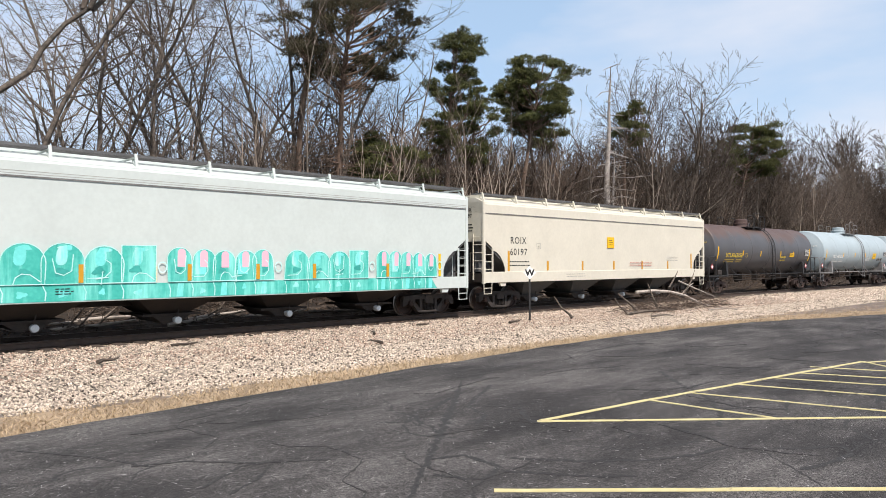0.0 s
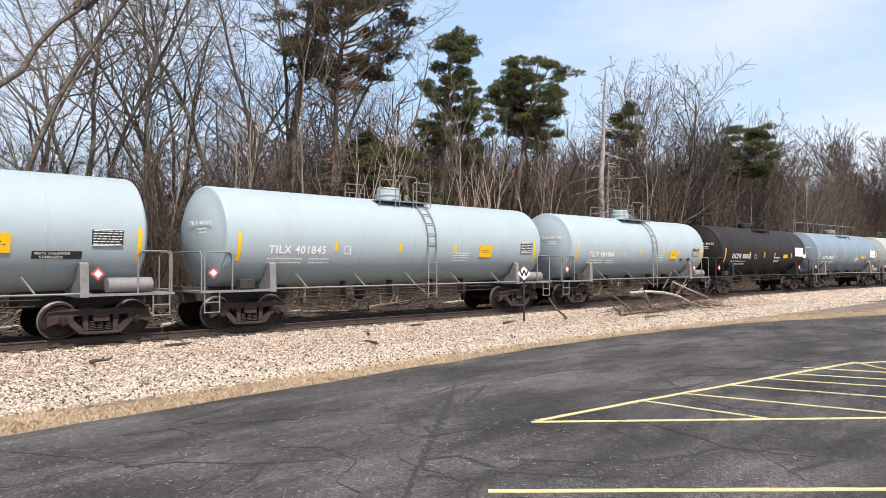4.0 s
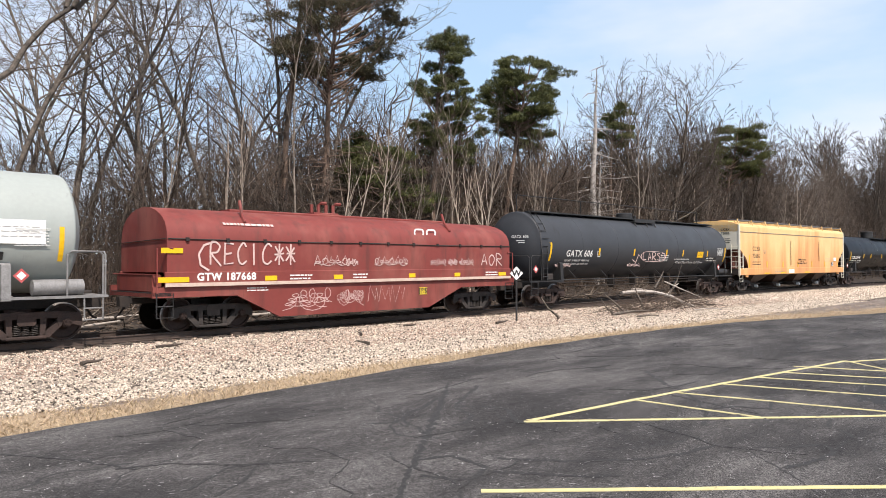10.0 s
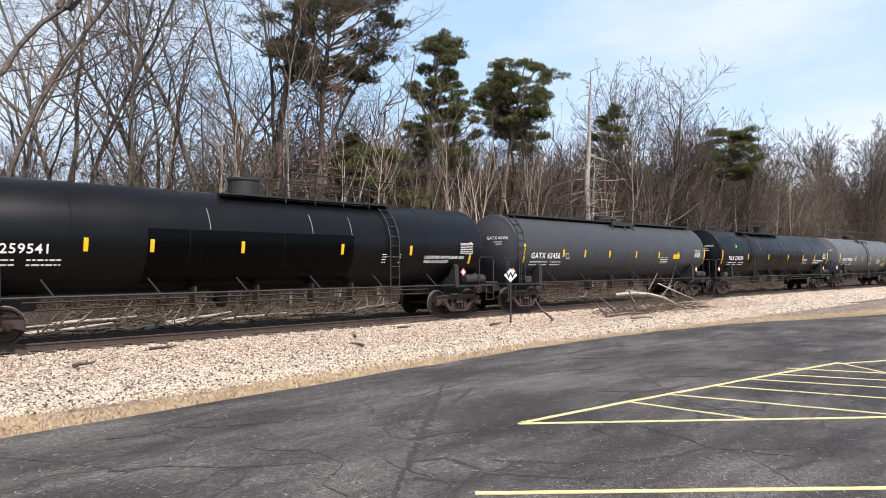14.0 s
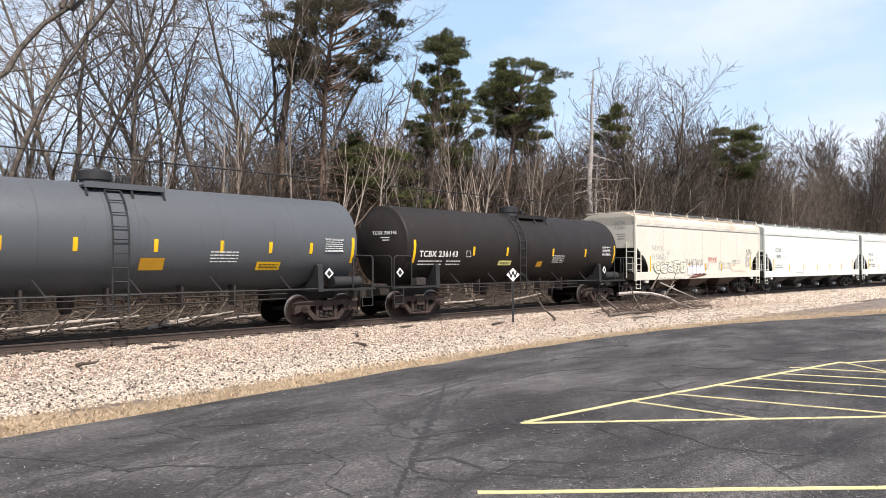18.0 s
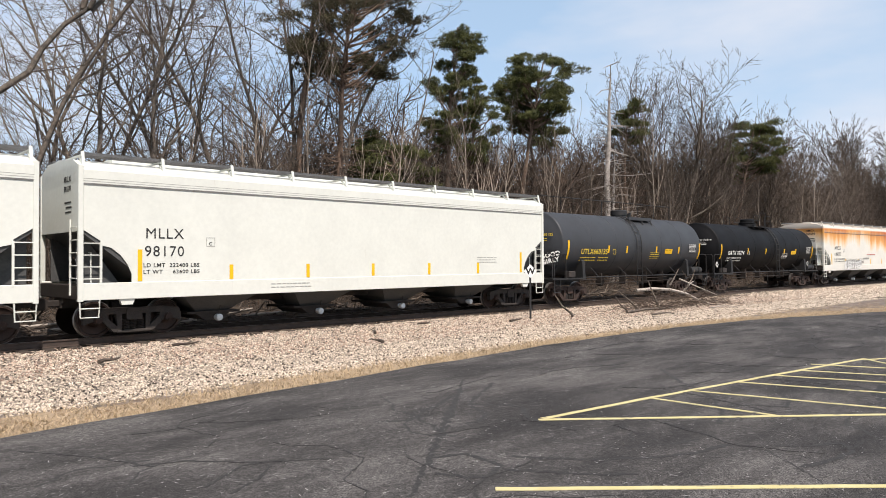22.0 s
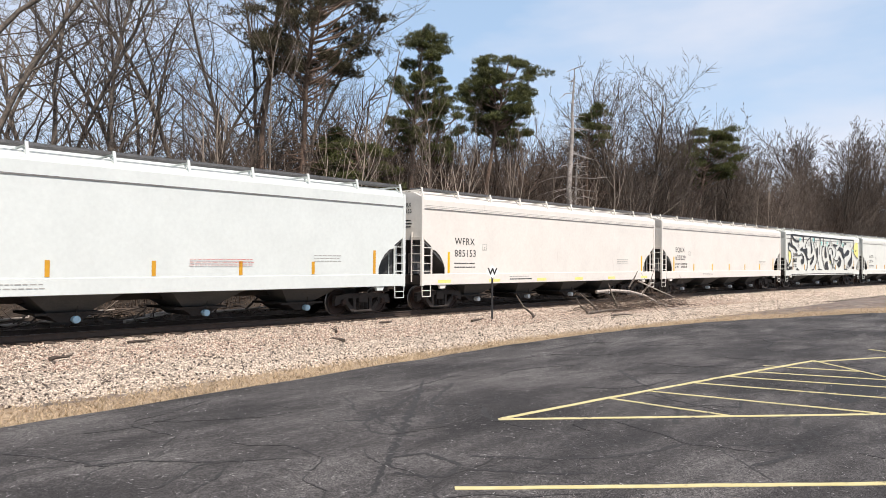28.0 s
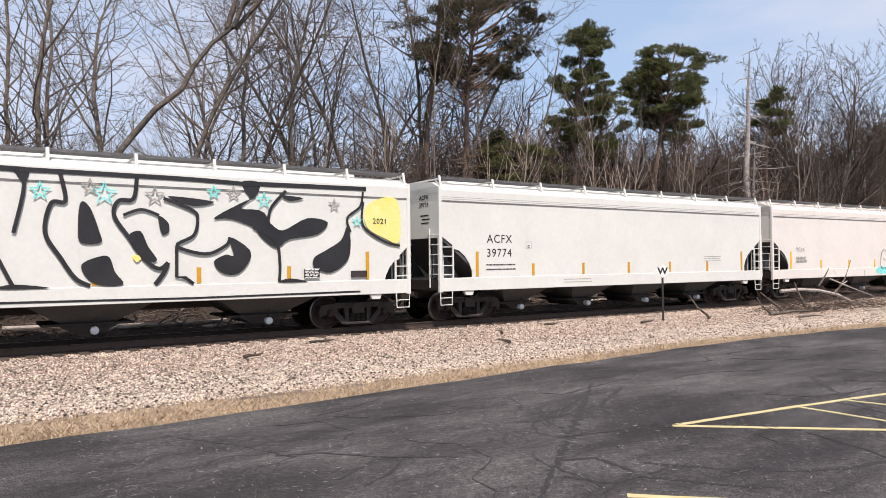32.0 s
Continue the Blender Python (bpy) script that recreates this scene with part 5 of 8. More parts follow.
def outline(parent, poly, w, off, mat, name="painted_outline"):
    """A painted line along a closed polygon."""
    n = len(poly)
    cx, cz = sum(p[0] for p in poly) / n, sum(p[1] for p in poly) / n
    inner = []
    for x, z in poly:
        dx, dz = x - cx, z - cz
        ln = math.hypot(dx, dz) or 1
        inner.append((x - dx / ln * w, z - dz / ln * w))
    vs = [(x, off, z) for x, z in poly] + [(x, off, z) for x, z in inner] + [(x, off + 0.004, z) for x, z in poly] + [(x, off + 0.004, z) for x, z in inner]
    fs = []
    for i in range(n):
        j = (i + 1) % n
        fs += [(i, j, n + j, n + i), (2 * n + i, 2 * n + j, j, i), (n + i, n + j, 3 * n + j, 3 * n + i)]
    return part(name, Mesh().add(vs, fs), mat, parent)


def stroke(parent, pts, w, off, mat, name="painted_stroke"):
    """A painted line through (x, z) points."""
    L, R = [], []
    for i, p in enumerate(pts):
        a, b = pts[max(0, i - 1)], pts[min(len(pts) - 1, i + 1)]
        dx, dz = b[0] - a[0], b[1] - a[1]
        ln = math.hypot(dx, dz) or 1
        L.append((p[0] - dz / ln * w / 2, p[1] + dx / ln * w / 2))
        R.append((p[0] + dz / ln * w / 2, p[1] - dx / ln * w / 2))
    n = len(pts)
    vs = [(x, off, z) for x, z in L + R] + [(x, off + 0.004, z) for x, z in L + R]
    fs = [(i, i + 1, n + i + 1, n + i) for i in range(n - 1)] + [(i, 2 * n + i, 2 * n + i + 1, i + 1) for i in range(n - 1)] + [(n + i, n + i + 1, 3 * n + i + 1, 3 * n + i) for i in range(n - 1)]
    return part(name, Mesh().add(vs, fs), mat, parent)


def star(parent, x, z, r, off, mat):
    pts = []
    for k in range(10):
        a = math.pi / 2 + k * math.pi / 5
        q = r if k % 2 == 0 else r * 0.42
        pts.append((x + q * math.cos(a), z + q * math.sin(a)))
    return outline(parent, pts, 0.05, off, mat, "painted_star")


def scrawl(parent, x0, x1, z0, z1, off, ink, fill, count, seed, w=0.025):
    """A row of overlapping bubble letters in outline."""
    r = random.Random(seed)
    step = (x1 - x0) / count
    for k in range(count):
        hgt = (z1 - z0) * r.uniform(0.75, 1.05)
        poly = bubble(x0 + step * (k + 0.5), z0 + hgt / 2, step * r.uniform(1.0, 1.25), hgt, 20, r.uniform(2.2, 3.4), r.uniform(-0.15, 0.15), 0.09, seed * 31 + k)
        if fill:
            plate(parent, poly, off + 0.002 - 0.0006 * (k % 3), fill)
        outline(parent, poly, w, off - 0.003, ink)
        cx = x0 + step * (k + 0.5)
        stroke(parent, [(cx - step * 0.2, z0 + hgt * 0.55), (cx, z0 + hgt * r.uniform(0.4, 0.7)), (cx + step * 0.15, z0 + hgt * 0.45)], w, off - 0.003, ink)


def boxed_mark(parent, x, z, off, mat, s=0.2):
    outline(parent, [(x, z), (x + s, z), (x + s, z + s), (x, z + s)], 0.02, off, mat, "boxed_mark")


def data_panel(parent, x0, x1, z0, z1, off, black, ink, tilt):
    """A ruled data panel: rows of small print in a frame."""
    zc = (z0 + z1) / 2
    if black:
        patch(parent, x0, x1, z0, z1, off, BLACKL, "data_panel", "black data panel with rows of print", tilt)
    m = Mesh()
    rows = 6
    r = random.Random(int(x0 * 100))
    for k in range(rows):
        z = z0 + (z1 - z0) * (k + 0.5) / rows - zc
        x = x0 + 0.03
        while x < x1 - 0.06:
            w = r.uniform(0.05, 0.16)
            m.box(x, min(x + w, x1 - 0.03), -0.012, -0.004, z - 0.011, z + 0.011)
            x += w + 0.03
    for z in (z0 - zc, z1 - zc):
        m.box(x0, x1, -0.012, -0.004, z - 0.006, z + 0.006)
    part("panel_print", m, ink, parent, at=pose(0, off, zc, tilt, 0, 0))


def walkway_mesh(h, sy, eave):
    """Open grating: edge bars, bearer strips and many cross bars."""
    m = Mesh()
    for y in (0.84, 0.98, 1.12, 1.27, 1.38):
        m.box(-h + 0.1, h - 0.1, sy * y - 0.012, sy * y + 0.012, eave + 0.315, eave + 0.375)
    n = int((2 * h - 0.2) / 0.12)
    for k in range(n):
        x = -h + 0.12 + k * 0.12
        m.box(x - 0.012, x + 0.012, min(sy * 0.82, sy * 1.41), max(sy * 0.82, sy * 1.41), eave + 0.355, eave + 0.383)
    return m


def hopper_car(L, colour, letters=None, eave=4.24, sill=0.98, bays=4, truck_mat=None, name="covered_hopper_car", label="", cap=None, ink=None, slope_mat=None, ladder_mat=None,
               fascia=0.40, seams=(0.30, 0.36), strips=7, strip_mat=None, text=0.385, text_x=1.75, text_z=0.0, bay_mat=None, mark=True, cut=(0.548, 1.25), weights=None, gap=0.9):
    """A covered hopper: side sheets with slope-sheet ends cut away, roof, walkway, bays, ladders and trucks."""
    ob = car_root(name, label, "hopper car")
    L = L - gap
    h, W = L / 2, 1.6
    z1 = sill + 0.42
    ct, ci = sill + (eave - sill) * cut[0], cut[1]
    # bays default to the shade-dark grey, not the car's own paint
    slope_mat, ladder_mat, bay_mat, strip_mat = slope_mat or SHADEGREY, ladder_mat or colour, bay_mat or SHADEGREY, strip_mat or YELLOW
    curve = [(h, ct), (h - 0.4 * ci, ct - 0.33), (h - 0.4 * ci, ct - 0.44), (h - 0.6 * ci, ct - 0.5), (h - 0.78 * ci, ct - 0.68), (h - 0.92 * ci, ct - 0.92), (h - ci, ct - 1.16), (h - ci, z1)]
    out = [(-a, b) for a, b in curve] + [(a, b) for a, b in reversed(curve)] + [(h, eave), (-h, eave)]
    for sy in (-1, 1):
        part("side_sheet", Mesh().prism(out, sy * W, sy * (W - 0.03)), colour, ob)
        part("side_sill", Mesh().box(-h, h, min(sy * (W + 0.02), sy * (W - 0.12)), max(sy * (W + 0.02), sy * (W - 0.12)), sill, z1, 0.012), colour, ob)
    o = 0.03
    roof = [(-W - o, eave - fascia), (-W - o, eave - 0.08), (-W + 0.02, eave + 0.02), (-1.15, eave + 0.20), (0, eave + 0.30), (1.15, eave + 0.20), (W - 0.02, eave + 0.02), (W + o, eave - 0.08), (W + o, eave - fascia)]
    part("roof", Mesh().prism(roof, -h, h, "x"), colour, ob)
    # the roof overhang's shadow line, drawn as a thin grey strip
    part("drip_groove", Mesh().box(-h + 0.02, h - 0.02, -W - o + 0.006, -W - 0.004, eave - fascia - 0.03, eave - fascia), GREYR, ob, "grey strip that stands for the shadow under the roof edge")
    for dz in seams:
        part("seam", Mesh().box(-h + 0.03, h - 0.03, -W - o - 0.004, -W - o + 0.01, eave - dz, eave - dz + 0.012), GREYL, ob)
    n = max(5, int(L / 1.9))
    for sx in (-1, 1):
        lo, hi = (sx * h, sx * (h - 0.04)) if sx < 0 else (sx * (h - 0.04), sx * h)
        part("end_sheet", Mesh().box(lo, hi, -W + 0.03, W - 0.03, ct - 0.1, eave + 0.05), ladder_mat, ob)
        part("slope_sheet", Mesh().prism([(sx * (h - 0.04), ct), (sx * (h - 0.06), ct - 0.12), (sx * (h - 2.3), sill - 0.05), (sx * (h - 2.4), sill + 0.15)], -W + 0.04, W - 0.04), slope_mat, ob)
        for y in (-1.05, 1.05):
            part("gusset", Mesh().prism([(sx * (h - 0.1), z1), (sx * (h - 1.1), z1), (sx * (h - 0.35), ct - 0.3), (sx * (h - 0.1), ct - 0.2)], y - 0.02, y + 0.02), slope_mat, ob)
        part("end_platform", Mesh().box(min(sx * (h + 0.02), sx * (h - 0.2)), max(sx * (h + 0.02), sx * (h - 0.2)), -W + 0.05, W - 0.05, sill + 0.02, z1 - 0.04, 0.02).box(min(sx * h, sx * (h - 2.2)), max(sx * h, sx * (h - 2.2)), -0.35, 0.35, sill - 0.1, z1 - 0.05), STEEL, ob)
        for sy in (-1, 1):
            part("corner_post", Mesh().box(min(sx * (h + 0.02), sx * (h - 0.10)), max(sx * (h + 0.02), sx * (h - 0.10)), min(sy * (W + 0.035), sy * (W - 0.08)), max(sy * (W + 0.035), sy * (W - 0.08)), sill - 0.02, eave + 0.02, 0.012), ladder_mat, ob)
        m = Mesh().box(min(sx * (h - 0.53), sx * (h - 0.48)), max(sx * (h - 0.53), sx * (h - 0.48)), -W - 0.03, -W + 0.02, z1 - 0.05, ct - 0.36)
        for k in range(4):
            z = z1 + 0.10 + k * 0.29
            if z < ct - 0.38:
                m.tube([(sx * (h - 0.02), -W - 0.01, z), (sx * (h - 0.52), -W - 0.01, z)], 0.016, 5)
        part("side_ladder", m, ladder_mat, ob)
        m = Mesh().box(min(sx * (h + 0.03), sx * (h + 0.07)), max(sx * (h + 0.03), sx * (h + 0.07)), -W + 0.47, -W + 0.51, z1 - 0.3, ct + 0.2)
        for k in range(6):
            z = z1 + 0.12 + k * 0.31
            if z < ct + 0.15:
                m.tube([(sx * (h + 0.05), -W + 0.0, z), (sx * (h + 0.05), -W + 0.5, z)], 0.014, 5)
        part("end_ladder", m, ladder_mat, ob)
        m = Mesh().tube([(sx * (h - 0.02), -W, sill), (sx * (h - 0.04), -W, sill - 0.42), (sx * (h - 0.46), -W, sill - 0.42), (sx * (h - 0.48), -W, sill)], 0.02, 5)
        m.tube([(sx * (h - 0.03), -W, sill - 0.2), (sx * (h - 0.47), -W, sill - 0.2)], 0.016, 5)
        part("stirrup_step", m, ladder_mat, ob)
        part("brake_cylinder", Mesh().lathe([(-0.32, 0.03), (-0.3, 0.16), (0.25, 0.16), (0.27, 0.05)], "y", 12, (sx * (h - 0.75), -0.75, z1 + 0.22)), STEEL, ob, smooth=True)
        part("brake_stand", Mesh().tube([(sx * (h - 0.4), -1.2, z1), (sx * (h - 0.4), -1.2, z1 + 0.75), (sx * (h - 0.4), -0.5, z1 + 0.75), (sx * (h - 0.4), -0.5, z1)], 0.022, 5), ladder_mat, ob)
        part("jacking_pad", Mesh().prism([(sx * (h - 0.95), sill + 0.02), (sx * (h - 1.35), sill + 0.02), (sx * (h - 1.28), sill - 0.14), (sx * (h - 1.02), sill - 0.14)], -W + 0.02, -W + 0.12), colour, ob)
        coupler(ob, sx * (h + 0.28), sx)
        truck(ob, sx * (h - 1.5), truck_mat or GREYCAST)
    for sy in (-1, 1):
        part("walkway", walkway_mesh(h, sy, eave), GALV, ob, "galvanised open grating walkway")
    for i in range(n + 1):
        x = -h + 0.12 + (L - 0.24) * i / n
        part("walkway_post", shared(("wpost", colour.name, eave), lambda: Mesh().prism([(-1.58, eave - 0.06), (-1.52, eave - 0.04), (-1.42, eave + 0.39), (-1.46, eave + 0.39)], -0.035, 0.035, "x").box(-0.025, 0.025, -1.42, 1.42, eave + 0.27, eave + 0.313).prism([(-1.5, eave + 0.02), (-1.44, eave + 0.02), (-1.2, eave + 0.28), (-1.26, eave + 0.28)], -0.02, 0.02, "x").data("walkway_post", colour)), colour, ob, at=pose(x, 0, 0))
    part("hatch_cover", Mesh().box(-h + 1.2, h - 1.2, -0.32, 0.32, eave + 0.26, eave + 0.42, 0.04), colour, ob)
    span = L - 2 * 2.1
    for i in range(bays):
        x = -span / 2 + span * (i + 0.5) / bays
        wb = span / bays * 0.5

        def bay(wb=wb):
            m = Mesh()
            tw = wb * 0.66
            top = [(-tw, -1.36, sill + 0.03), (tw, -1.36, sill + 0.03), (tw, 1.36, sill + 0.03), (-tw, 1.36, sill + 0.03)]
            bot = [(-wb * 0.26, -0.66, 0.48), (wb * 0.26, -0.66, 0.48), (wb * 0.26, 0.66, 0.48), (-wb * 0.26, 0.66, 0.48)]
            m.add(top + bot, [(0, 1, 2, 3), (7, 6, 5, 4), (0, 4, 5, 1), (1, 5, 6, 2), (2, 6, 7, 3), (3, 7, 4, 0)])
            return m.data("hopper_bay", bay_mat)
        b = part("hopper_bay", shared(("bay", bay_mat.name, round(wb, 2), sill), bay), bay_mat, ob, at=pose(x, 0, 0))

        def gate(wb=wb):
            m = Mesh().box(-wb * 0.46, wb * 0.46, -0.85, 0.85, 0.45, 0.51)
            m.prism([(-wb * 0.3, 0.45), (wb * 0.3, 0.45), (wb * 0.14, 0.26), (-wb * 0.14, 0.26)], -0.78, 0.78)
            m.tube([(0.05, -0.98, 0.34), (0.14, -0.93, 0.66)], 0.014, 5)
            return m.data("outlet_gate", GREYCAST)
        part("outlet_gate", shared(("gate", round(wb, 2)), gate), GREYCAST, b)
        part("outlet_cap", shared(("ocap", (cap or CAPW).name), lambda: Mesh().lathe([(-1.02, 0.05), (-1.0, 0.095), (-0.90, 0.105), (-0.72, 0.07)], "y", 12, (0.10, 0, 0.33)).data("outlet_cap", cap or CAPW, True)), CAPW, b)
    part("centre_sill", Mesh().box(-h, h, -0.2, 0.2, 0.74, sill + 0.05), STEEL, ob)
    # added dark ceiling that gives the gaps between bays their shade
    part("underframe", Mesh().box(-h + 2.2, h - 2.2, -1.45, 1.45, sill + 0.03, sill + 0.07), STEEL, ob, "dark sheet that stands for the shade between the bays")
    for i in range(strips):
        x = -h + 1.45 + (L - 2.9) * i / (strips - 1)
        tall = 0.80 if i in (0, strips - 1) else 0.40
        patch(ob, x - 0.055, x + 0.055, z1 + 0.03, z1 + 0.03 + tall, -W - 0.008, strip_mat, "reflector")
    ink = ink or BLACKL
    off = -W - 0.006
    if letters:
        side_text(ob, letters[0], -h + text_x, sill + 1.54 + text_z, text, ink, off)
        side_text(ob, letters[1], -h + text_x - 0.02, sill + 1.08 + text_z, text, ink, off)
        if weights:
            for k, body in enumerate(weights):
                side_text(ob, body, -h + text_x - 0.05, sill + 0.80 - 0.17 * k, 0.14, ink, off, 0.002, stretch=1.1)
        else:
            bars(ob, -h + text_x - 0.03, -h + text_x + 1.2, [sill + 0.82, sill + 0.67], 0.055, off, ink, 3)
        bars(ob, h - 4.0, h - 2.9, [sill + 1.05, sill + 0.96, sill + 0.87], 0.03, off, GREYL, 5)
        bars(ob, -h + 5.2, -h + 6.6, [sill + 0.28, sill + 0.18], 0.03, -W - 0.026, GREYL, 6)
        if mark:
            boxed_mark(ob, -h + text_x + 1.65, sill + 1.34, off, GREYL, 0.25)
            side_text(ob, "C", -h + text_x + 1.72, sill + 1.38, 0.13, ink, off - 0.004, 0.0)
        for k, body in enumerate(letters):
            part("lettering", text_mesh(body, 0.2, ink, 0.003, "CENTER"), ink, ob, at=pose(-h - 0.008, -0.72, eave - 0.32 - 0.24 * k, 90, 0, -90))
        for y0, y1, dz in ((-1.0, -0.5, 0.86), (-1.05, -0.6, 0.98), (-1.0, -0.55, 1.1)):
            part("small_print", Mesh().box(-h - 0.008, -h - 0.001, y0, y1, eave - dz, eave - dz + 0.04), ink, ob)
    return ob


def tank_car(L, colour, letters=None, radius=1.52, zc=2.66, ink=None, dome_x=0.0, top="platform", ladder_x=0.75, label="", truck_mat=None, rail_mat=None, cap_mat=None, name="tank_car", band=None,
             panel=None, plates=True, stripe_at=None, gas=False, weights=None, text=0.345, text_x=1.75, repaint=None, name_plate=False, hazard=True, boards=(), plate_h=0.24, deck=(), scratches=(), print_at=5.6):
    """A tank car: shell with dished heads, saddles, dome and top fittings, ladder, side rails, end rails and trucks.
    top: platform, tray (small tray and one long pipe rail) or walk (a board and rail all along)."""
    ob = car_root(name, label, "tank car")
    L = L - 0.75
    h = L / 2
    th = h - 0.35
    ink, rail_mat = ink or WHITEL, rail_mat or BLACKP
    prof = []
    for k in range(9):   # shallow dish
        f = max(0.015, k / 8 * 0.945)
        prof.append((-th + 0.40 * (f / 0.945) ** 2.2, radius * f))
    for k in range(1, 5):   # tight knuckle
        a = math.radians(22 + 68 * k / 4)
        prof.append((-th + 0.40 + 0.10 * (1 - math.cos(math.radians(90 * k / 4))) , radius * (0.945 + 0.055 * math.sin(math.radians(90 * k / 4)))))
    full = prof + [(-a, r) for a, r in reversed(prof)]
    part("shell", Mesh().lathe(full, "x", 56, (0, 0, zc)), colour, ob, smooth=True)
    for i in range(1, 6):
        x = -th + 0.5 + (2 * th - 1.0) * i / 6
        part("weld_seam", shared(("weld", colour.name, radius, zc), lambda: Mesh().lathe([(-0.016, radius), (-0.008, radius + 0.008), (0.008, radius + 0.008), (0.016, radius)], "x", 56, (0, 0, zc)).data("weld_seam", colour, True)), colour, ob, at=pose(x, 0, 0))
    dx, zt = dome_x, zc + radius
    low, tall = top != "platform", top == "long"
    part("dome", Mesh().lathe([(-0.05, 0.5), (0.16, 0.47), (0.18, 0.5), (0.24, 0.5), (0.26, 0.43), (0.44, 0.42), (0.48, 0.36), (0.50, 0.05)] if not low else [(-0.05, 0.4), (0.1, 0.38), (0.12, 0.42), (0.34, 0.42), (0.38, 0.36), (0.40, 0.05)], "z", 22, (dx, 0, zt - 0.03)) if not tall else Mesh().lathe([(-0.08, 0.6), (0.05, 0.6), (0.05, 0.48), (0.46, 0.48), (0.48, 0.51), (0.55, 0.51), (0.57, 0.05)], "z", 24, (dx, 0, zt - 0.03)), colour if not low else rail_mat, ob, smooth=True)
    for k in range(3):
        a = 2 * math.pi * k / 3
        part("valve", Mesh().lathe([(0, 0.07), (0.25, 0.07), (0.27, 0.03)], "z", 8, (dx + 0.75 + 0.12 * math.cos(a), 0.25 * math.sin(a), zt - 0.03)), rail_mat, ob)
    if top == "platform":
        for y in (-1.0, 0.57):
            part("platform_tread", Mesh().box(dx - 1.2, dx + 1.2, y, y + 0.43, zt - 0.12, zt - 0.08), rail_mat, ob)
        for x0, x1 in ((dx - 1.2, dx - 0.3), (dx + 0.35, dx + 1.2)):
            for y in (-1.0, 1.0):
                part("handrail", Mesh().tube([(x0, y, zt - 0.25), (x0, y, zt + 0.55), (x0 + 0.08, y, zt + 0.62), (x1 - 0.08, y, zt + 0.62), (x1, y, zt + 0.55), (x1, y, zt - 0.25)], 0.02, 6).tube([(x0, y, zt + 0.3), (x1, y, zt + 0.3)], 0.016, 5), rail_mat, ob)
        part("handrail", Mesh().tube([(dx - 0.5, -1.02, zt - 0.25), (dx - 0.5, -1.02, zt + 0.75), (dx - 0.42, -1.02, zt + 0.8), (dx + 0.42, -1.02, zt + 0.8), (dx + 0.5, -1.02, zt + 0.75), (dx + 0.5, -1.02, zt - 0.25)], 0.02, 6), rail_mat, ob)
    elif top == "long":
        for y in (-0.95, 0.55):
            part("platform_tread", Mesh().box(deck[0], deck[1], y, y + 0.4, zt - 0.1, zt - 0.06), rail_mat, ob)
        r0, r1 = (deck[0] - 0.9, dx - 0.35) if dx > (deck[0] + deck[1]) / 2 else (dx + 0.9, deck[1])
        for y in (-0.98, 0.98):
            m = Mesh()
            for k in range(5):
                x = r0 + (r1 - r0) * k / 4
                m.tube([(x, y, zt - 0.25), (x, y, zt + 0.72)], 0.022, 5)
            for z in (0.38, 0.72):
                m.tube([(r0, y, zt + z), (r1, y, zt + z)], 0.02, 5)
            part("handrail", m, rail_mat, ob)
        part("end_hoop", Mesh().tube([(deck[1] - 0.5, -0.98, zt - 0.1), (deck[1] - 0.5, -0.98, zt + 0.4), (deck[1] - 0.4, -0.98, zt + 0.46), (deck[1], -0.98, zt + 0.46), (deck[1], -0.98, zt - 0.1)], 0.022, 5), rail_mat, ob)
    else:
        part("tray", Mesh().box(dx - 0.6, dx + 1.5, -0.95, -0.6, zt - 0.2, zt - 0.13).tube([(dx - 0.55, -0.9, zt - 0.15), (dx - 0.55, -1.05, zt - 0.42)], 0.035, 5).tube([(dx + 0.6, -0.9, zt - 0.15), (dx + 0.6, -1.05, zt - 0.42)], 0.035, 5).tube([(dx + 1.45, -0.9, zt - 0.15), (dx + 1.45, -1.05, zt - 0.42)], 0.035, 5), rail_mat, ob)
        part("tray_edge", Mesh().box(dx - 0.6, dx + 1.5, -0.98, -0.95, zt - 0.2, zt - 0.05), colour if top == "tray" else rail_mat, ob)
        m = Mesh().tube([(-th + 0.8, 0.2, zt + 0.78), (th - 0.8, 0.2, zt + 0.78)], 0.022, 6)
        for i in range(8):
            x = -th + 0.8 + (2 * th - 1.6) * i / 7
            m.tube([(x, 0.2, zt - 0.03), (x, 0.2, zt + 0.78)], 0.02, 5)
        part("long_handrail", m, rail_mat, ob)
        if top == "walk":
            part("running_board", Mesh().box(-th + 0.7, th - 0.7, -0.75, -0.35, zt - 0.04, zt + 0.02), rail_mat, ob)
            m = Mesh()
            for dxx in (-0.2, 0.2):
                m.tube([(-th + 0.75 + dxx, -0.7, zt), (-th + 0.65 + dxx, -1.35, zc + 0.75), (-th + 0.6 + dxx, -1.55, zc - 0.3), (-th + 0.6 + dxx, -1.5, 1.1)], 0.024, 5)
            for k in range(8):
                z = 1.3 + k * 0.33
                y = -math.sqrt(max(0.05, (radius + 0.05) ** 2 - (z - zc) ** 2)) if z > zc else -1.55
                m.tube([(-th + 0.42, y, z), (-th + 0.85, y, z)], 0.016, 5)
            part("end_ladder", m, rail_mat, ob)
    if ladder_x is not None:
        m = Mesh()
        lx = dx + ladder_x
        ro = radius + 0.08
        for dxx in (-0.2, 0.2):
            pts = []
            for k in range(9):
                a = math.radians(76 - k * 9.5)
                pts.append((lx + dxx, -ro * math.cos(a), zc + ro * math.sin(a)))
            pts += [(lx + dxx, -ro, zc - 0.5), (lx + dxx, -ro, 0.66)]
            m.tube(pts, 0.024, 5)
        for k in range(5):
            a = math.radians(66 - k * 14)
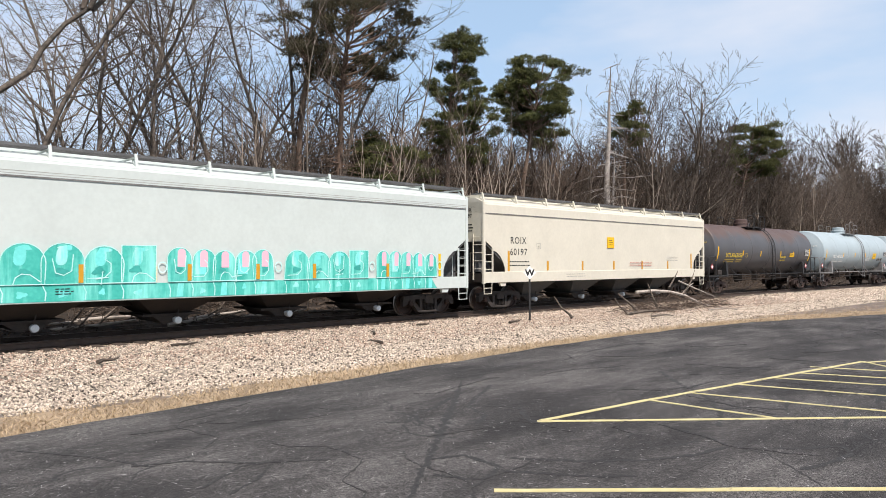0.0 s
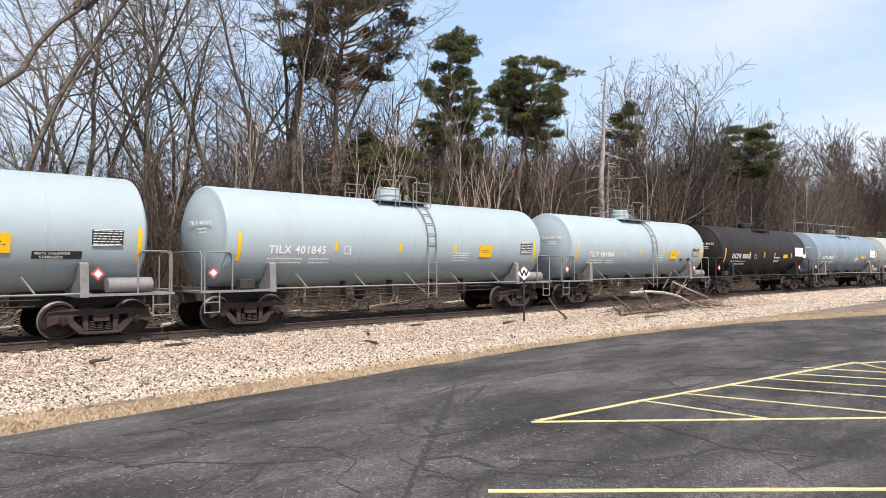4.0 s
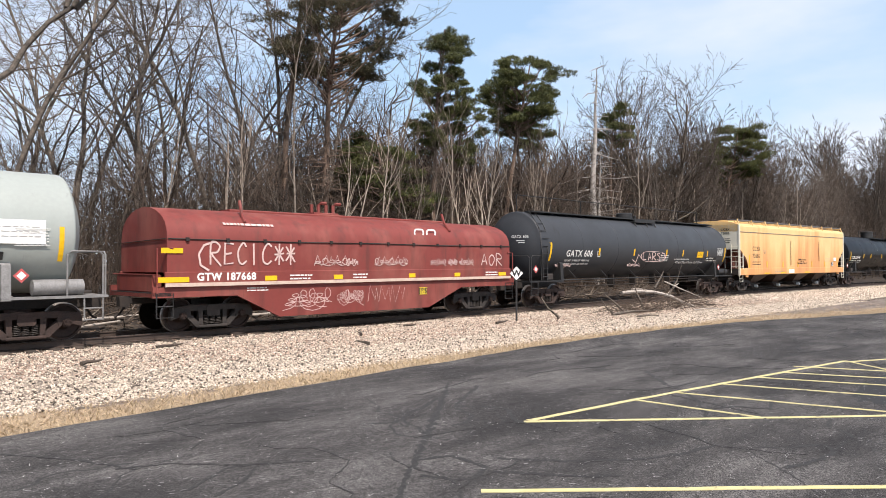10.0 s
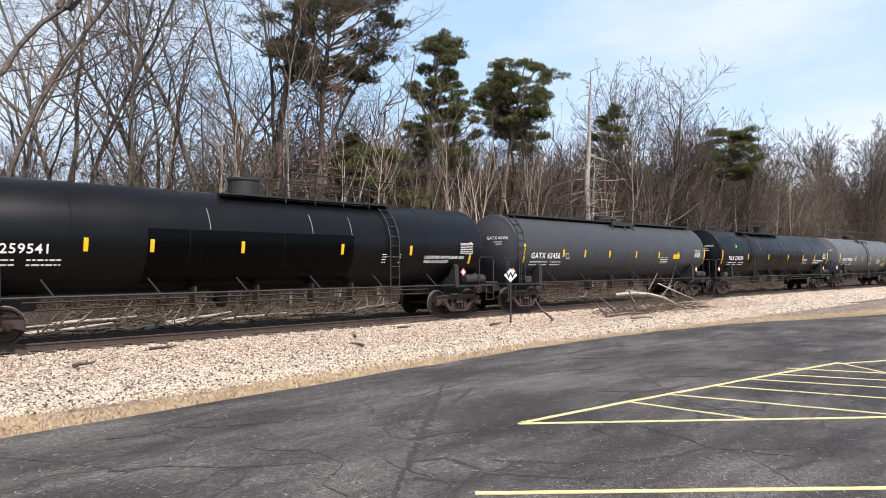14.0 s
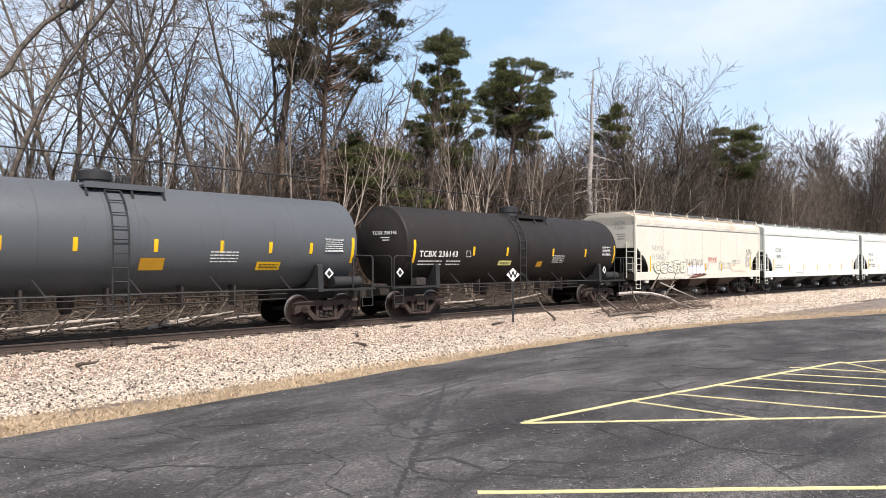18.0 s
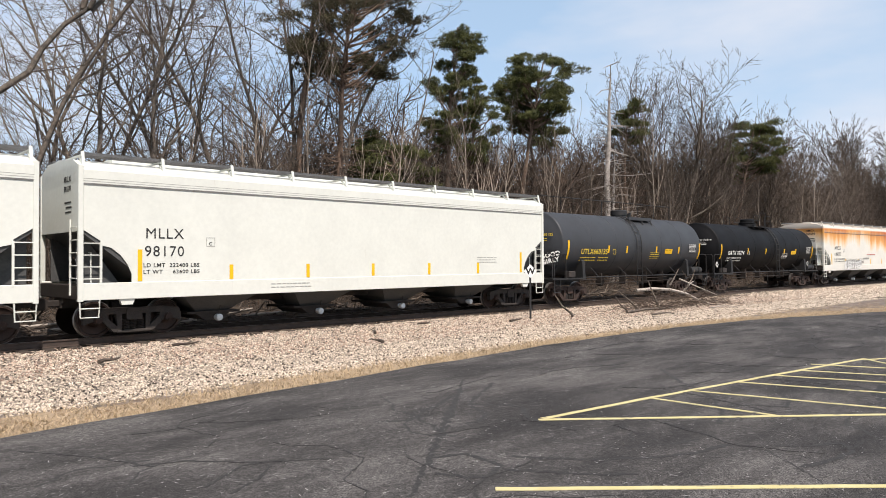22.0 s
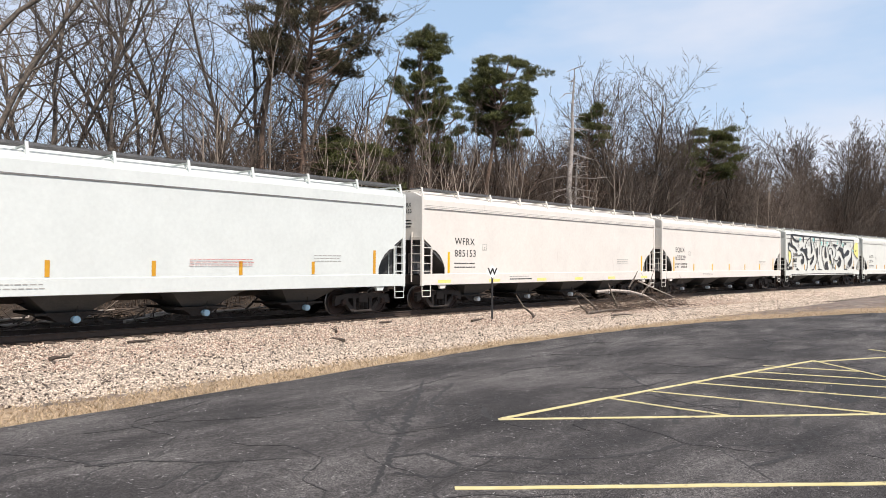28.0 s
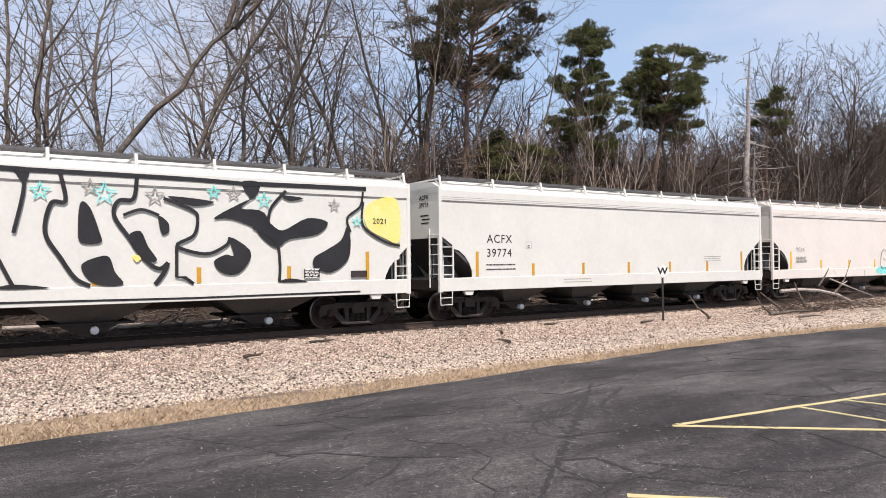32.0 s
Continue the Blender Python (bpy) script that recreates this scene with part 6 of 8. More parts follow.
            m.tube([(lx - 0.2, -ro * math.cos(a), zc + ro * math.sin(a)), (lx + 0.2, -ro * math.cos(a), zc + ro * math.sin(a))], 0.016, 5)
        for k in range(6):
            m.tube([(lx - 0.2, -ro, zc - 0.05 - k * 0.36), (lx + 0.2, -ro, zc - 0.05 - k * 0.36)], 0.016, 5)
        part("ladder", m, rail_mat, ob)
        part("ladder_brace", Mesh().tube([(lx - 0.65, -1.42, 1.13), (lx - 0.2, -ro, 0.75)], 0.018, 5), rail_mat, ob)
        part("jacket_band", Mesh().lathe([(-0.30, radius), (-0.29, radius + 0.012), (0.29, radius + 0.012), (0.30, radius)], "x", 56, (lx, 0, zc)), band or colour, ob, smooth=True)
    for sy in (-1, 1):
        part("side_rail", Mesh().tube([(-h + 2.1, sy * 1.42, 1.13), (h - 2.1, sy * 1.42, 1.13)], 0.03, 6), rail_mat, ob)
    nb = max(4, int(L / 2.9))
    for i in range(nb):
        x = -h + 3.4 + (L - 6.8) * i / (nb - 1)
        part("rail_bracket", shared(("brk", rail_mat.name), lambda: Mesh().tube([(0.10, -1.42, 1.12), (-0.13, -1.12, 1.55)], 0.022, 5).data("rail_bracket", rail_mat)), rail_mat, ob, at=pose(x, 0, 0))
    for sx in (-1, 1):
        poly = [(-1.5, 1.04), (-1.46, 1.86), (-1.36, 1.92), (-1.1, 1.45), (-0.7, 1.25), (0.7, 1.25), (1.1, 1.45), (1.36, 1.92), (1.46, 1.86), (1.5, 1.04)]
        part("saddle", Mesh().prism(poly, sx * (h - 2.25) - 0.10, sx * (h - 2.25) + 0.10, "x"), rail_mat, ob)
        part("stub_sill", Mesh().box(min(sx * h, sx * (h - 3.4)), max(sx * h, sx * (h - 3.4)), -0.36, 0.36, 0.76, 1.2, 0.03), STEEL, ob)
        part("end_walkway", Mesh().box(min(sx * h, sx * (h - 2.3)), max(sx * h, sx * (h - 2.3)), -1.5, -1.15, 1.06, 1.12).box(min(sx * h, sx * (h - 0.35)), max(sx * h, sx * (h - 0.35)), -1.15, 1.5, 1.06, 1.12), rail_mat, ob)
        part("end_handrail", Mesh().tube([(sx * (h - 0.05), 1.4, 1.12), (sx * (h - 0.05), 1.4, 2.1), (sx * (h - 0.05), 1.32, 2.2), (sx * (h - 0.05), -1.32, 2.2), (sx * (h - 0.05), -1.42, 2.1), (sx * (h - 0.05), -1.42, 1.12)], 0.022, 6), rail_mat, ob)
        part("side_handrail", Mesh().tube([(sx * (h - 0.12), -1.46, 1.1), (sx * (h - 0.12), -1.46, 2.12), (sx * (h - 0.22), -1.46, 2.2), (sx * (h - 0.85), -1.46, 2.2), (sx * (h - 0.95), -1.46, 2.12), (sx * (h - 0.95), -1.46, 1.1)], 0.022, 6), rail_mat, ob)
        m = Mesh()
        for x in (h - 0.12, h - 0.56):
            m.tube([(sx * x, -1.47, 1.1), (sx * x, -1.47, 0.5)], 0.02, 5)
        for z in (0.52, 0.8):
            m.tube([(sx * (h - 0.12), -1.47, z), (sx * (h - 0.56), -1.47, z)], 0.018, 5)
        part("stirrup_step", m, rail_mat, ob)
        if hazard:
            hx, q = sx * (h - 1.95) if sx > 0 else -h + 0.35, 0.17
            board = HAZARD if hazard is True else SIGNW
            part("hazard_placard", Mesh().prism([(hx, 1.62 - q), (hx + q, 1.62), (hx, 1.62 + q), (hx - q, 1.62)], -1.52, -1.51), board, ob, "diamond hazard placard")
            part("placard_border", Mesh().prism([(hx, 1.62 - q * 0.6), (hx + q * 0.6, 1.62), (hx, 1.62 + q * 0.6), (hx - q * 0.6, 1.62)], -1.526, -1.521), WHITEL if hazard is True else BLACKL, ob)
        coupler(ob, sx * (h + 0.05), sx)
        truck(ob, sx * (h - 1.72), truck_mat or RUSTY)
    part("air_reservoir", Mesh().lathe([(-0.58, 0.02), (-0.56, 0.19), (0.56, 0.19), (0.58, 0.02)], "x", 16, (h - 1.1, -1.25, 1.33)), cap_mat or rail_mat, ob, smooth=True)
    part("brake_valve", Mesh().box(-h + 1.2, -h + 1.65, -1.45, -1.2, 1.14, 1.42, 0.03), GREYCAST, ob)
    part("brake_pipe", Mesh().tube([(-h + 3, -0.7, 0.98), (h - 3, -0.7, 0.98)], 0.025, 5), STEEL, ob)
    part("brake_rod", Mesh().tube([(-h + 3.2, -0.95, 0.80), (h - 3.2, -0.95, 0.84)], 0.022, 5), STEEL, ob)
    for x in (-2.6, -0.6, 1.4, 3.0):
        if abs(x) < h - 3:
            part("pipe_hanger", Mesh().box(x - 0.03, x + 0.03, -0.98, -0.66, 0.72, 1.3), STEEL, ob)
    part("outlet_valve", Mesh().lathe([(0.62, 0.12), (0.8, 0.2), (1.2, 0.22)], "z", 12, (-1.3, 0, 0)), STEEL, ob)

    def on_shell(z):
        dz = z - zc
        return -math.sqrt(max(0.01, radius ** 2 - dz ** 2)) - 0.006, -math.degrees(math.asin(max(-1, min(1, dz / radius))))

    def stripe(x, z0, z1, w=0.06, mat=YELLOW, name="reflector", n=5):
        vs, fs = [], []
        for k in range(n + 1):
            z = z0 + (z1 - z0) * k / n
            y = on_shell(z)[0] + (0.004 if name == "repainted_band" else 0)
            vs += [(x - w, y, z), (x + w, y, z), (x - w, y + 0.02, z), (x + w, y + 0.02, z)]
        for k in range(n):
            a = 4 * k
            fs += [(a, a + 1, a + 5, a + 4), (a, a + 4, a + 6, a + 2), (a + 1, a + 3, a + 7, a + 5)]
        return part(name, Mesh().add(vs, fs), mat, ob)
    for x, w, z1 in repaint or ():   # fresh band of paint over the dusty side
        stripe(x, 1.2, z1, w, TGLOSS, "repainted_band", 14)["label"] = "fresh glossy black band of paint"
    for x in scratches:   # chalky grazes along the plate joints
        stripe(x, 2.88, 3.5, 0.006, GREYL, "graze", 8)
    if gas:
        for z, body in ((2.13, "LIQUEFIED PETROLEUM GAS"), (1.97, "NON-ODORIZED")):
            y, tilt = on_shell(z + 0.05)
            side_text(ob, body, th - 3.6, z, 0.15, WHITEL, y - 0.012, 0.003, tilt)
    spots = stripe_at or [-th + 0.80 + (2 * th - 1.6) * f for f in (0, 0.25, 0.45, 0.65, 0.79, 1)]
    for i, sx in enumerate(spots):
        end = i in (0, len(spots) - 1)
        stripe(sx, 1.95 if end else 2.24, 2.78 if end else 2.58, 0.055)
    if letters:
        y, tilt = on_shell(2.18)[0], on_shell(2.31)[1]
        side_text(ob, letters, -th + text_x, 2.18, text, ink, y - 0.004, 0.005, tilt)
        if not gas:
            boxed_mark(ob, -th + text_x + 0.72 * text * len(letters), 2.18, on_shell(2.38)[0] - 0.004, ink, 0.24)
        for k, body in enumerate(weights or ()):
            y, tilt = on_shell(1.93 - 0.14 * k)
            side_text(ob, body, -th + text_x, 1.96 - 0.155 * k, 0.125, ink, y - 0.012, 0.002, tilt)
        for k, z in enumerate(() if weights else (2.02, 1.90)):
            y, tilt = on_shell(z)
            bars(ob, -th + text_x, -th + text_x + 1.2, [z], 0.055, y, ink, 3 + k, tilt)
            bars(ob, -th + text_x + 1.45, -th + text_x + 2.2, [z], 0.055, y, ink, 7 + k, tilt)
        for k, z in enumerate((2.26, 2.17, 2.08, 1.99)):
            y, tilt = on_shell(z)
            bars(ob, th - print_at, th - print_at + 0.9, [z], 0.04, y, ink, 13 + k, tilt)
        if plates:
            y, tilt = on_shell(2.34)
            patch(ob, th - 4.2, th - 3.5, 2.34 - plate_h / 2, 2.34 + plate_h / 2, y - 0.004, YELLOW, "placard", "yellow warning placard", tilt)
            bars(ob, th - 4.1, th - 3.6, [2.38, 2.31], 0.025, y - 0.012, BLACKL, 4, tilt)
        y, tilt = on_shell(2.52)
        data_panel(ob, th - 1.75, th - 1.0, 2.32, 2.72, y - 0.006, panel is not None, WHITEL, tilt)
        for a, b, z0, z1, mat, print_mat in boards:   # pasted boards, measured from the far head
            y, tilt = on_shell((z0 + z1) / 2)
            patch(ob, th - a, th - b, z0, z1, y - 0.006, mat, "placard", "plain pasted board", tilt)
            if print_mat:
                bars(ob, th - a + 0.08, th - b - 0.06, [z0 + (z1 - z0) * f for f in (0.3, 0.5, 0.7)], 0.03, y - 0.014, print_mat, int(a * 9), tilt)
        if name_plate:
            y, tilt = on_shell(2.08)
            patch(ob, th - 3.05, th - 1.95, 1.98, 2.18, y - 0.004, BLACKL, "name_plate", "black plate with white lettering", tilt)
            side_text(ob, "VINYL CHLORIDE", th - 3.0, 2.09, 0.09, WHITEL, y - 0.014, 0.001, tilt)
            side_text(ob, "STABILIZED", th - 2.9, 2.0, 0.09, WHITEL, y - 0.014, 0.001, tilt)
        part("lettering", text_mesh(letters, 0.17, ink, 0.002, "CENTER"), ink, ob, at=pose(-th + 0.045, -0.62, 2.98, 90, 0, -78))
        part("small_print", Mesh().box(0, 0.02, -0.2, 0.2, 2.85, 2.88).box(0, 0.02, -0.2, 0.1, 2.76, 2.79), ink, ob, at=pose(-th + 0.06, -0.62, 0, 0, 0, 12))
    return ob


def coil_car(L, label=""):
    """A coil car: deep-bellied frame under a rounded removable hood."""
    ob = car_root("coil_car", label, "coil car")
    L = L - 1.5
    h = L / 2
    half = [(-1.56, 1.66), (-1.57, 2.55), (-1.52, 2.80), (-1.40, 3.02), (-1.18, 3.20), (-0.85, 3.35), (-0.45, 3.45), (0, 3.49)]
    sec = half + [(-y, z) for y, z in reversed(half[:-1])]
    part("hood", Mesh().prism(sec, -h + 0.35, h - 0.35, "x"), RED, ob, "red rounded coil hood with rust streaks", smooth=True)
    part("hood_cable", Mesh().tube([(-h + 0.36, -1.59, 2.56), (-3, -1.59, 2.53), (0, -1.59, 2.55), (3, -1.59, 2.53), (h - 0.36, -1.59, 2.56)], 0.016, 5).tube([(-h + 0.33, -1.5, 2.56), (-h + 0.33, 1.5, 2.5)], 0.014, 5), STEEL, ob, "dark steel cable along the hood")
    for i in range(12):
        x = -h + 0.9 + (L - 1.8) * i / 11
        part("cable_clip", shared("cable_clip", lambda: Mesh().box(-0.05, 0.05, -1.62, -1.56, 2.5, 2.6, 0.01).data("cable_clip", STEEL)), STEEL, ob, at=pose(x, 0, 0))
    part("hood_ridge", Mesh().box(-4.6, 4.6, -0.3, 0.3, 3.42, 3.54, 0.03), RED, ob)
    m = Mesh().box(-1.5, -0.5, -0.25, 0.25, 3.45, 3.6, 0.03)
    for x in (-1.3, -0.7):
        m.tube([(x, -0.2, 3.55), (x, -0.2, 3.85), (x + 0.1, -0.2, 3.92), (x + 0.3, -0.2, 3.92)], 0.06, 6)
        m.tube([(x, 0.2, 3.55), (x, 0.2, 3.9)], 0.06, 6)
    part("lifting_bracket", m, RED, ob)
    for x in (-4.6, 3.9):
        part("guide_post", Mesh().tube([(x - 0.1, -1.38, 3.08), (x, -1.0, 3.4), (x + 0.05, -0.8, 3.75)], 0.05, 6), RED, ob)
    belly = [(-h, 0.98), (-5.0, 0.98), (-3.6, 0.30), (2.6, 0.30), (4.3, 0.98), (h, 0.98), (h, 1.28), (-h, 1.28)]
    m = Mesh()
    for sy in (-1, 1):
        m.prism(belly, sy * 1.5, sy * 1.40)
    m.box(-h, h, -1.4, 1.4, 1.0, 1.1)
    part("side_frame", m, RED, ob, "deep red side frame with chalky scrawls")
    part("side_sill", Mesh().box(-h + 0.3, h - 0.3, -1.58, -1.48, 1.27, 1.67, 0.015).box(-h + 0.3, h - 0.3, 1.48, 1.58, 1.27, 1.67, 0.015), RED, ob)
    for sx in (-1, 1):
        part("end_platform", Mesh().box(min(sx * h, sx * (h - 0.5)), max(sx * h, sx * (h - 0.5)), -1.5, 1.5, 1.02, 1.12), BLACKP, ob)
        part("end_bulkhead", Mesh().box(min(sx * (h - 0.1), sx * (h - 0.35)), max(sx * (h - 0.1), sx * (h - 0.35)), -1.2, 1.2, 1.12, 1.6, 0.03), RED, ob)
        m = Mesh().tube([(sx * (h - 0.1), -1.52, 1.1), (sx * (h - 0.1), -1.52, 2.3), (sx * (h - 0.5), -1.6, 2.3)], 0.022, 5)
        m.tube([(sx * (h - 0.1), -1.5, 1.6), (sx * (h - 0.1), 1.5, 1.6)], 0.018, 5)
        part("end_handrail", m, RED, ob)
        m = Mesh().tube([(sx * (h - 0.1), -1.5, 1.1), (sx * (h - 0.1), -1.5, 0.45), (sx * (h - 0.55), -1.5, 0.45), (sx * (h - 0.55), -1.5, 1.1)], 0.02, 5)
        m.tube([(sx * (h - 0.1), -1.5, 0.75), (sx * (h - 0.55), -1.5, 0.75)], 0.018, 5)
        part("stirrup_step", m, BLACKP, ob)
        coupler(ob, sx * (h + 0.05), sx)
        truck(ob, sx * (h - 1.9), GREYCAST)
    for x, w, z in ((-6.95, 0.6, 2.24), (-6.9, 0.85, 1.46), (-3.95, 0.4, 1.46), (-1.5, 0.35, 1.46), (1.7, 0.3, 1.46), (4.0, 0.3, 1.46), (6.6, 0.45, 1.46)):
        patch(ob, x - w / 2, x + w / 2, z - 0.07, z + 0.07, -1.585, YELLOW, "reflector")
    return ob


# ---- beside the track ----
def whistle_post():
    p = on_track(21.05, -3.05)
    ob = thing("whistle_post", "black steel post with a white diamond whistle sign", "sign post", at=pose(p.x, p.y, -0.32, 0, 0, -38))
    part("post", Mesh().box(-0.035, 0.035, -0.02, 0.02, -0.2, 1.66, 0.008), BLACKP, ob)
    q = 0.255
    part("sign", Mesh().prism([(0, 1.82 - q), (q, 1.82), (0, 1.82 + q), (-q, 1.82)], -0.032, -0.022), SIGNW, ob, "white diamond sign")
    part("letter", text_mesh("W", 0.33, BLACKL, 0.012, "CENTER"), BLACKL, ob, "black letter", at=pose(0, -0.036, 1.71, 90, 0, 0))


whistle_post()


def brush_pile():
    """Fallen tree limbs heaped beside the track."""
    p = on_track(31.3, -3.6)
    ob = thing("brush_pile", "heap of fallen pale tree limbs and brown twigs", "branches", at=pose(p.x, p.y, -0.30, 0, 0, -4))
    limb = Mesh()
    limb.tube([(-2.1, 0.9, 0.80), (-1.2, 0.6, 0.86), (-0.3, 0.3, 0.80), (0.5, 0.0, 0.62), (1.1, -0.3, 0.30), (1.8, -0.5, 0.08)], 0.085, 6, 0.06)
    part("limb", limb, FALLEN, ob, "thick pale broken limb")
    for pts, r in [([(-0.3, 0.3, 0.98), (0.7, 0.6, 1.45), (1.3, 0.8, 1.75)], 0.05), ([(0.4, 0.0, 0.65), (1.0, -0.1, 1.3), (1.3, -0.2, 2.1)], 0.045), ([(0.2, 0.1, 1.3), (1.0, -0.4, 0.9), (1.9, -0.9, 0.5)], 0.04),
                   ([(0.9, 0.3, 0.7), (1.7, 0.4, 1.05), (2.2, 0.5, 1.15)], 0.04), ([(-2.6, -0.6, 0.1), (-2.9, -0.5, 0.7), (-3.1, -0.4, 1.25)], 0.06), ([(-3.9, -0.4, 0.1), (-4.3, -0.2, 0.5), (-4.7, 0.0, 0.85)], 0.06),
                   ([(-4.9, -0.6, 0.05), (-5.3, -0.5, 0.35), (-5.5, -0.4, 0.7)], 0.05), ([(-5.4, -0.9, 0.05), (-4.2, -1.0, 0.14), (-2.8, -0.9, 0.10), (-1.9, -1.0, 0.12)], 0.07), ([(-7.8, 0.0, 0.05), (-8.3, 0.1, 0.4), (-8.5, 0.3, 0.85)], 0.05),
                   ([(-0.5, -1.8, 0.06), (0.5, -1.9, 0.10), (1.3, -2.2, 0.05)], 0.035), ([(-5.6, -2.2, 0.05), (-5.0, -2.4, 0.10), (-4.5, -2.5, 0.05)], 0.05)]:
        m = Mesh()
        m.tube(pts, r * 1.0, 6, r * 0.35)
        part("branch", m, BARK if r > 0.041 else FALLEN, ob)
    r = random.Random(3)
    segs = []
    for k in range(600):
        a = Vector((r.gauss(1.2, 1.6), r.gauss(-0.2, 0.7), abs(r.gauss(0.1, 0.32)))) if k % 5 < 3 else Vector((r.gauss(-3.2, 1.3), r.gauss(-0.5, 0.5), abs(r.gauss(0.05, 0.2))))
        d = Vector((r.gauss(0.3, 0.8), r.gauss(0, 0.6), r.gauss(0.05, 0.3))).normalized()
        b = a + d * r.uniform(0.3, 0.8)
        segs += [(a, b, 0.012, 0.007), (b, b + (d + Vector((r.gauss(0, 0.5), r.gauss(0, 0.5), r.gauss(0, 0.4)))) * 0.3, 0.007, 0.004)]
    part("brushwood", segment_mesh("brushwood", segs, 3, BRUSH), BRUSH, ob)


brush_pile()


def debris(s, off, ln, seed, turn, label="dark broken branch lying on the ballast", mat=None):
    p = on_track(s, off)
    r = random.Random(seed)
    ob = thing("fallen_branch", label, "branch", at=pose(p.x, p.y, -0.27, 0, 0, turn))
    m = Mesh()
    m.tube([(-ln / 2, 0, 0.05), (-ln / 5, r.uniform(-0.05, 0.05), 0.07), (ln / 5, r.uniform(-0.05, 0.05), 0.06), (ln / 2, r.uniform(-0.1, 0.1), 0.09)], 0.05, 6, 0.018)
    part("stem", m, mat or TIE, ob)
    m = Mesh().tube([(0, 0, 0.05), (ln * 0.25, 0.12, 0.10), (ln * 0.42, 0.2, 0.06)], 0.022, 5, 0.008)
    part("fork", m, mat or TIE, ob)


for s, off, ln, turn in [(8.1, -2.15, 0.7, 0), (19.6, -3.6, 0.9, 10), (10.4, -1.45, 0.3, 60), (13.5, -3.2, 0.6, 50), (22.6, -3.9, 0.5, 20), (16.4, -2.2, 0.5, -20), (5.6, -3.9, 0.5, 15), (12.0, -5.2, 0.5, 80)]:
    debris(s, off, ln, int(s * 10), turn)
for s, off, ln, turn in [(17.5, 4.0, 2.8, -20), (21.0, 4.8, 3.4, 8), (12.5, 4.6, 3.0, 14), (9.0, 5.0, 2.6, -8), (26.0, 4.6, 3.2, -14), (32.0, 5.0, 3.6, 10), (36.0, 4.2, 3.0, -25), (44.0, 4.8, 4.0, 5), (5.5, 4.4, 4.2, 6), (7.5, 3.9, 3.2, -9), (3.0, 4.8, 4.0, 3), (11.0, 3.8, 2.2, 24), (14.5, 4.2, 2.6, -12)]:
    p = on_track(s, off)
    z = float(ground_z(np.array(p.x), np.array(p.y)))
    r = random.Random(int(s * 7))
    ob = thing("fallen_log", "weathered grey fallen log among dead leaves", "log", "fallen logs on the bank", at=pose(p.x, p.y, z + 0.08, r.uniform(-4, 4), r.uniform(-5, 5), turn))
    part("trunk", Mesh().tube([(-ln / 2, 0, 0), (-ln / 6, r.uniform(-.1, .1), 0.03), (ln / 6, r.uniform(-.1, .1), 0.02), (ln / 2, 0, 0.05)], 0.07, 8, 0.03), FALLEN if r.random() < 0.35 or s < 15 else BARK, ob)
    for k in range(3):
        x = ln * r.uniform(-0.35, 0.45)
        part("branch", Mesh().tube([(x, 0, 0.05), (x + r.uniform(0.2, 0.5), r.uniform(-0.4, 0.4), r.uniform(0.25, 0.6)), (x + r.uniform(0.4, 0.9), r.uniform(-0.6, 0.6), r.uniform(0.3, 0.9))], 0.035, 5, 0.012), BARK, ob)


def far_house(x, y, w, d, hgt, wall, roof, label, turn=0):
    ob = thing("house", label, "house", at=pose(x, y, float(ground_z(np.array(x), np.array(y))) - 0.1, 0, 0, turn))
    part("wall", Mesh().prism([(-w / 2, 0), (w / 2, 0), (w / 2, hgt), (0, hgt + w * 0.3), (-w / 2, hgt)], -d / 2, d / 2), wall, ob)
    m = Mesh()
    for sx in (-1, 1):
        m.prism([(sx * (w / 2 + 0.3), hgt - 0.18), (0, hgt + w * 0.3 + 0.02), (0, hgt + w * 0.3 + 0.16), (sx * (w / 2 + 0.3), hgt - 0.02)], -d / 2 - 0.3, d / 2 + 0.3)
    part("roof", m, roof, ob)
    part("door", Mesh().box(-0.5, 0.5, -d / 2 - 0.04, -d / 2 + 0.02, 0.05, 2.0), GREYCAST, ob)
    for xx in (-w * 0.3, w * 0.3):
        win = part("window", Mesh().box(xx - 0.5, xx + 0.5, -d / 2 - 0.05, -d / 2 + 0.02, 1.0, 2.1), SIGNW, ob)
        part("pane", Mesh().box(xx - 0.42, xx + 0.42, -d / 2 - 0.06, -d / 2 - 0.045, 1.08, 2.02), BLACKP, win)


SIDING = material("grey_siding", (0.16, 0.155, 0.15, 1), (0.24, 0.23, 0.22, 1), 0.8, 0, 2, 20, 0.2)
SHINGLE = material("dark_shingle", (0.05, 0.048, 0.046, 1), (0.10, 0.095, 0.09, 1), 0.9, 0, 3, 30, 0.5)
PALE = material("pale_siding", (0.5, 0.5, 0.48, 1), (0.62, 0.61, 0.58, 1), 0.8, 0, 2, 20, 0.2)
far_house(118, 24.5, 4.5, 5, 2.3, SIDING, SHINGLE, "small grey shed with a dark roof", 70)
far_house(134, 25.5, 6, 8, 2.4, PALE, SHINGLE, "pale single-storey house among the trees", 75)


# ---- the train ----
RED = paint("faded_red_paint", (124, 54, 47), (80, 44, 38), 0.5, 0.65)
speckled(RED, 0.8, (0.48, 0.72), lin((152, 92, 80)), 0.55, (1, 1, 0.6))
speckled(RED, 7, (0.60, 0.74), lin((92, 56, 46)), 0.6, (1, 1, 0.3))
CHALKW = material("dirty_white_stripe", lin((206, 186, 170)), lin((180, 150, 136)), 0.7, 0, 3, 14, 0.02)
PW = paint("white_paint", (218, 220, 211), (160, 148, 130), 0.68)
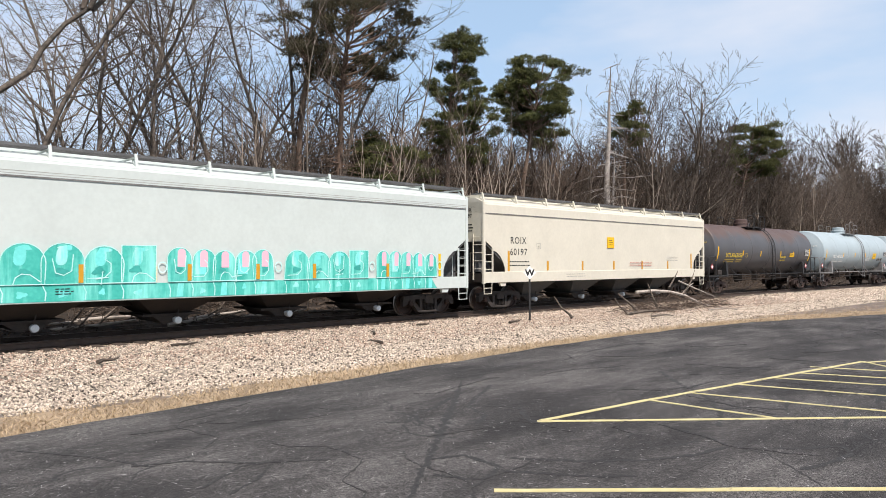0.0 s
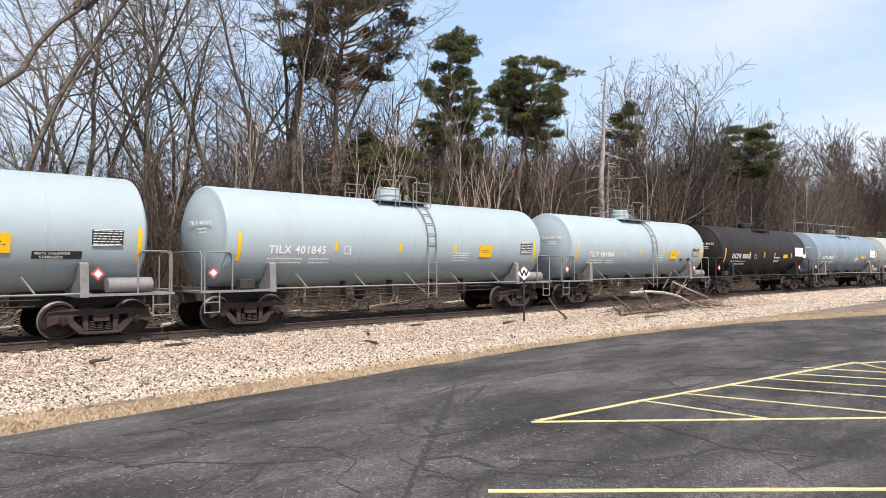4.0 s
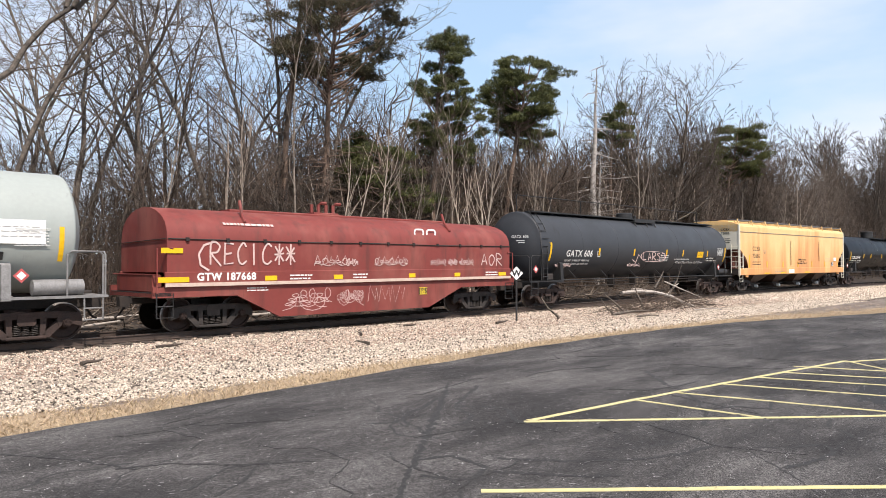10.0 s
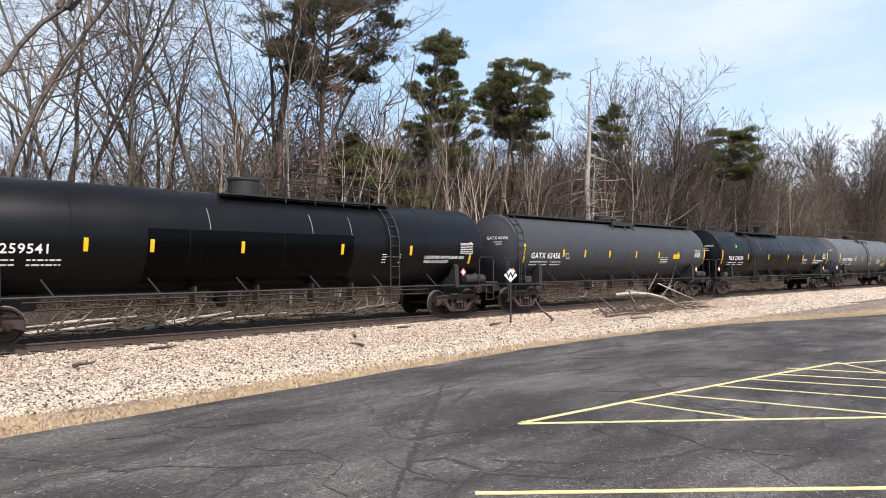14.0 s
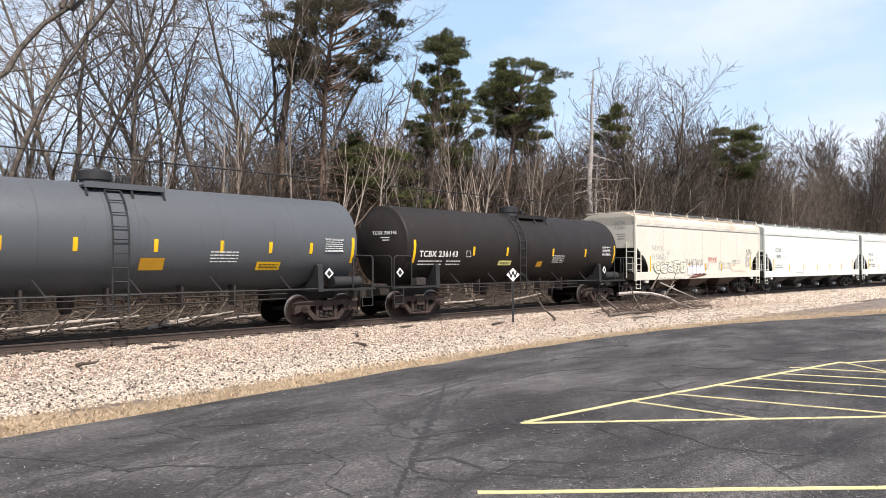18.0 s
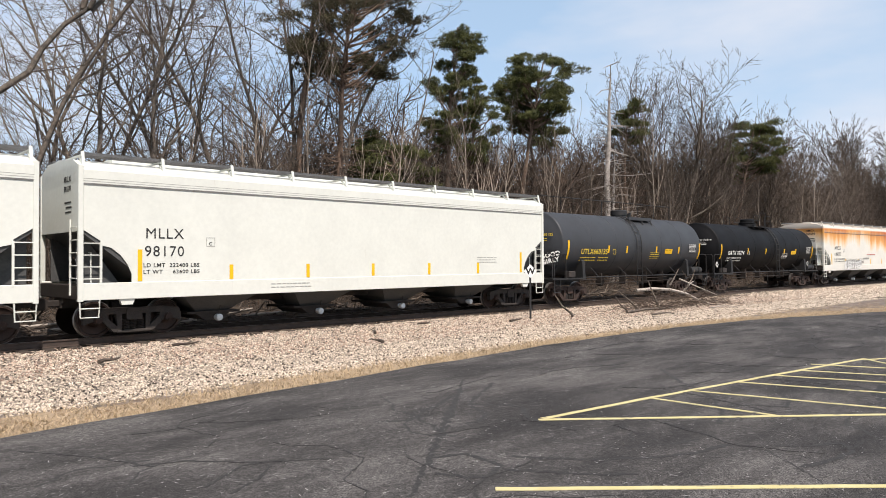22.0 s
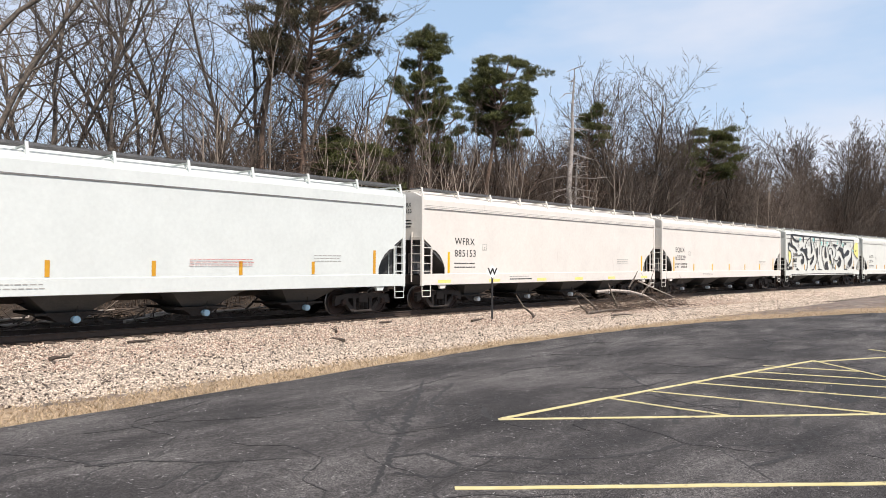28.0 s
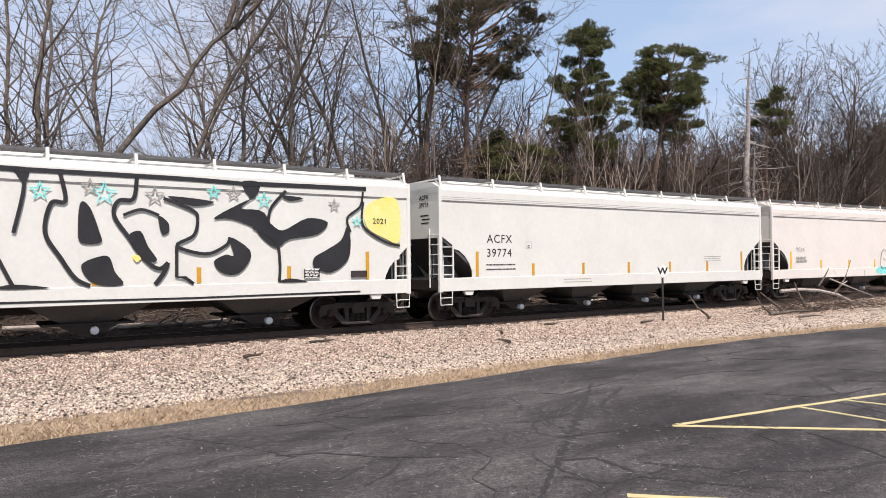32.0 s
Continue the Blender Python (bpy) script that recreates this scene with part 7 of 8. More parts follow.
PIVORY = paint("ivory_white_paint", (212, 207, 190), (150, 138, 118), 0.68)
PPINKW = paint("warm_white_paint", (225, 220, 210), (160, 140, 124), 0.66)
PPALE = paint("pale_mint_paint", (199, 208, 203), (150, 150, 140), 0.7)
PMINT = paint("mint_white_paint", (212, 218, 213), (150, 150, 140), 0.7)
PCREAM = rusted_paint("dirty_cream_paint", (214, 208, 192), (196, 168, 142), (184, 158, 134), 3.5, 4.9, 0.6)
PORANGE = rusted_paint("faded_orange_paint", (230, 192, 132), (214, 146, 80), (184, 106, 56), 6.2, 0.4, 0.7)
PRUSTW = rusted_paint("rust_stained_white_paint", (220, 218, 208), (236, 184, 104), (186, 98, 36), 2.0, 4.1, 1.0, 4.2)
# rusty brown of the bays, darkened for the shade they hang in
BROWNBAY = paint("shaded_rusty_bay_paint", (80, 62, 52), (56, 44, 38), 0.5)
TBLUE = paint("pale_blue_tank_paint", (160, 174, 178), (120, 120, 112), 0.68)
TSLATE = paint("blue_grey_tank_paint", (120, 136, 146), (100, 100, 98), 0.68)
TLIGHT = paint("pale_grey_tank_paint", (160, 166, 160), (104, 92, 82), 0.6)
TBLACK = paint("black_tank_paint", (7, 8, 11), (14, 14, 16), 0.7, 0.38, spec=0.24)
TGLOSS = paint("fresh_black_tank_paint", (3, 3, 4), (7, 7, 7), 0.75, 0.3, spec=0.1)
TMATTE = paint("matte_black_tank_paint", (14, 14, 15), (26, 24, 23), 0.66, 0.6, spec=0.2)
TSOOT = paint("sooty_black_tank_paint", (40, 36, 33), (58, 48, 42), 0.55, 0.55, spec=0.25)
TGREY = paint("dark_grey_tank_paint", (58, 60, 63), (42, 40, 39), 0.58, 0.5, spec=0.3)
TMID = paint("mid_grey_tank_paint", (84, 87, 90), (62, 60, 58), 0.6, 0.5, spec=0.3)
TBROWN = rusted_paint("rust_topped_grey_tank_paint", (80, 80, 82), (94, 76, 68), (84, 66, 60), 2.8, 3.9)
GREYR = material("grey_fitting_paint", (0.15, 0.145, 0.14, 1), (0.29, 0.285, 0.275, 1), 0.6, 0.1, 4, 30, 0.1)
SIDE = -1.634   # just proud of the side sheets' upper band


def cursive(ob, x0, x1, z0, z1, ink, loops, off, w=0.025):
    """A looped hand-drawn line."""
    pts, n = [], loops * 9
    for k in range(n + 1):
        f = k / n
        a = 2 * math.pi * loops * f
        tall = 0.6 + 0.4 * math.sin(2.3 * loops * f + x0)
        pts.append((x0 + (x1 - x0) * f + 0.62 * (x1 - x0) / loops * math.sin(a), (z0 + z1) / 2 - (z1 - z0) / 2 * tall * math.cos(a)))
    stroke(ob, pts, w, off, ink)


def mint_tag(ob, L):
    """Teal bubble lettering with white outlines and pink tops along the lower side."""
    h = (L - 0.9) / 2
    plate(ob, [(-h + 0.02, 0.985), (h - 1.6, 0.985), (h - 1.9, 1.375), (-h + 0.02, 1.375)], -1.628, TEAL, label="band of teal spray paint")
    r = random.Random(9)
    for g, (x0, n, w, hh, pink) in enumerate([(-9.1, 3, 0.9, 0.95, 0), (-6.05, 4, 0.88, 0.98, 0), (-2.2, 5, 0.62, 0.90, 1), (1.28, 4, 0.78, 0.92, 0), (4.76, 5, 0.54, 0.88, 1)]):
        for k in range(n):
            cx, hg = x0 + (k + 0.5) * w, hh * r.uniform(0.94, 1.04)
            square = (not pink) and k == n - 1
            poly = arch(cx, 1.385, w * (1.0 if square else 1.1), hg, r.uniform(-0.05, 0.05)) if not square else [(cx - w / 2, 1.385), (cx + w / 2, 1.385), (cx + w / 2, 1.385 + hg), (cx - w / 2, 1.385 + hg)]
            y = SIDE - 0.016 - 0.0012 * (k % 2)
            plate(ob, poly, y, TEAL, "bubble_letter")
            outline(ob, poly, r.uniform(0.018, 0.03), y - 0.006, MISTW)
            if pink:
                plate(ob, arch(cx + 0.03, 1.40 + hg * 0.42, w * 0.36, hg * 0.52), y - 0.004, PINK, "pink_highlight")
            else:
                plate(ob, bubble(cx - 0.04, 1.40 + hg * 0.66, w * 0.30, hg * 0.44, 14, 2.6, 0.1), y - 0.004, TEALP, "pale_highlight")
            # misted paler and deeper patches inside the letter
            plate(ob, bubble(cx + w * r.uniform(-0.12, 0.12), 1.40 + hg * r.uniform(0.25, 0.4), w * 0.34, hg * 0.2, 12, 2.2, 0.2, 0.25, k + 7 * g), y - 0.003, TEALD, "deep_teal_shade")
            if not pink:
                plate(ob, bubble(cx + w * 0.05, 1.40 + hg * 0.86, w * 0.38, hg * 0.12, 12, 2.2, 0.0, 0.2, k + 5 * g), y - 0.0035, TEALP, "misted_top")
            elif k % 2:
                plate(ob, arch(cx - w * 0.1, 1.40 + hg * 0.2, w * 0.5, hg * 0.7), y - 0.0032, TEALP, "pale_fill")
            plate(ob, bubble(cx, 1.18 + r.uniform(-0.05, 0.05), w * r.uniform(0.16, 0.3), 0.15, 12, 2.4, 0.1, 0.3, k + 3 * g), -1.630, TEALP, "pale_smear")
            kind = (k + g) % 3
            if kind == 0:
                inner = [(cx - w * 0.40, 1.52), (cx + w * 0.05, 1.53), (cx + w * 0.22, 1.68), (cx + w * 0.22, 1.88), (cx + w * 0.06, 1.98)]
            elif kind == 1:
                inner = [(cx - w * 0.2, 1.40), (cx - w * 0.14, 1.56), (cx, 1.64), (cx + w * 0.2, 1.62), (cx + w * 0.44, 1.46)]
            else:
                inner = [(cx - w * 0.28, 2.0), (cx - w * 0.2, 1.66), (cx, 1.60), (cx + w * 0.2, 1.70), (cx + w * 0.24, 2.1)]
            stroke(ob, inner, 0.022, y - 0.007, MISTW)
            stroke(ob, [(cx - w * 0.5, 1.36), (cx - w * 0.42, 1.2), (cx - w * 0.44, 1.0)], 0.024, -1.634, MISTW)
            if pink and k % 2 == 0:
                plate(ob, [(cx - 0.1, 1.0), (cx + 0.08, 1.0), (cx + 0.1, 1.36), (cx - 0.06, 1.36)], -1.631, TEALP, "pale_highlight")
        if g:
            for d in ((-0.16, -0.02), (0.16, 0.02), (0.02, 0.17), (-0.02, -0.17)):
                stroke(ob, [(x0 + n * w * 0.62, 1.52), (x0 + n * w * 0.62 + d[0], 1.52 + d[1])], 0.022, SIDE - 0.027, MISTW)
            outline(ob, bubble(x0 + n * w + 0.16, 1.78, 0.24, 0.3, 14, 2.2), 0.028, SIDE - 0.02, MISTW)
    for x in (-4.35, -1.65, 0.38, 2.3, 5.2):
        patch(ob, x - 0.055, x + 0.055, 1.42, 1.86, SIDE - 0.034, AMBER, "reflector")
    bars(ob, -4.9, -4.5, [1.28, 1.22, 1.16], 0.025, -1.636, BLACKL, 4)


def curve_through(pts, closed=False, steps=5):
    """A smooth line through (x, z) points."""
    n, out = len(pts), []
    for i in range(n if closed else n - 1):
        g = [pts[(i + k) % n] if closed else pts[min(n - 1, max(0, i + k))] for k in (-1, 0, 1, 2)]
        for k in range(steps):
            f = k / steps
            out.append(tuple(0.5 * (2 * g[1][c] + (g[2][c] - g[0][c]) * f + (2 * g[0][c] - 5 * g[1][c] + 4 * g[2][c] - g[3][c]) * f * f + (3 * g[1][c] - g[0][c] - 3 * g[2][c] + g[3][c]) * f ** 3) for c in (0, 1)))
    return out if closed else out + [pts[-1]]


HAND = {"R": [[(0, 0), (0.05, 1), (0.7, 0.9), (0.6, 0.55), (0.1, 0.5), (0.8, -0.05)]], "E": [[(0.75, 0.95), (0.05, 1), (0, 0), (0.75, 0.05)], [(0, 0.5), (0.6, 0.52)]],
        "C": [[(0.8, 0.85), (0.45, 1), (0.05, 0.6), (0.1, 0.15), (0.45, 0), (0.8, 0.15)]], "I": [[(0.3, 0), (0.35, 1)]], "A": [[(0, 0), (0.4, 1), (0.8, 0)], [(0.15, 0.35), (0.7, 0.38)]],
        "O": [[(0.4, 1), (0.05, 0.7), (0.05, 0.25), (0.4, 0), (0.75, 0.3), (0.75, 0.75), (0.38, 1)]], "*": [[(0, 0.15), (0.8, 0.85)], [(0, 0.85), (0.8, 0.15)], [(0.4, 0), (0.42, 1)], [(0, 0.5), (0.85, 0.5)]],
        "L": [[(0.05, 1), (0, 0), (0.7, 0.08)]], "S": [[(0.75, 0.85), (0.35, 1), (0.1, 0.75), (0.6, 0.4), (0.5, 0.05), (0, 0.1)]], "T": [[(0, 1), (0.85, 0.95)], [(0.4, 1), (0.38, 0)]],
        "M": [[(0, 0), (0.1, 1), (0.4, 0.35), (0.72, 1), (0.8, 0)]]}


def hand_letters(ob, body, x, z, high, wide, w, off, ink, seed=1):
    """Letters drawn by hand, each stroke a little uneven."""
    r = random.Random(seed)
    for k, ch in enumerate(body):
        for line in HAND[ch]:
            pts = [(x + wide * (k * 1.12 + px) + r.uniform(-0.02, 0.02), z + high * pz + r.uniform(-0.02, 0.02)) for px, pz in line]
            stroke(ob, curve_through(pts) if ch in "RCOS" else pts, w, off - 0.001 * (k % 3), ink)


def big_tag(ob, L):
    """Tall white wild-style letters drawn in black over the whole side, with stars and yellow ends; metres from the car's end, and above the rail."""
    h = (L - 1.3) / 2
    high, low = -1.638, -1.627

    def along(x):
        return max(0.06, 1.022 * x - 0.43) - h

    def fill(pts, mat=SPRAYK, name="letter_shade"):
        poly = [(along(x), z) for x, z in curve_through(pts, True, 4)]
        part(name, Mesh().prism(poly, high - 0.0008 * (len(ob.children) % 7), high + 0.004), mat, ob)

    def line(pts, w, smooth=True):
        path = [(along(x), z) for x, z in (curve_through(pts) if smooth else pts)]
        stroke(ob, path, 1.35 * w, high - 0.008 - 0.001 * (len(ob.children) % 5), SPRAYK, "letter_outline")
    # letter S, with its flag to the car's end
    line([(0.1, 4.08), (1.4, 4.1)], 0.05)
    line([(1.4, 4.12), (2.6, 4.1), (3.8, 4.06)], 0.10)
    line([(0.9, 3.48), (1.5, 3.28), (2.1, 3.15), (2.6, 2.85)], 0.13)
    fill([(1.32, 4.12), (1.5, 4.1), (1.52, 3.7), (1.75, 3.3), (1.45, 3.35), (1.36, 3.7)])
    line([(0.92, 3.48), (0.98, 2.96), (1.3, 2.8), (1.42, 2.49), (1.3, 2.1), (1.0, 1.83), (0.7, 1.79)], 0.08)
    line([(1.5, 4.1), (1.9, 3.81), (2.4, 3.66), (3.0, 3.64)], 0.12)
    fill([(3.7, 4.1), (3.88, 3.55), (4.02, 4.08)])
    fill([(3.2, 2.97), (3.4, 3.13), (3.8, 3.25), (3.7, 3.09), (4.6, 3.04), (4.7, 2.75), (4.6, 2.36), (4.3, 2.65), (3.8, 2.87)])
    line([(2.8, 2.55), (3.3, 2.56), (3.32, 2.72), (3.6, 2.63), (3.9, 2.43)], 0.07, False)
    fill([(3.7, 2.62), (4.0, 2.4), (4.05, 2.1), (3.9, 1.9), (3.6, 1.85), (3.38, 2.0), (3.4, 2.2), (3.6, 2.27), (3.74, 2.2)])
    line([(4.3, 2.65), (4.6, 2.32), (4.72, 1.97), (4.6, 1.45), (4.3, 1.42)], 0.06)
    # letter Y
    line([(4.0, 4.08), (5.5, 4.08), (7.5, 4.06)], 0.09)
    line([(5.5, 4.08), (4.8, 3.8), (4.4, 3.47), (4.3, 3.21), (4.4, 3.07)], 0.06)
    fill([(4.4, 3.07), (4.7, 3.1), (4.62, 2.83), (4.8, 2.36), (5.2, 2.29), (4.72, 2.2), (4.6, 2.36)])
    fill([(5.36, 4.06), (5.62, 3.54), (5.8, 3.1), (5.72, 2.78), (5.48, 2.73), (5.52, 3.13), (5.4, 3.61)])
    fill([(5.25, 1.89), (5.5, 2.15), (6.1, 2.63), (6.12, 2.39), (5.9, 2.07), (5.5, 1.82)])
    line([(4.8, 2.3), (5.2, 2.27), (5.6, 2.38), (6.1, 2.61)], 0.05)
    line([(6.2, 4.06), (6.22, 3.63), (6.0, 3.62)], 0.06, False)
    line([(6.0, 3.62), (6.3, 3.16), (6.7, 2.72), (6.8, 2.35), (6.6, 1.98), (6.0, 1.46), (5.6, 1.43)], 0.06)
    # letter N
    fill([(6.68, 3.04), (6.8, 3.24), (7.0, 3.17), (7.0, 2.73), (6.9, 2.35), (6.78, 2.63)])
    line([(6.7, 3.04), (6.9, 2.36), (7.3, 1.44)], 0.06)
    line([(7.3, 4.05), (7.5, 3.73), (7.3, 2.64)], 0.06)
    fill([(7.3, 4.08), (7.6, 4.08), (7.5, 3.75)])
    # letter A
    line([(7.5, 4.06), (10.9, 4.05), (12.5, 4.0)], 0.08)
    line([(8.2, 4.01), (8.3, 3.39), (8.02, 3.33), (7.9, 2.66), (8.2, 2.09), (8.5, 1.61), (8.8, 1.43)], 0.07)
    fill([(8.6, 3.36), (8.8, 3.26), (9.0, 2.68), (9.02, 2.44), (8.62, 2.43), (8.55, 2.72)])
    fill([(8.62, 1.92), (8.95, 2.1), (9.2, 2.1), (9.32, 1.75), (9.5, 1.45), (9.05, 1.43), (8.75, 1.6)])
    line([(9.8, 4.02), (9.72, 3.5), (9.4, 3.44), (9.3, 3.09), (9.6, 2.6), (10.0, 2.01), (10.3, 1.81), (10.5, 1.96)], 0.07)
    # letter P
    fill([(9.62, 2.62), (9.88, 2.72), (10.05, 2.35), (10.25, 2.02), (10.0, 2.0), (9.72, 2.3)])
    fill([(10.28, 3.1), (10.5, 2.95), (10.52, 2.72), (10.36, 2.66)])
    line([(9.5, 3.1), (9.9, 3.25), (10.3, 3.12)], 0.05)
    line([(10.5, 1.96), (10.4, 1.7), (10.2, 1.42)], 0.08)
    line([(10.4, 3.54), (11.1, 3.26), (11.2, 3.0), (11.1, 2.63), (10.7, 2.37), (11.4, 2.17), (11.9, 2.39), (12.0, 2.6)], 0.06)
    line([(10.7, 2.37), (10.7, 1.6), (10.9, 1.58), (11.1, 1.42)], 0.06, False)
    fill([(10.5, 3.6), (11.6, 3.51), (11.1, 3.38)])
    # letter S
    fill([(11.6, 3.07), (12.0, 3.34), (12.6, 3.64), (12.3, 3.36), (12.9, 3.27), (13.2, 2.52), (12.6, 2.88), (12.0, 3.08)])
    fill([(12.0, 2.6), (12.5, 2.29), (12.5, 1.97), (12.2, 1.65), (11.8, 1.68), (11.6, 1.97), (11.9, 2.15), (12.1, 2.13)])
    fill([(12.3, 4.05), (12.6, 3.61), (12.8, 4.05)])
    line([(12.6, 2.88), (13.2, 2.52), (13.32, 1.92), (13.3, 1.42)], 0.06)
    # letter E
    line([(12.6, 4.02), (15.9, 4.05)], 0.09)
    line([(13.5, 3.88), (13.1, 3.42), (13.0, 3.01)], 0.06)
    fill([(13.0, 3.01), (13.4, 2.8), (14.1, 3.15), (14.7, 3.05), (14.4, 2.71), (13.6, 2.56), (13.2, 2.33), (12.7, 2.78)])
    fill([(13.4, 3.75), (14.0, 3.7), (13.6, 3.61)])
    fill([(15.3, 2.96), (15.4, 2.5), (15.3, 1.98), (14.8, 1.64), (14.3, 1.79), (14.3, 2.06), (14.6, 2.24), (15.1, 2.55)])
    line([(15.8, 3.96), (15.7, 3.53), (15.3, 3.19), (15.4, 2.79)], 0.05)
    line([(15.8, 3.67), (15.8, 2.97), (16.5, 2.52), (17.0, 2.41)], 0.05)
    # feet of the letters on the sill
    for pts in ([(2.5, 1.4), (2.6, 1.6), (2.8, 1.48), (3.1, 1.4)], [(7.0, 1.4), (7.3, 1.5), (8.0, 1.4)], [(13.3, 1.4), (13.6, 1.5), (14.1, 1.4)], [(0.3, 1.5), (0.5, 1.87), (0.7, 1.6), (1.0, 1.42), (0.4, 1.42)]):
        fill(pts)
    stroke(ob, [(along(x), z) for x, z in ((1.5, 1.06), (6.9, 1.1), (11.1, 1.06), (15.7, 1.08))], 0.05, low - 0.004, SPRAYK, "letter_outline")
    # pale yellow patches
    for pts in ([(0.95, 2.63), (1.1, 2.9), (1.36, 2.73), (1.38, 2.18), (1.1, 1.9)], [(0.25, 1.5), (0.7, 1.64), (0.7, 1.44), (0.3, 1.42)], [(15.95, 3.6), (16.9, 3.8), (17.0, 2.55), (16.5, 2.62), (15.9, 2.97)],
                [(9.7, 2.12), (9.92, 2.13), (9.8, 1.97)], [(14.4, 1.87), (14.6, 2.02), (14.9, 1.95), (14.8, 1.79)]):
        fill(pts, SPRAYY, "yellow_patch")
    for k, (x, z, q) in enumerate([(2.9, 3.31, 0.24), (3.2, 3.82, 0.2), (5.0, 3.5, 0.28), (6.0, 3.85, 0.2), (6.6, 3.57, 0.26), (7.8, 3.6, 0.24), (8.8, 3.75, 0.22), (9.1, 3.6, 0.3), (10.2, 3.6, 0.26), (11.6, 3.75, 0.2), (12.1, 3.75, 0.22), (12.9, 3.6, 0.24), (14.9, 3.55, 0.2), (15.6, 3.1, 0.18)]):
        star(ob, along(x), z, q, high - 0.012, TEALP if k % 2 else GREYL)
    side_text(ob, "DOWX", along(1.82), 2.44, 0.42, BLACKL, -1.65, 0.012, stretch=0.62)
    side_text(ob, "20850", along(1.76), 2.04, 0.42, BLACKL, -1.65, 0.012, stretch=0.62)
    for k, body in enumerate(("LD LMT 197100 LBS", "LT WT   65900 LBS")):
        side_text(ob, body, along(1.72), 1.80 - 0.13 * k, 0.115, BLACKL, -1.65, 0.002, stretch=0.7)
    side_text(ob, "2021", along(16.1), 3.05, 0.22, BLACKL, -1.652, 0.0)
    patch(ob, along(1.0), along(1.6), 1.46, 1.68, -1.65, GREYCAST, "data_panel")
    data_panel(ob, along(14.0), along(14.45), 1.5, 1.75, -1.65, True, WHITEL, 0)
    patch(ob, along(15.4), along(15.9), 1.5, 1.68, -1.65, GREYCAST, "data_panel")


def wild(ob, x0, x1, z0, z1, ink, seed, n=9, w=0.02, off=None):
    """A quick spiky hand-drawn line."""
    r = random.Random(seed)
    pts = []
    for k in range(n):
        f = k / (n - 1)
        pts.append((x0 + (x1 - x0) * f + r.uniform(-0.06, 0.06), (z1 if k % 2 else z0) + r.uniform(-0.12, 0.12) * (z1 - z0)))
    stroke(ob, pts, w, SIDE - 0.008 if off is None else off, ink)


def cream_tags(ob, L):
    h = (L - 0.9) / 2
    scrawl(ob, -5.9, -2.45, 1.42, 2.10, SIDE - 0.016, SPRAYK, PALEFILL, 5, 4, 0.016)
    for k in range(2):
        cursive(ob, -5.8, -2.6, 1.5 + 0.25 * k, 1.8 + 0.25 * k, SPRAYK, 5 + k, SIDE - 0.022, 0.014)
    wild(ob, -5.4, -2.6, 1.05, 1.16, SPRAYK, 3, 14, 0.016, -1.628)
    wild(ob, -5.1, -4.5, 1.9, 2.3, SPRAYK, 4, 6, 0.016)
    wild(ob, -2.5, -2.0, 1.85, 2.2, SPRAYK, 5, 7, 0.018)
    for cx in (-2.0, -1.45, -0.9, -0.45):
        plate(ob, bubble(cx, 1.58, 0.52, 0.5, 16, 2.4, 0, 0.06, int(cx * 9)), SIDE - 0.004, MAUVE, "lavender_patch")
    for k, (a, b, c, d) in enumerate([(-2.1, -1.5, 1.7, 2.0), (-1.8, -1.1, 1.8, 2.2), (-1.1, -0.4, 1.75, 2.15), (-0.3, 0.3, 1.55, 1.95), (1.6, 2.3, 1.5, 2.05), (2.3, 3.3, 1.6, 2.0), (3.4, 4.0, 1.75, 2.1)]):
        wild(ob, a, b, c, d, SPRAYK if k < 3 else GREYL, 30 + k, 8, 0.014)
        outline(ob, bubble((a + b) / 2, (c + d) / 2, (b - a) * 0.8, (d - c) * 0.9, 16, 2.2, 0.15, 0.1, k), 0.014, SIDE - 0.009, GREYL if k % 2 else SPRAYK)
    hand_letters(ob, "TREMOR", 0.3, 1.98, 0.3, 0.17, 0.022, SIDE - 0.006, REDL, 7)
    for k, cx in enumerate((3.6, 4.0, 4.4, 4.85, 5.2)):
        plate(ob, bubble(cx, 1.66, 0.5, 0.5, 14, 2.4, 0, 0.12, int(cx * 9)), SIDE - 0.004 - 0.001 * k, ORANGEF, "peach_patch")
    plate(ob, [(-2.15, 1.08), (-1.3, 1.10), (-0.1, 1.22), (0.15, 1.3), (-0.2, 1.36), (-1.4, 1.35), (-1.7, 1.22)], -1.626, RUSTP, "rust_patch")
    for k in range(3):
        wild(ob, 5.55, 6.35, 2.35 + 0.15 * k, 2.6 + 0.15 * k, SPRAYK, 50 + k, 9, 0.016)
    outline(ob, [(5.5, 1.75), (6.0, 1.75), (6.0, 2.1), (5.5, 2.1)], 0.05, SIDE - 0.006, SPRAYK)
    bars(ob, 5.5, 6.3, [2.22, 2.3], 0.04, SIDE - 0.006, GREYL, 5)
    for x in (-4.9, -2.6, -0.4, 1.9, 4.2):
        stroke(ob, [(x, 2.0), (x, 3.75)], 0.006, SIDE + 0.002, GREYL)


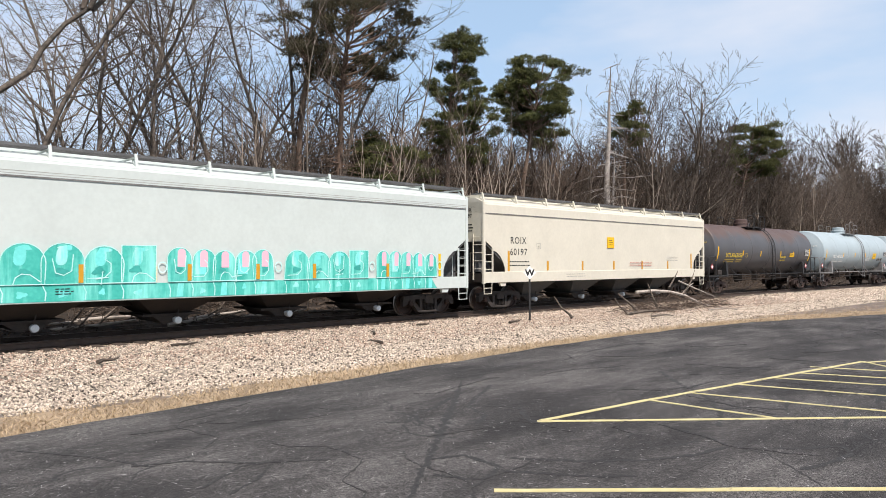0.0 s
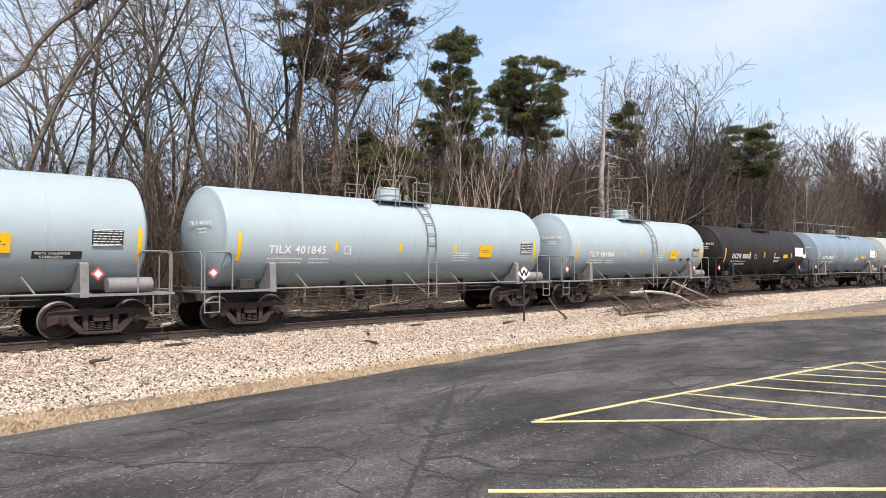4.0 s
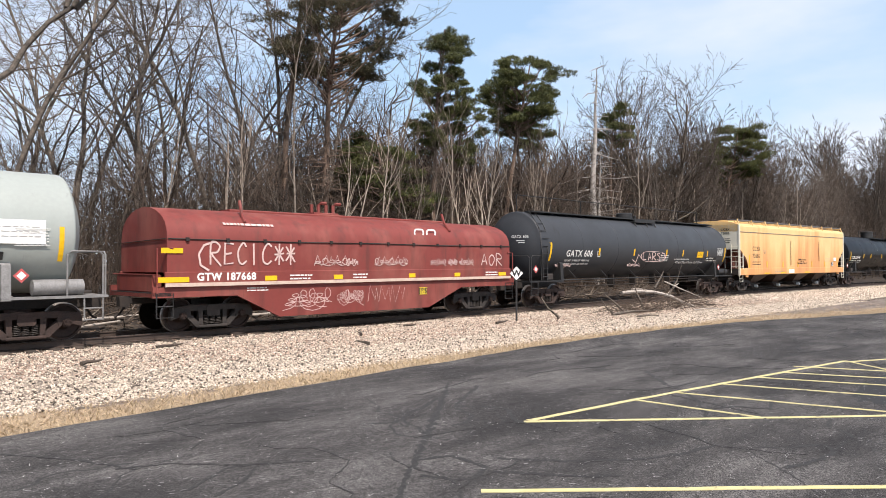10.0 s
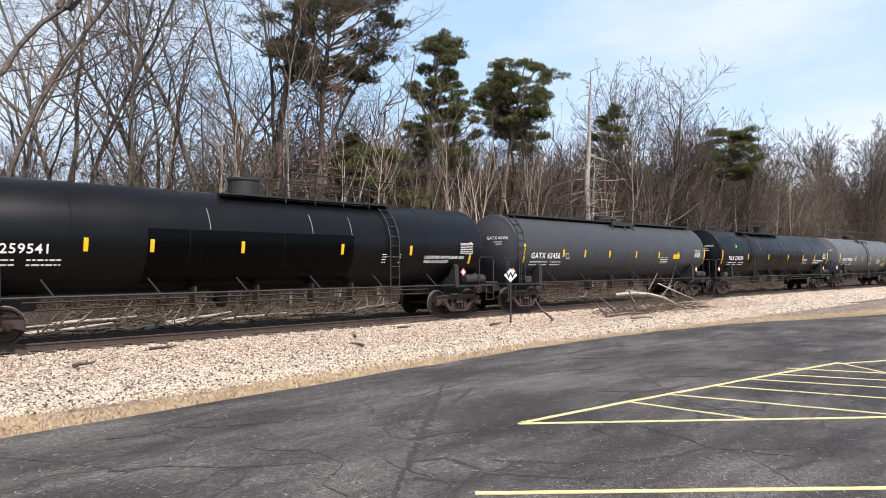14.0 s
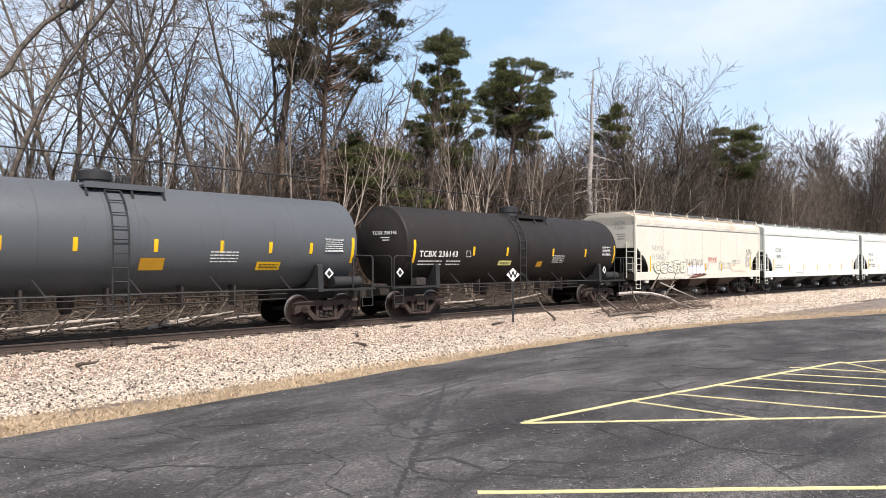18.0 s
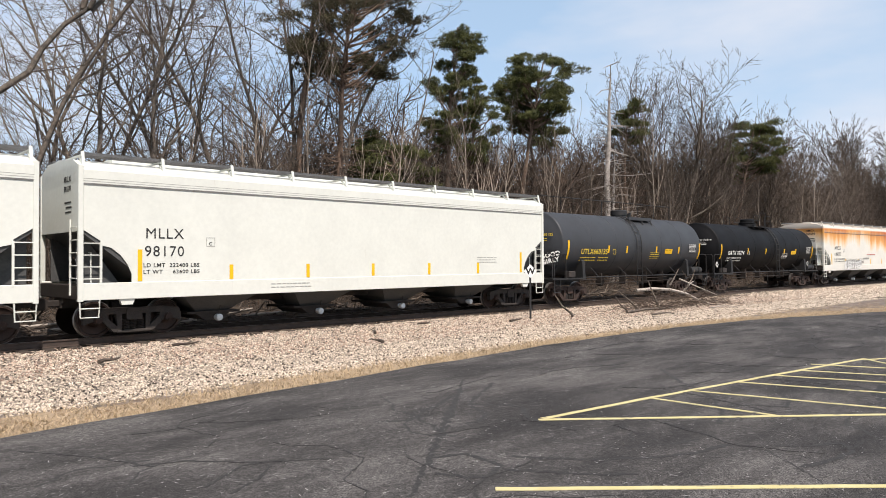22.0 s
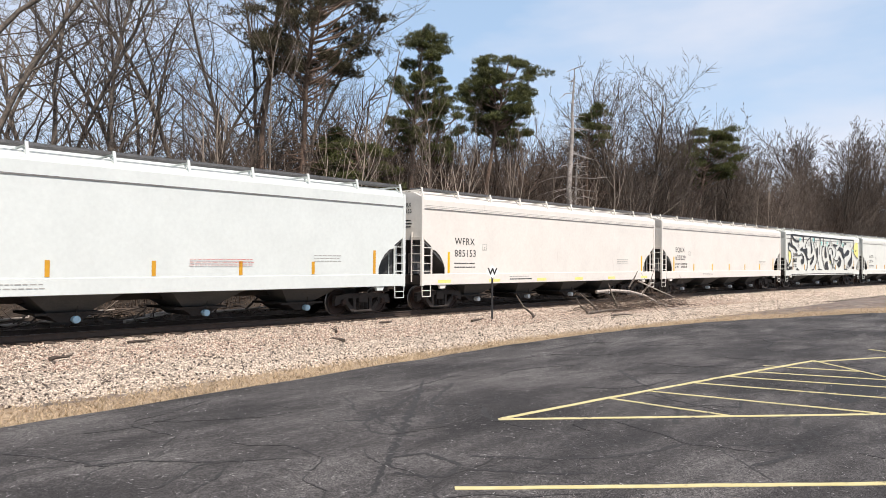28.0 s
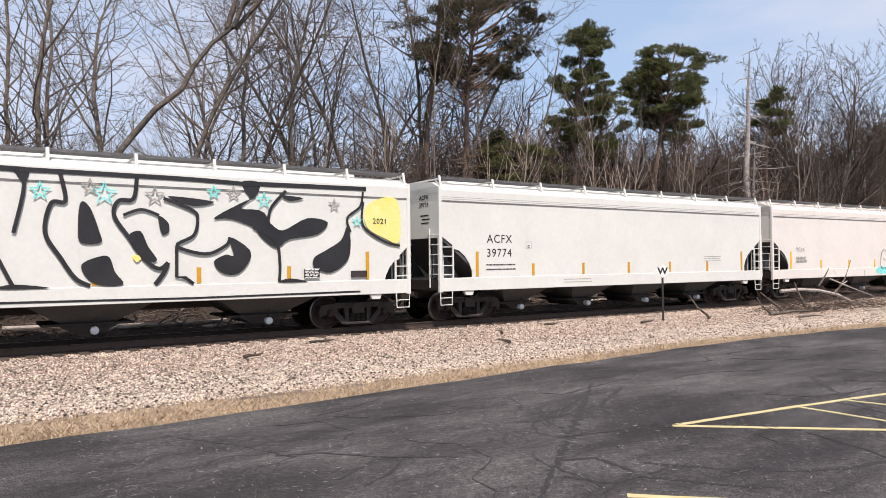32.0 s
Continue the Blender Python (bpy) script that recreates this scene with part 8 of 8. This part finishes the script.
def rip_tag(ob, L):
    h = (L - 0.9) / 2
    scrawl(ob, -h + 3.8, -h + 7.1, 1.12, 1.95, SIDE - 0.016, SPRAYK, SPRAYW, 7, 14, 0.022)
    for k in range(3):
        cursive(ob, -h + 3.9 + 0.1 * k, -h + 7.0, 1.25 + 0.2 * k, 1.55 + 0.2 * k, SPRAYK, 6 + k, SIDE - 0.022, 0.018)
    side_text(ob, "RIP·DROGAS", -h + 7.5, 1.86, 0.2, BLACKL, SIDE, 0.0)
    side_text(ob, "SEWE", -h + 7.1, 1.6, 0.22, BLACKL, SIDE, 0.0)
    bars(ob, -h + 8.4, -h + 10.2, [2.25], 0.07, SIDE, REDL, 2)


def outline_tag(ob, L):
    h = (L - 0.9) / 2
    scrawl(ob, 0.6, 4.6, 1.35, 2.35, SIDE - 0.010, SPRAYK, None, 5, 24, 0.03)
    plate(ob, bubble(0.7, 1.25, 1.2, 0.4, 14, 2.2), -1.626, TEALP, "teal_patch")
    side_text(ob, "TCLX", -h + 1.85, 2.25, 0.26, GREYL, SIDE, 0.0)
    bars(ob, -h + 1.85, -h + 2.7, [1.95, 1.8], 0.12, SIDE, GREYL, 3)


def hopper_extras(ob, L, red=False, yellow=False, sill_yellow=False):
    h = (L - 0.9) / 2
    if red:
        bars(ob, -h + 10.2, -h + 12.2, [1.88, 1.80, 1.72], 0.022, SIDE, REDL, 7)
    if yellow:
        patch(ob, -h + 8.3, -h + 8.85, 2.55, 3.05, SIDE, YELLOW, "placard", "bright yellow square placard")
        bars(ob, -h + 8.4, -h + 8.75, [2.9, 2.8, 2.7], 0.03, SIDE - 0.008, BLACKL, 8)
    if sill_yellow:
        for x in (-h + 1.2, -h + 4.2, -h + 7.5, -h + 10.5, -h + 13.5, h - 1.2):
            plate(ob, [(x - 0.35, 1.05), (x + 0.35, 1.05), (x + 0.35, 1.17), (x - 0.35, 1.17)], -1.626, SPRAYY, "yellow_sill_patch")
        bars(ob, -h + 5.2, -h + 6.8, [1.15], 0.06, -1.626, BLACKL, 5)


def orange_extras(ob, L):
    h = (L - 0.9) / 2
    for k, t in enumerate(("HAMMERING ON SIDE", "OF CAR WILL", "CONTAMINATE PRODUCT")):
        side_text(ob, t, -h + 9.2 + (0.0, 0.25, -0.1)[k], 2.05 - 0.13 * k, 0.13, BLACKL, SIDE, 0.0)
    patch(ob, -h + 7.6, -h + 8.5, 1.16, 1.4, -1.627, SIGNW, "placard", "blank white placard on the sill")
    for x in (-h + 3.6, -h + 6.2, -h + 10.4):
        plate(ob, [(x, 1.14), (x + 0.9, 1.14), (x + 0.9, 1.22), (x, 1.22)], -1.626, YELLOW, "yellow_sill_patch")
    data_panel(ob, h - 2.75, h - 2.4, 1.62, 1.9, SIDE, True, WHITEL, 0)
    patch(ob, h - 2.3, h - 1.75, 2.0, 2.25, SIDE, SIGNW, "placard")
    for x, z0 in ((-h + 7.9, 1.7), (h - 5.3, 2.0)):
        plate(ob, [(x, z0), (x + 0.08, z0), (x + 0.06, 3.4), (x + 0.02, 3.4)], SIDE + 0.002, RUSTP, "rust_streak")


def loop_tag(ob, L):
    """A chalk-like tag with a smiling face on the tank side."""
    y = -1.516
    hand_letters(ob, "LARS", -0.75, 2.02, 0.38, 0.42, 0.04, y - 0.03, CHALK, 9)
    outline(ob, bubble(0.25, 2.2, 2.5, 0.55, 24, 3.0), 0.035, y - 0.06, CHALK)
    outline(ob, bubble(1.2, 2.22, 0.36, 0.36, 18, 2.0), 0.025, y - 0.07, CHALK)
    stroke(ob, [(-1.8, 2.05), (-1.5, 1.9), (-1.2, 2.3), (-0.9, 2.1)], 0.04, y - 0.04, CHALK)
    for x0 in (-th_of(L) + 1.6, -1.9):
        cursive(ob, x0, x0 + 1.2, 1.70, 1.86, CHALK, 7, -1.30, 0.02)
    # a chalked sentence in two lines, and the lading plates beside it
    bars(ob, 2.75, 4.4, [2.08], 0.06, -1.41, WHITEL, 21, 24)
    side_text(ob, "Would You Kindly, Roll Over", 2.9, 1.84, 0.225, WHITEL, -1.305, 0.0, 31, stretch=1.05)
    for z, y, body in ((2.10, -1.43, "NON ODORIZED"), (1.97, -1.375, "LIQUEFIED PETROLEUM GAS")):
        patch(ob, 6.4, 7.75, z - 0.02, z + 0.11, y, BLACKL, "name_plate", "black plate with white lettering", 24)
        side_text(ob, body, 6.43, z, 0.11 if z > 2 else 0.095, WHITEL, y - 0.008, 0.001, 24, stretch=1.0)


def th_of(L):
    return (L - 0.75) / 2 - 0.35


def green_spot(ob, L):
    plate(ob, bubble(-7.03, 3.02, 0.17, 0.24, lump=0.3, seed=4), -1.43, GREENP, "painted_patch", "green spray dab")


def cap_tag(ob, L):
    """A black and white tag on the tank's head."""
    th = th_of(L)
    turn = pose(-th + 0.19, -0.95, 0, 0, 0, -66)
    part("painted_patch", Mesh().prism(bubble(0, 2.02, 0.84, 0.74, 20, 2.4, 0.1, 0.1, 5), -0.004, 0.0), SPRAYK, ob, "black patch of spray paint", at=turn)
    for body, z in (("GOOD", 2.06), ("GIRLY", 1.80)):
        part("tag_letters", text_mesh(body, 0.27, SPRAYW, 0.012, "CENTER"), SPRAYW, ob, "white sprayed letters", at=turn @ pose(0, -0.012, z, 90, 0, 0) @ pose(0, 0, 0, 0, 0, 12))


def coil_marks(ob, L):
    h = (L - 1.5) / 2
    y = -1.584
    patch(ob, -h + 0.3, h - 0.3, 1.27, 1.37, -1.582, CHALKW, "sill_stripe", "dirty white stripe along the sill")
    side_text(ob, "GTW 187668", -6.25, 1.43, 0.29, WHITEL, y, 0.010)
    bars(ob, -5.4, -3.75, [3.02], 0.14, -1.41, CHALK, 4, -50)
    hand_letters(ob, "RECIC**", -5.85, 1.86, 0.62, 0.36, 0.05, y, CHALK, 3)
    stroke(ob, [(-5.75, 2.5), (-6.05, 2.4), (-6.2, 2.15), (-6.15, 1.85), (-5.9, 1.7)], 0.06, y, CHALK)
    hand_letters(ob, "AOR", 5.35, 1.8, 0.44, 0.4, 0.04, y, CHALK, 5)
    for k, (x, w) in enumerate(((-2.4, 1.3), (-1.2, 0.5), (0.0, 1.5), (2.6, 0.8), (3.5, 0.5), (4.1, 0.8))):
        cursive(ob, x, x + w, 1.80, 2.06, CHALK, 5 + k % 3, y, 0.02)
        if w > 1:
            wild(ob, x, x + w, 1.82, 2.12, CHALK, 60 + k, 11, 0.022, y)
    for k in range(3):
        cursive(ob, -3.5 + 0.15 * k, -1.9 + 0.1 * k, 0.42 + 0.12 * k, 0.85 + 0.15 * k, CHALK, 3 + k, -1.505, 0.018)
        cursive(ob, -1.5 + 0.1 * k, -0.4, 0.5 + 0.1 * k, 1.05, CHALK, 4 + k, -1.505, 0.014)
    wild(ob, -0.2, 1.4, 0.6, 1.1, CHALK, 71, 14, 0.014, -1.505)
    # maker's mark as plain rings
    for x in (2.15, 2.75):
        outline(ob, bubble(x, 2.98, 0.5, 0.3, 16, 3.0), 0.07, -1.46, WHITEL)
    for x0, x1 in ((-3.3, -2.5), (-0.9, -0.3), (5.6, 6.3)):
        bars(ob, x0, x1, [1.53, 1.43], 0.06, y, WHITEL, 6)
    bars(ob, -4.7, -4.0, [1.18, 1.11], 0.045, -1.505, WHITEL, 8)
    data_panel(ob, 2.1, 2.5, 0.78, 1.02, -1.505, True, YELLOWL, 0)


# coupling points along the line at the start of the clip
JOINTS = [0.52, 19.64, 38.27, 54.67, 70.52, 87.06, 101.77, 116.63, 131.47, 147.15, 162.68, 179.03, 199.4, 218.72, 239.23, 258.75, 279.42,
          296.08, 312.19, 328.42, 347.81, 366.69, 381.35, 397.42, 416.66, 436.25, 455.57, 474.56, 493.62, 512.23, 530.21, 548.99]
H, T = hopper_car, tank_car
# build, what is painted on it
CARS = [
    # its bays take dark steel to deepen the shade beneath the car
    (H, dict(colour=PPALE, label="mint-white covered hopper car with teal bubble lettering", eave=4.3, sill=0.95, bay_mat=STEEL), mint_tag),
    (H, dict(colour=PIVORY, text_x=1.55, letters=("ROIX", "60197"), label="clean ivory covered hopper car with a yellow placard", eave=4.2, sill=1.1, seams=(), strip_mat=AMBER), lambda o, L: hopper_extras(o, L, True, True)),
    (T, dict(colour=TBROWN, stripe_at=[-6.69, -3.55, -1.12, 1.84, 3.81, 6.6], letters="UTLX662252", ink=YELLOWL, label="grey tank car with a rust-brown top", dome_x=-0.6, ladder_x=1.15, panel="line"), None),
    (T, dict(colour=TBLUE, stripe_at=[-6.35, -3.14, -0.81, 1.4, 3.56, 6.62], text_x=1.97, letters="TILX 401870", plate_h=0.46, rail_mat=GREYR, label="pale blue-grey tank car with grey railings", panel="black", name_plate=True, dome_x=-0.1), None),
    (T, dict(colour=TBLUE, letters="TILX 401845", plate_h=0.46, rail_mat=GREYR, label="pale blue-grey tank car with grey railings", panel="black"), None),
    (T, dict(colour=TBLUE, letters="TILX 401904", plate_h=0.46, rail_mat=GREYR, label="pale blue tank car with a black hazard plate", panel="black", name_plate=True, cap_mat=GREYR), None),
    (T, dict(colour=TSOOT, stripe_at=[-5.83, -2.56, -0.45, 1.12, 3.83, 6.3], letters="OCPX 80032", weights=("LD LMT  179100 LBS  81250 KGS", "LT WT     83900 LBS  38050 KGS"), boards=((2.35, 0.95, 2.36, 2.95, SIGNW, GREYL), (0.85, 0.42, 2.25, 2.5, SIGNW, None)), top="tray", ladder_x=None, label="sooty black tank car with white lettering", text=0.42), None),
    (T, dict(colour=TSLATE, stripe_at=[-5.98, -3.19, -0.9, 1.4, 3.55, 6.05], text_x=1.35, letters="OCPX 80065", boards=((2.2, 1.05, 2.36, 2.92, SIGNW, GREYL), (2.2, 1.8, 1.95, 2.1, SIGNW, None)), top="tray", ladder_x=None, label="blue-grey tank car with white lettering", rail_mat=GREYR, name_plate=True), None),
    (T, dict(colour=TLIGHT, stripe_at=[-6.25, -3.18, -1.05, 1.24, 3.91, 6.6], text_x=1.85, letters="TILX 401972", weights=("LD LMT  179800 LB  81550 KG", "LT WT     83200 LB  37750 KG"), plate_h=0.46, rail_mat=GREYR, label="pale grey tank car with grey railings", panel="black", cap_mat=GREYR), None),
    (T, dict(colour=TLIGHT, stripe_at=[-6.04, -3.28, -0.61, 1.63, 3.81, 6.3], text_x=1.84, letters="OCPX 80324", boards=((2.3, 1.1, 2.36, 2.92, SIGNW, GREYL), (2.6, 2.2, 2.6, 2.72, SIGNW, None)), rail_mat=GREYR, label="pale grey-green tank car with a grey ladder", name_plate=True, text=0.34), None),
    (coil_car, dict(label="faded red coil car with chalk-white scrawls"), coil_marks),
    (T, dict(colour=TGREY, stripe_at=[-8.37, -4.62, -1.5, 1.75, 3.58, 6.51, 8.8], text_x=2.23, letters="GATX 606", weights=("LD LMT  153800 LBS 69800 KGS", "LT WT    109200 LBS 49500 KGS"), label="dark grey tank car with a full-length walkway", top="walk", ladder_x=None, text=0.42, print_at=8.3, plate_h=0.34), loop_tag),
    (H, dict(colour=PORANGE, text_x=1.9, letters=("CCBX", "73086"), label="faded orange covered hopper car streaked with rust", eave=4.22, sill=1.1, ladder_mat=PIVORY, seams=(), bay_mat=BROWNBAY, slope_mat=RUSTP), orange_extras),
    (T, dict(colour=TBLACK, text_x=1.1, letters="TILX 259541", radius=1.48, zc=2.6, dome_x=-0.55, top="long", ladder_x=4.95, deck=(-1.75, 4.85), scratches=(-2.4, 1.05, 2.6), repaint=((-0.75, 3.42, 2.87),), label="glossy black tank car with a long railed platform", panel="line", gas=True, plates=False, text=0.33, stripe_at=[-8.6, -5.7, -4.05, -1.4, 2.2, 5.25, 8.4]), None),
    (T, dict(colour=TGREY, text_x=1.3, letters="GATX 62456", stripe_at=[-8.2, -5.4, -3.7, -1.6, 0.9, 3.25, 5.4, 8.6], radius=1.48, zc=2.6, top="walk", ladder_x=None, label="dark grey tank car with a full-length walkway"), None),
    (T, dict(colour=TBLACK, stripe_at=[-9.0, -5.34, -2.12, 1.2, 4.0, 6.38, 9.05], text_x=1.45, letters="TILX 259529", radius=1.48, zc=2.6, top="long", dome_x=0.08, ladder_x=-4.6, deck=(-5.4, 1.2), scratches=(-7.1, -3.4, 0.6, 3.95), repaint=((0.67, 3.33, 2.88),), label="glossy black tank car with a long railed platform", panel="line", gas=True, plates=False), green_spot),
    (T, dict(colour=TMID, stripe_at=[-6.73, -3.18, -1.55, 0.44, 2.33, 3.9, 5.35, 7.0], text_x=1.43, letters="GATX 80332", hazard="white", boards=((4.1, 3.3, 1.72, 2.0, YELLOW, BLACKL), (7.55, 6.9, 1.74, 2.1, AMBER, None)), radius=1.48, zc=2.6, dome_x=-0.6, ladder_x=0.1, top="tray", label="dark grey tank car with a black ladder", text=0.36, plates=False), None),
    (T, dict(colour=TSOOT, stripe_at=[-6.58, -3.44, -1.42, 1.71, 4.22, 6.7], text_x=1.0, letters="TCBX 236143", hazard="white", boards=((6.65, 6.3, 1.78, 2.02, AMBER, None), (9.2, 8.4, 1.85, 2.05, SPRAYY, BLACKL)), radius=1.48, zc=2.6, dome_x=0.4, ladder_x=-0.9, top="tray", label="sooty brown-black tank car with white lettering", text=0.31, plates=False), None),
    (H, dict(colour=PCREAM, text_x=1.6, letters=("NDYX", "515867"), ink=GREYL, label="dirty cream covered hopper car with scrawled tags", eave=4.28, sill=1.06, bays=3, slope_mat=BLACKP, bay_mat=BROWNBAY), cream_tags),
    (H, dict(colour=PW, text_x=1.75, text_z=0.2, text=0.34, letters=("EQUX", "18436"), label="clean white covered hopper car with black lettering"), hopper_extras),
    (H, dict(colour=PW, text_x=1.58, letters=("MLLX", "98170"), label="clean white covered hopper car with dark grey lettering", weights=("LD LMT  222400 LBS", "LT WT     63600 LBS")), hopper_extras),
    (T, dict(colour=TGREY, stripe_at=[-5.8, -2.7, -1.16, 1.55, 3.81, 6.06], letters="UTLX660135", hazard=False, ink=YELLOWL, radius=1.48, zc=2.62, dome_x=0.4, ladder_x=-0.6, top="tray", label="dark grey tank car with yellow lettering", panel="line"), cap_tag),
    (T, dict(colour=TMATTE, stripe_at=[-6.63, -3.27, -0.75, 2.01, 3.86, 6.7], text_x=1.49, letters="GATX 70774", weights=("LD LMT  190800 LB  86550 KG", "LT WT     72200 LB  32650 KG"), hazard="white", radius=1.48, zc=2.6, dome_x=-0.2, ladder_x=1.0, label="black tank car with yellow reflective strips", panel="line"), None),
    (H, dict(colour=PRUSTW, text_x=1.98, letters=("AMCX", "104593"), weights=("LD LMT 219100LB 98950 KG", "LT WT   65900LB 30750 KG NEW 02-1995"), label="white covered hopper car with orange rust along its top", sill=1.05, slope_mat=PMINT), rip_tag),
    (H, dict(colour=PMINT, text_x=2.05, text=0.37, letters=("AOKX", "92484"), label="pale white covered hopper car with yellow sill patches", strips=2), lambda o, L: hopper_extras(o, L, False, False, True)),
    (H, dict(colour=PMINT, text=0.31, letters=("TCMX", "474837"), label="white covered hopper car with black lettering", cap=CAPB, strip_mat=AMBER, seams=()), lambda o, L: hopper_extras(o, L, True)),
    (H, dict(colour=PPINKW, text_x=1.8, letters=("WFRX", "885153"), label="warm white covered hopper car with yellow sill patches", strips=2), lambda o, L: hopper_extras(o, L, False, False, True)),
    (H, dict(colour=PPINKW, text_x=1.65, letters=("EQUX", "620229"), weights=("LD LMT  219000 LBS", "LT WT     67000 LBS"), label="warm white covered hopper car with large black lettering"), hopper_extras),
    (H, dict(colour=PW, label="white hopper car covered in black-outlined letters", gap=1.3, bays=3, strip_mat=AMBER, seams=(), slope_mat=BLACKP, cut=(0.45, 0.9)), big_tag),
    (H, dict(colour=PW, text_x=1.85, letters=("ACFX", "39774"), label="clean white covered hopper car with black lettering", strip_mat=AMBER), hopper_extras),
    (H, dict(colour=PPINKW, label="white covered hopper car with outlined scrawl, last car", bays=3), outline_tag),
]
# distance that the train has gone at each second
GONE = [0.0, 15.51, 30.65, 46.28, 61.87, 77.42, 93.01, 108.37, 124.09, 139.76, 155.5, 170.79, 185.73, 201.6, 216.83, 232.83, 248.75,
        264.71, 280.07, 295.22, 311.17, 326.92, 342.57, 358.09, 373.72, 390.12, 405.71, 421.4, 437.28, 452.92, 468.69, 483.71, 500.34]
TRAIN = []
for (make, options, decorate), a, b in zip(CARS, JOINTS, JOINTS[1:]):
    car = make(L=b - a, **options)
    if decorate:
        decorate(car, b - a)
    TRAIN.append((car, (a + b) / 2, b - a))


def car_pose(s, length):
    half = length / 2 - 2.3
    a, b = on_track(s - half), on_track(s + half)
    c, d = (a + b) / 2, b - a
    return pose(c.x, c.y, 0, 0, 0, math.degrees(math.atan2(d.y, d.x)))


def gone(t):
    return float(np.interp(t, range(33), GONE))


def motions():
    for ob, s0, length in TRAIN:
        walk(ob, [(t, car_pose(s0 - g, length)) for t, g in enumerate(GONE)])
    # wheels roll while their car is close; further off they hold still
    middle = {ob: s0 for ob, s0, _ in TRAIN}
    for car, wheel, x in WHEELSETS:
        s0 = middle[car]
        times = [k / FPS for k in range(32 * FPS + 1) if -8 < s0 - gone(k / FPS) < 40]
        rows, start = [], pose(x, 0, 0.457)
        for t in times:
            rows.append((t, pose(x, 0, 0.457, 0, -math.degrees((gone(t) - gone(times[0])) / 0.457) % 360, 0)))
        if not rows or rows[0][0] > 0:
            rows.insert(0, (0, start))
        if rows[-1][0] < 32:
            rows.append((32, rows[-1][1]))
        walk(wheel, rows)


motions()
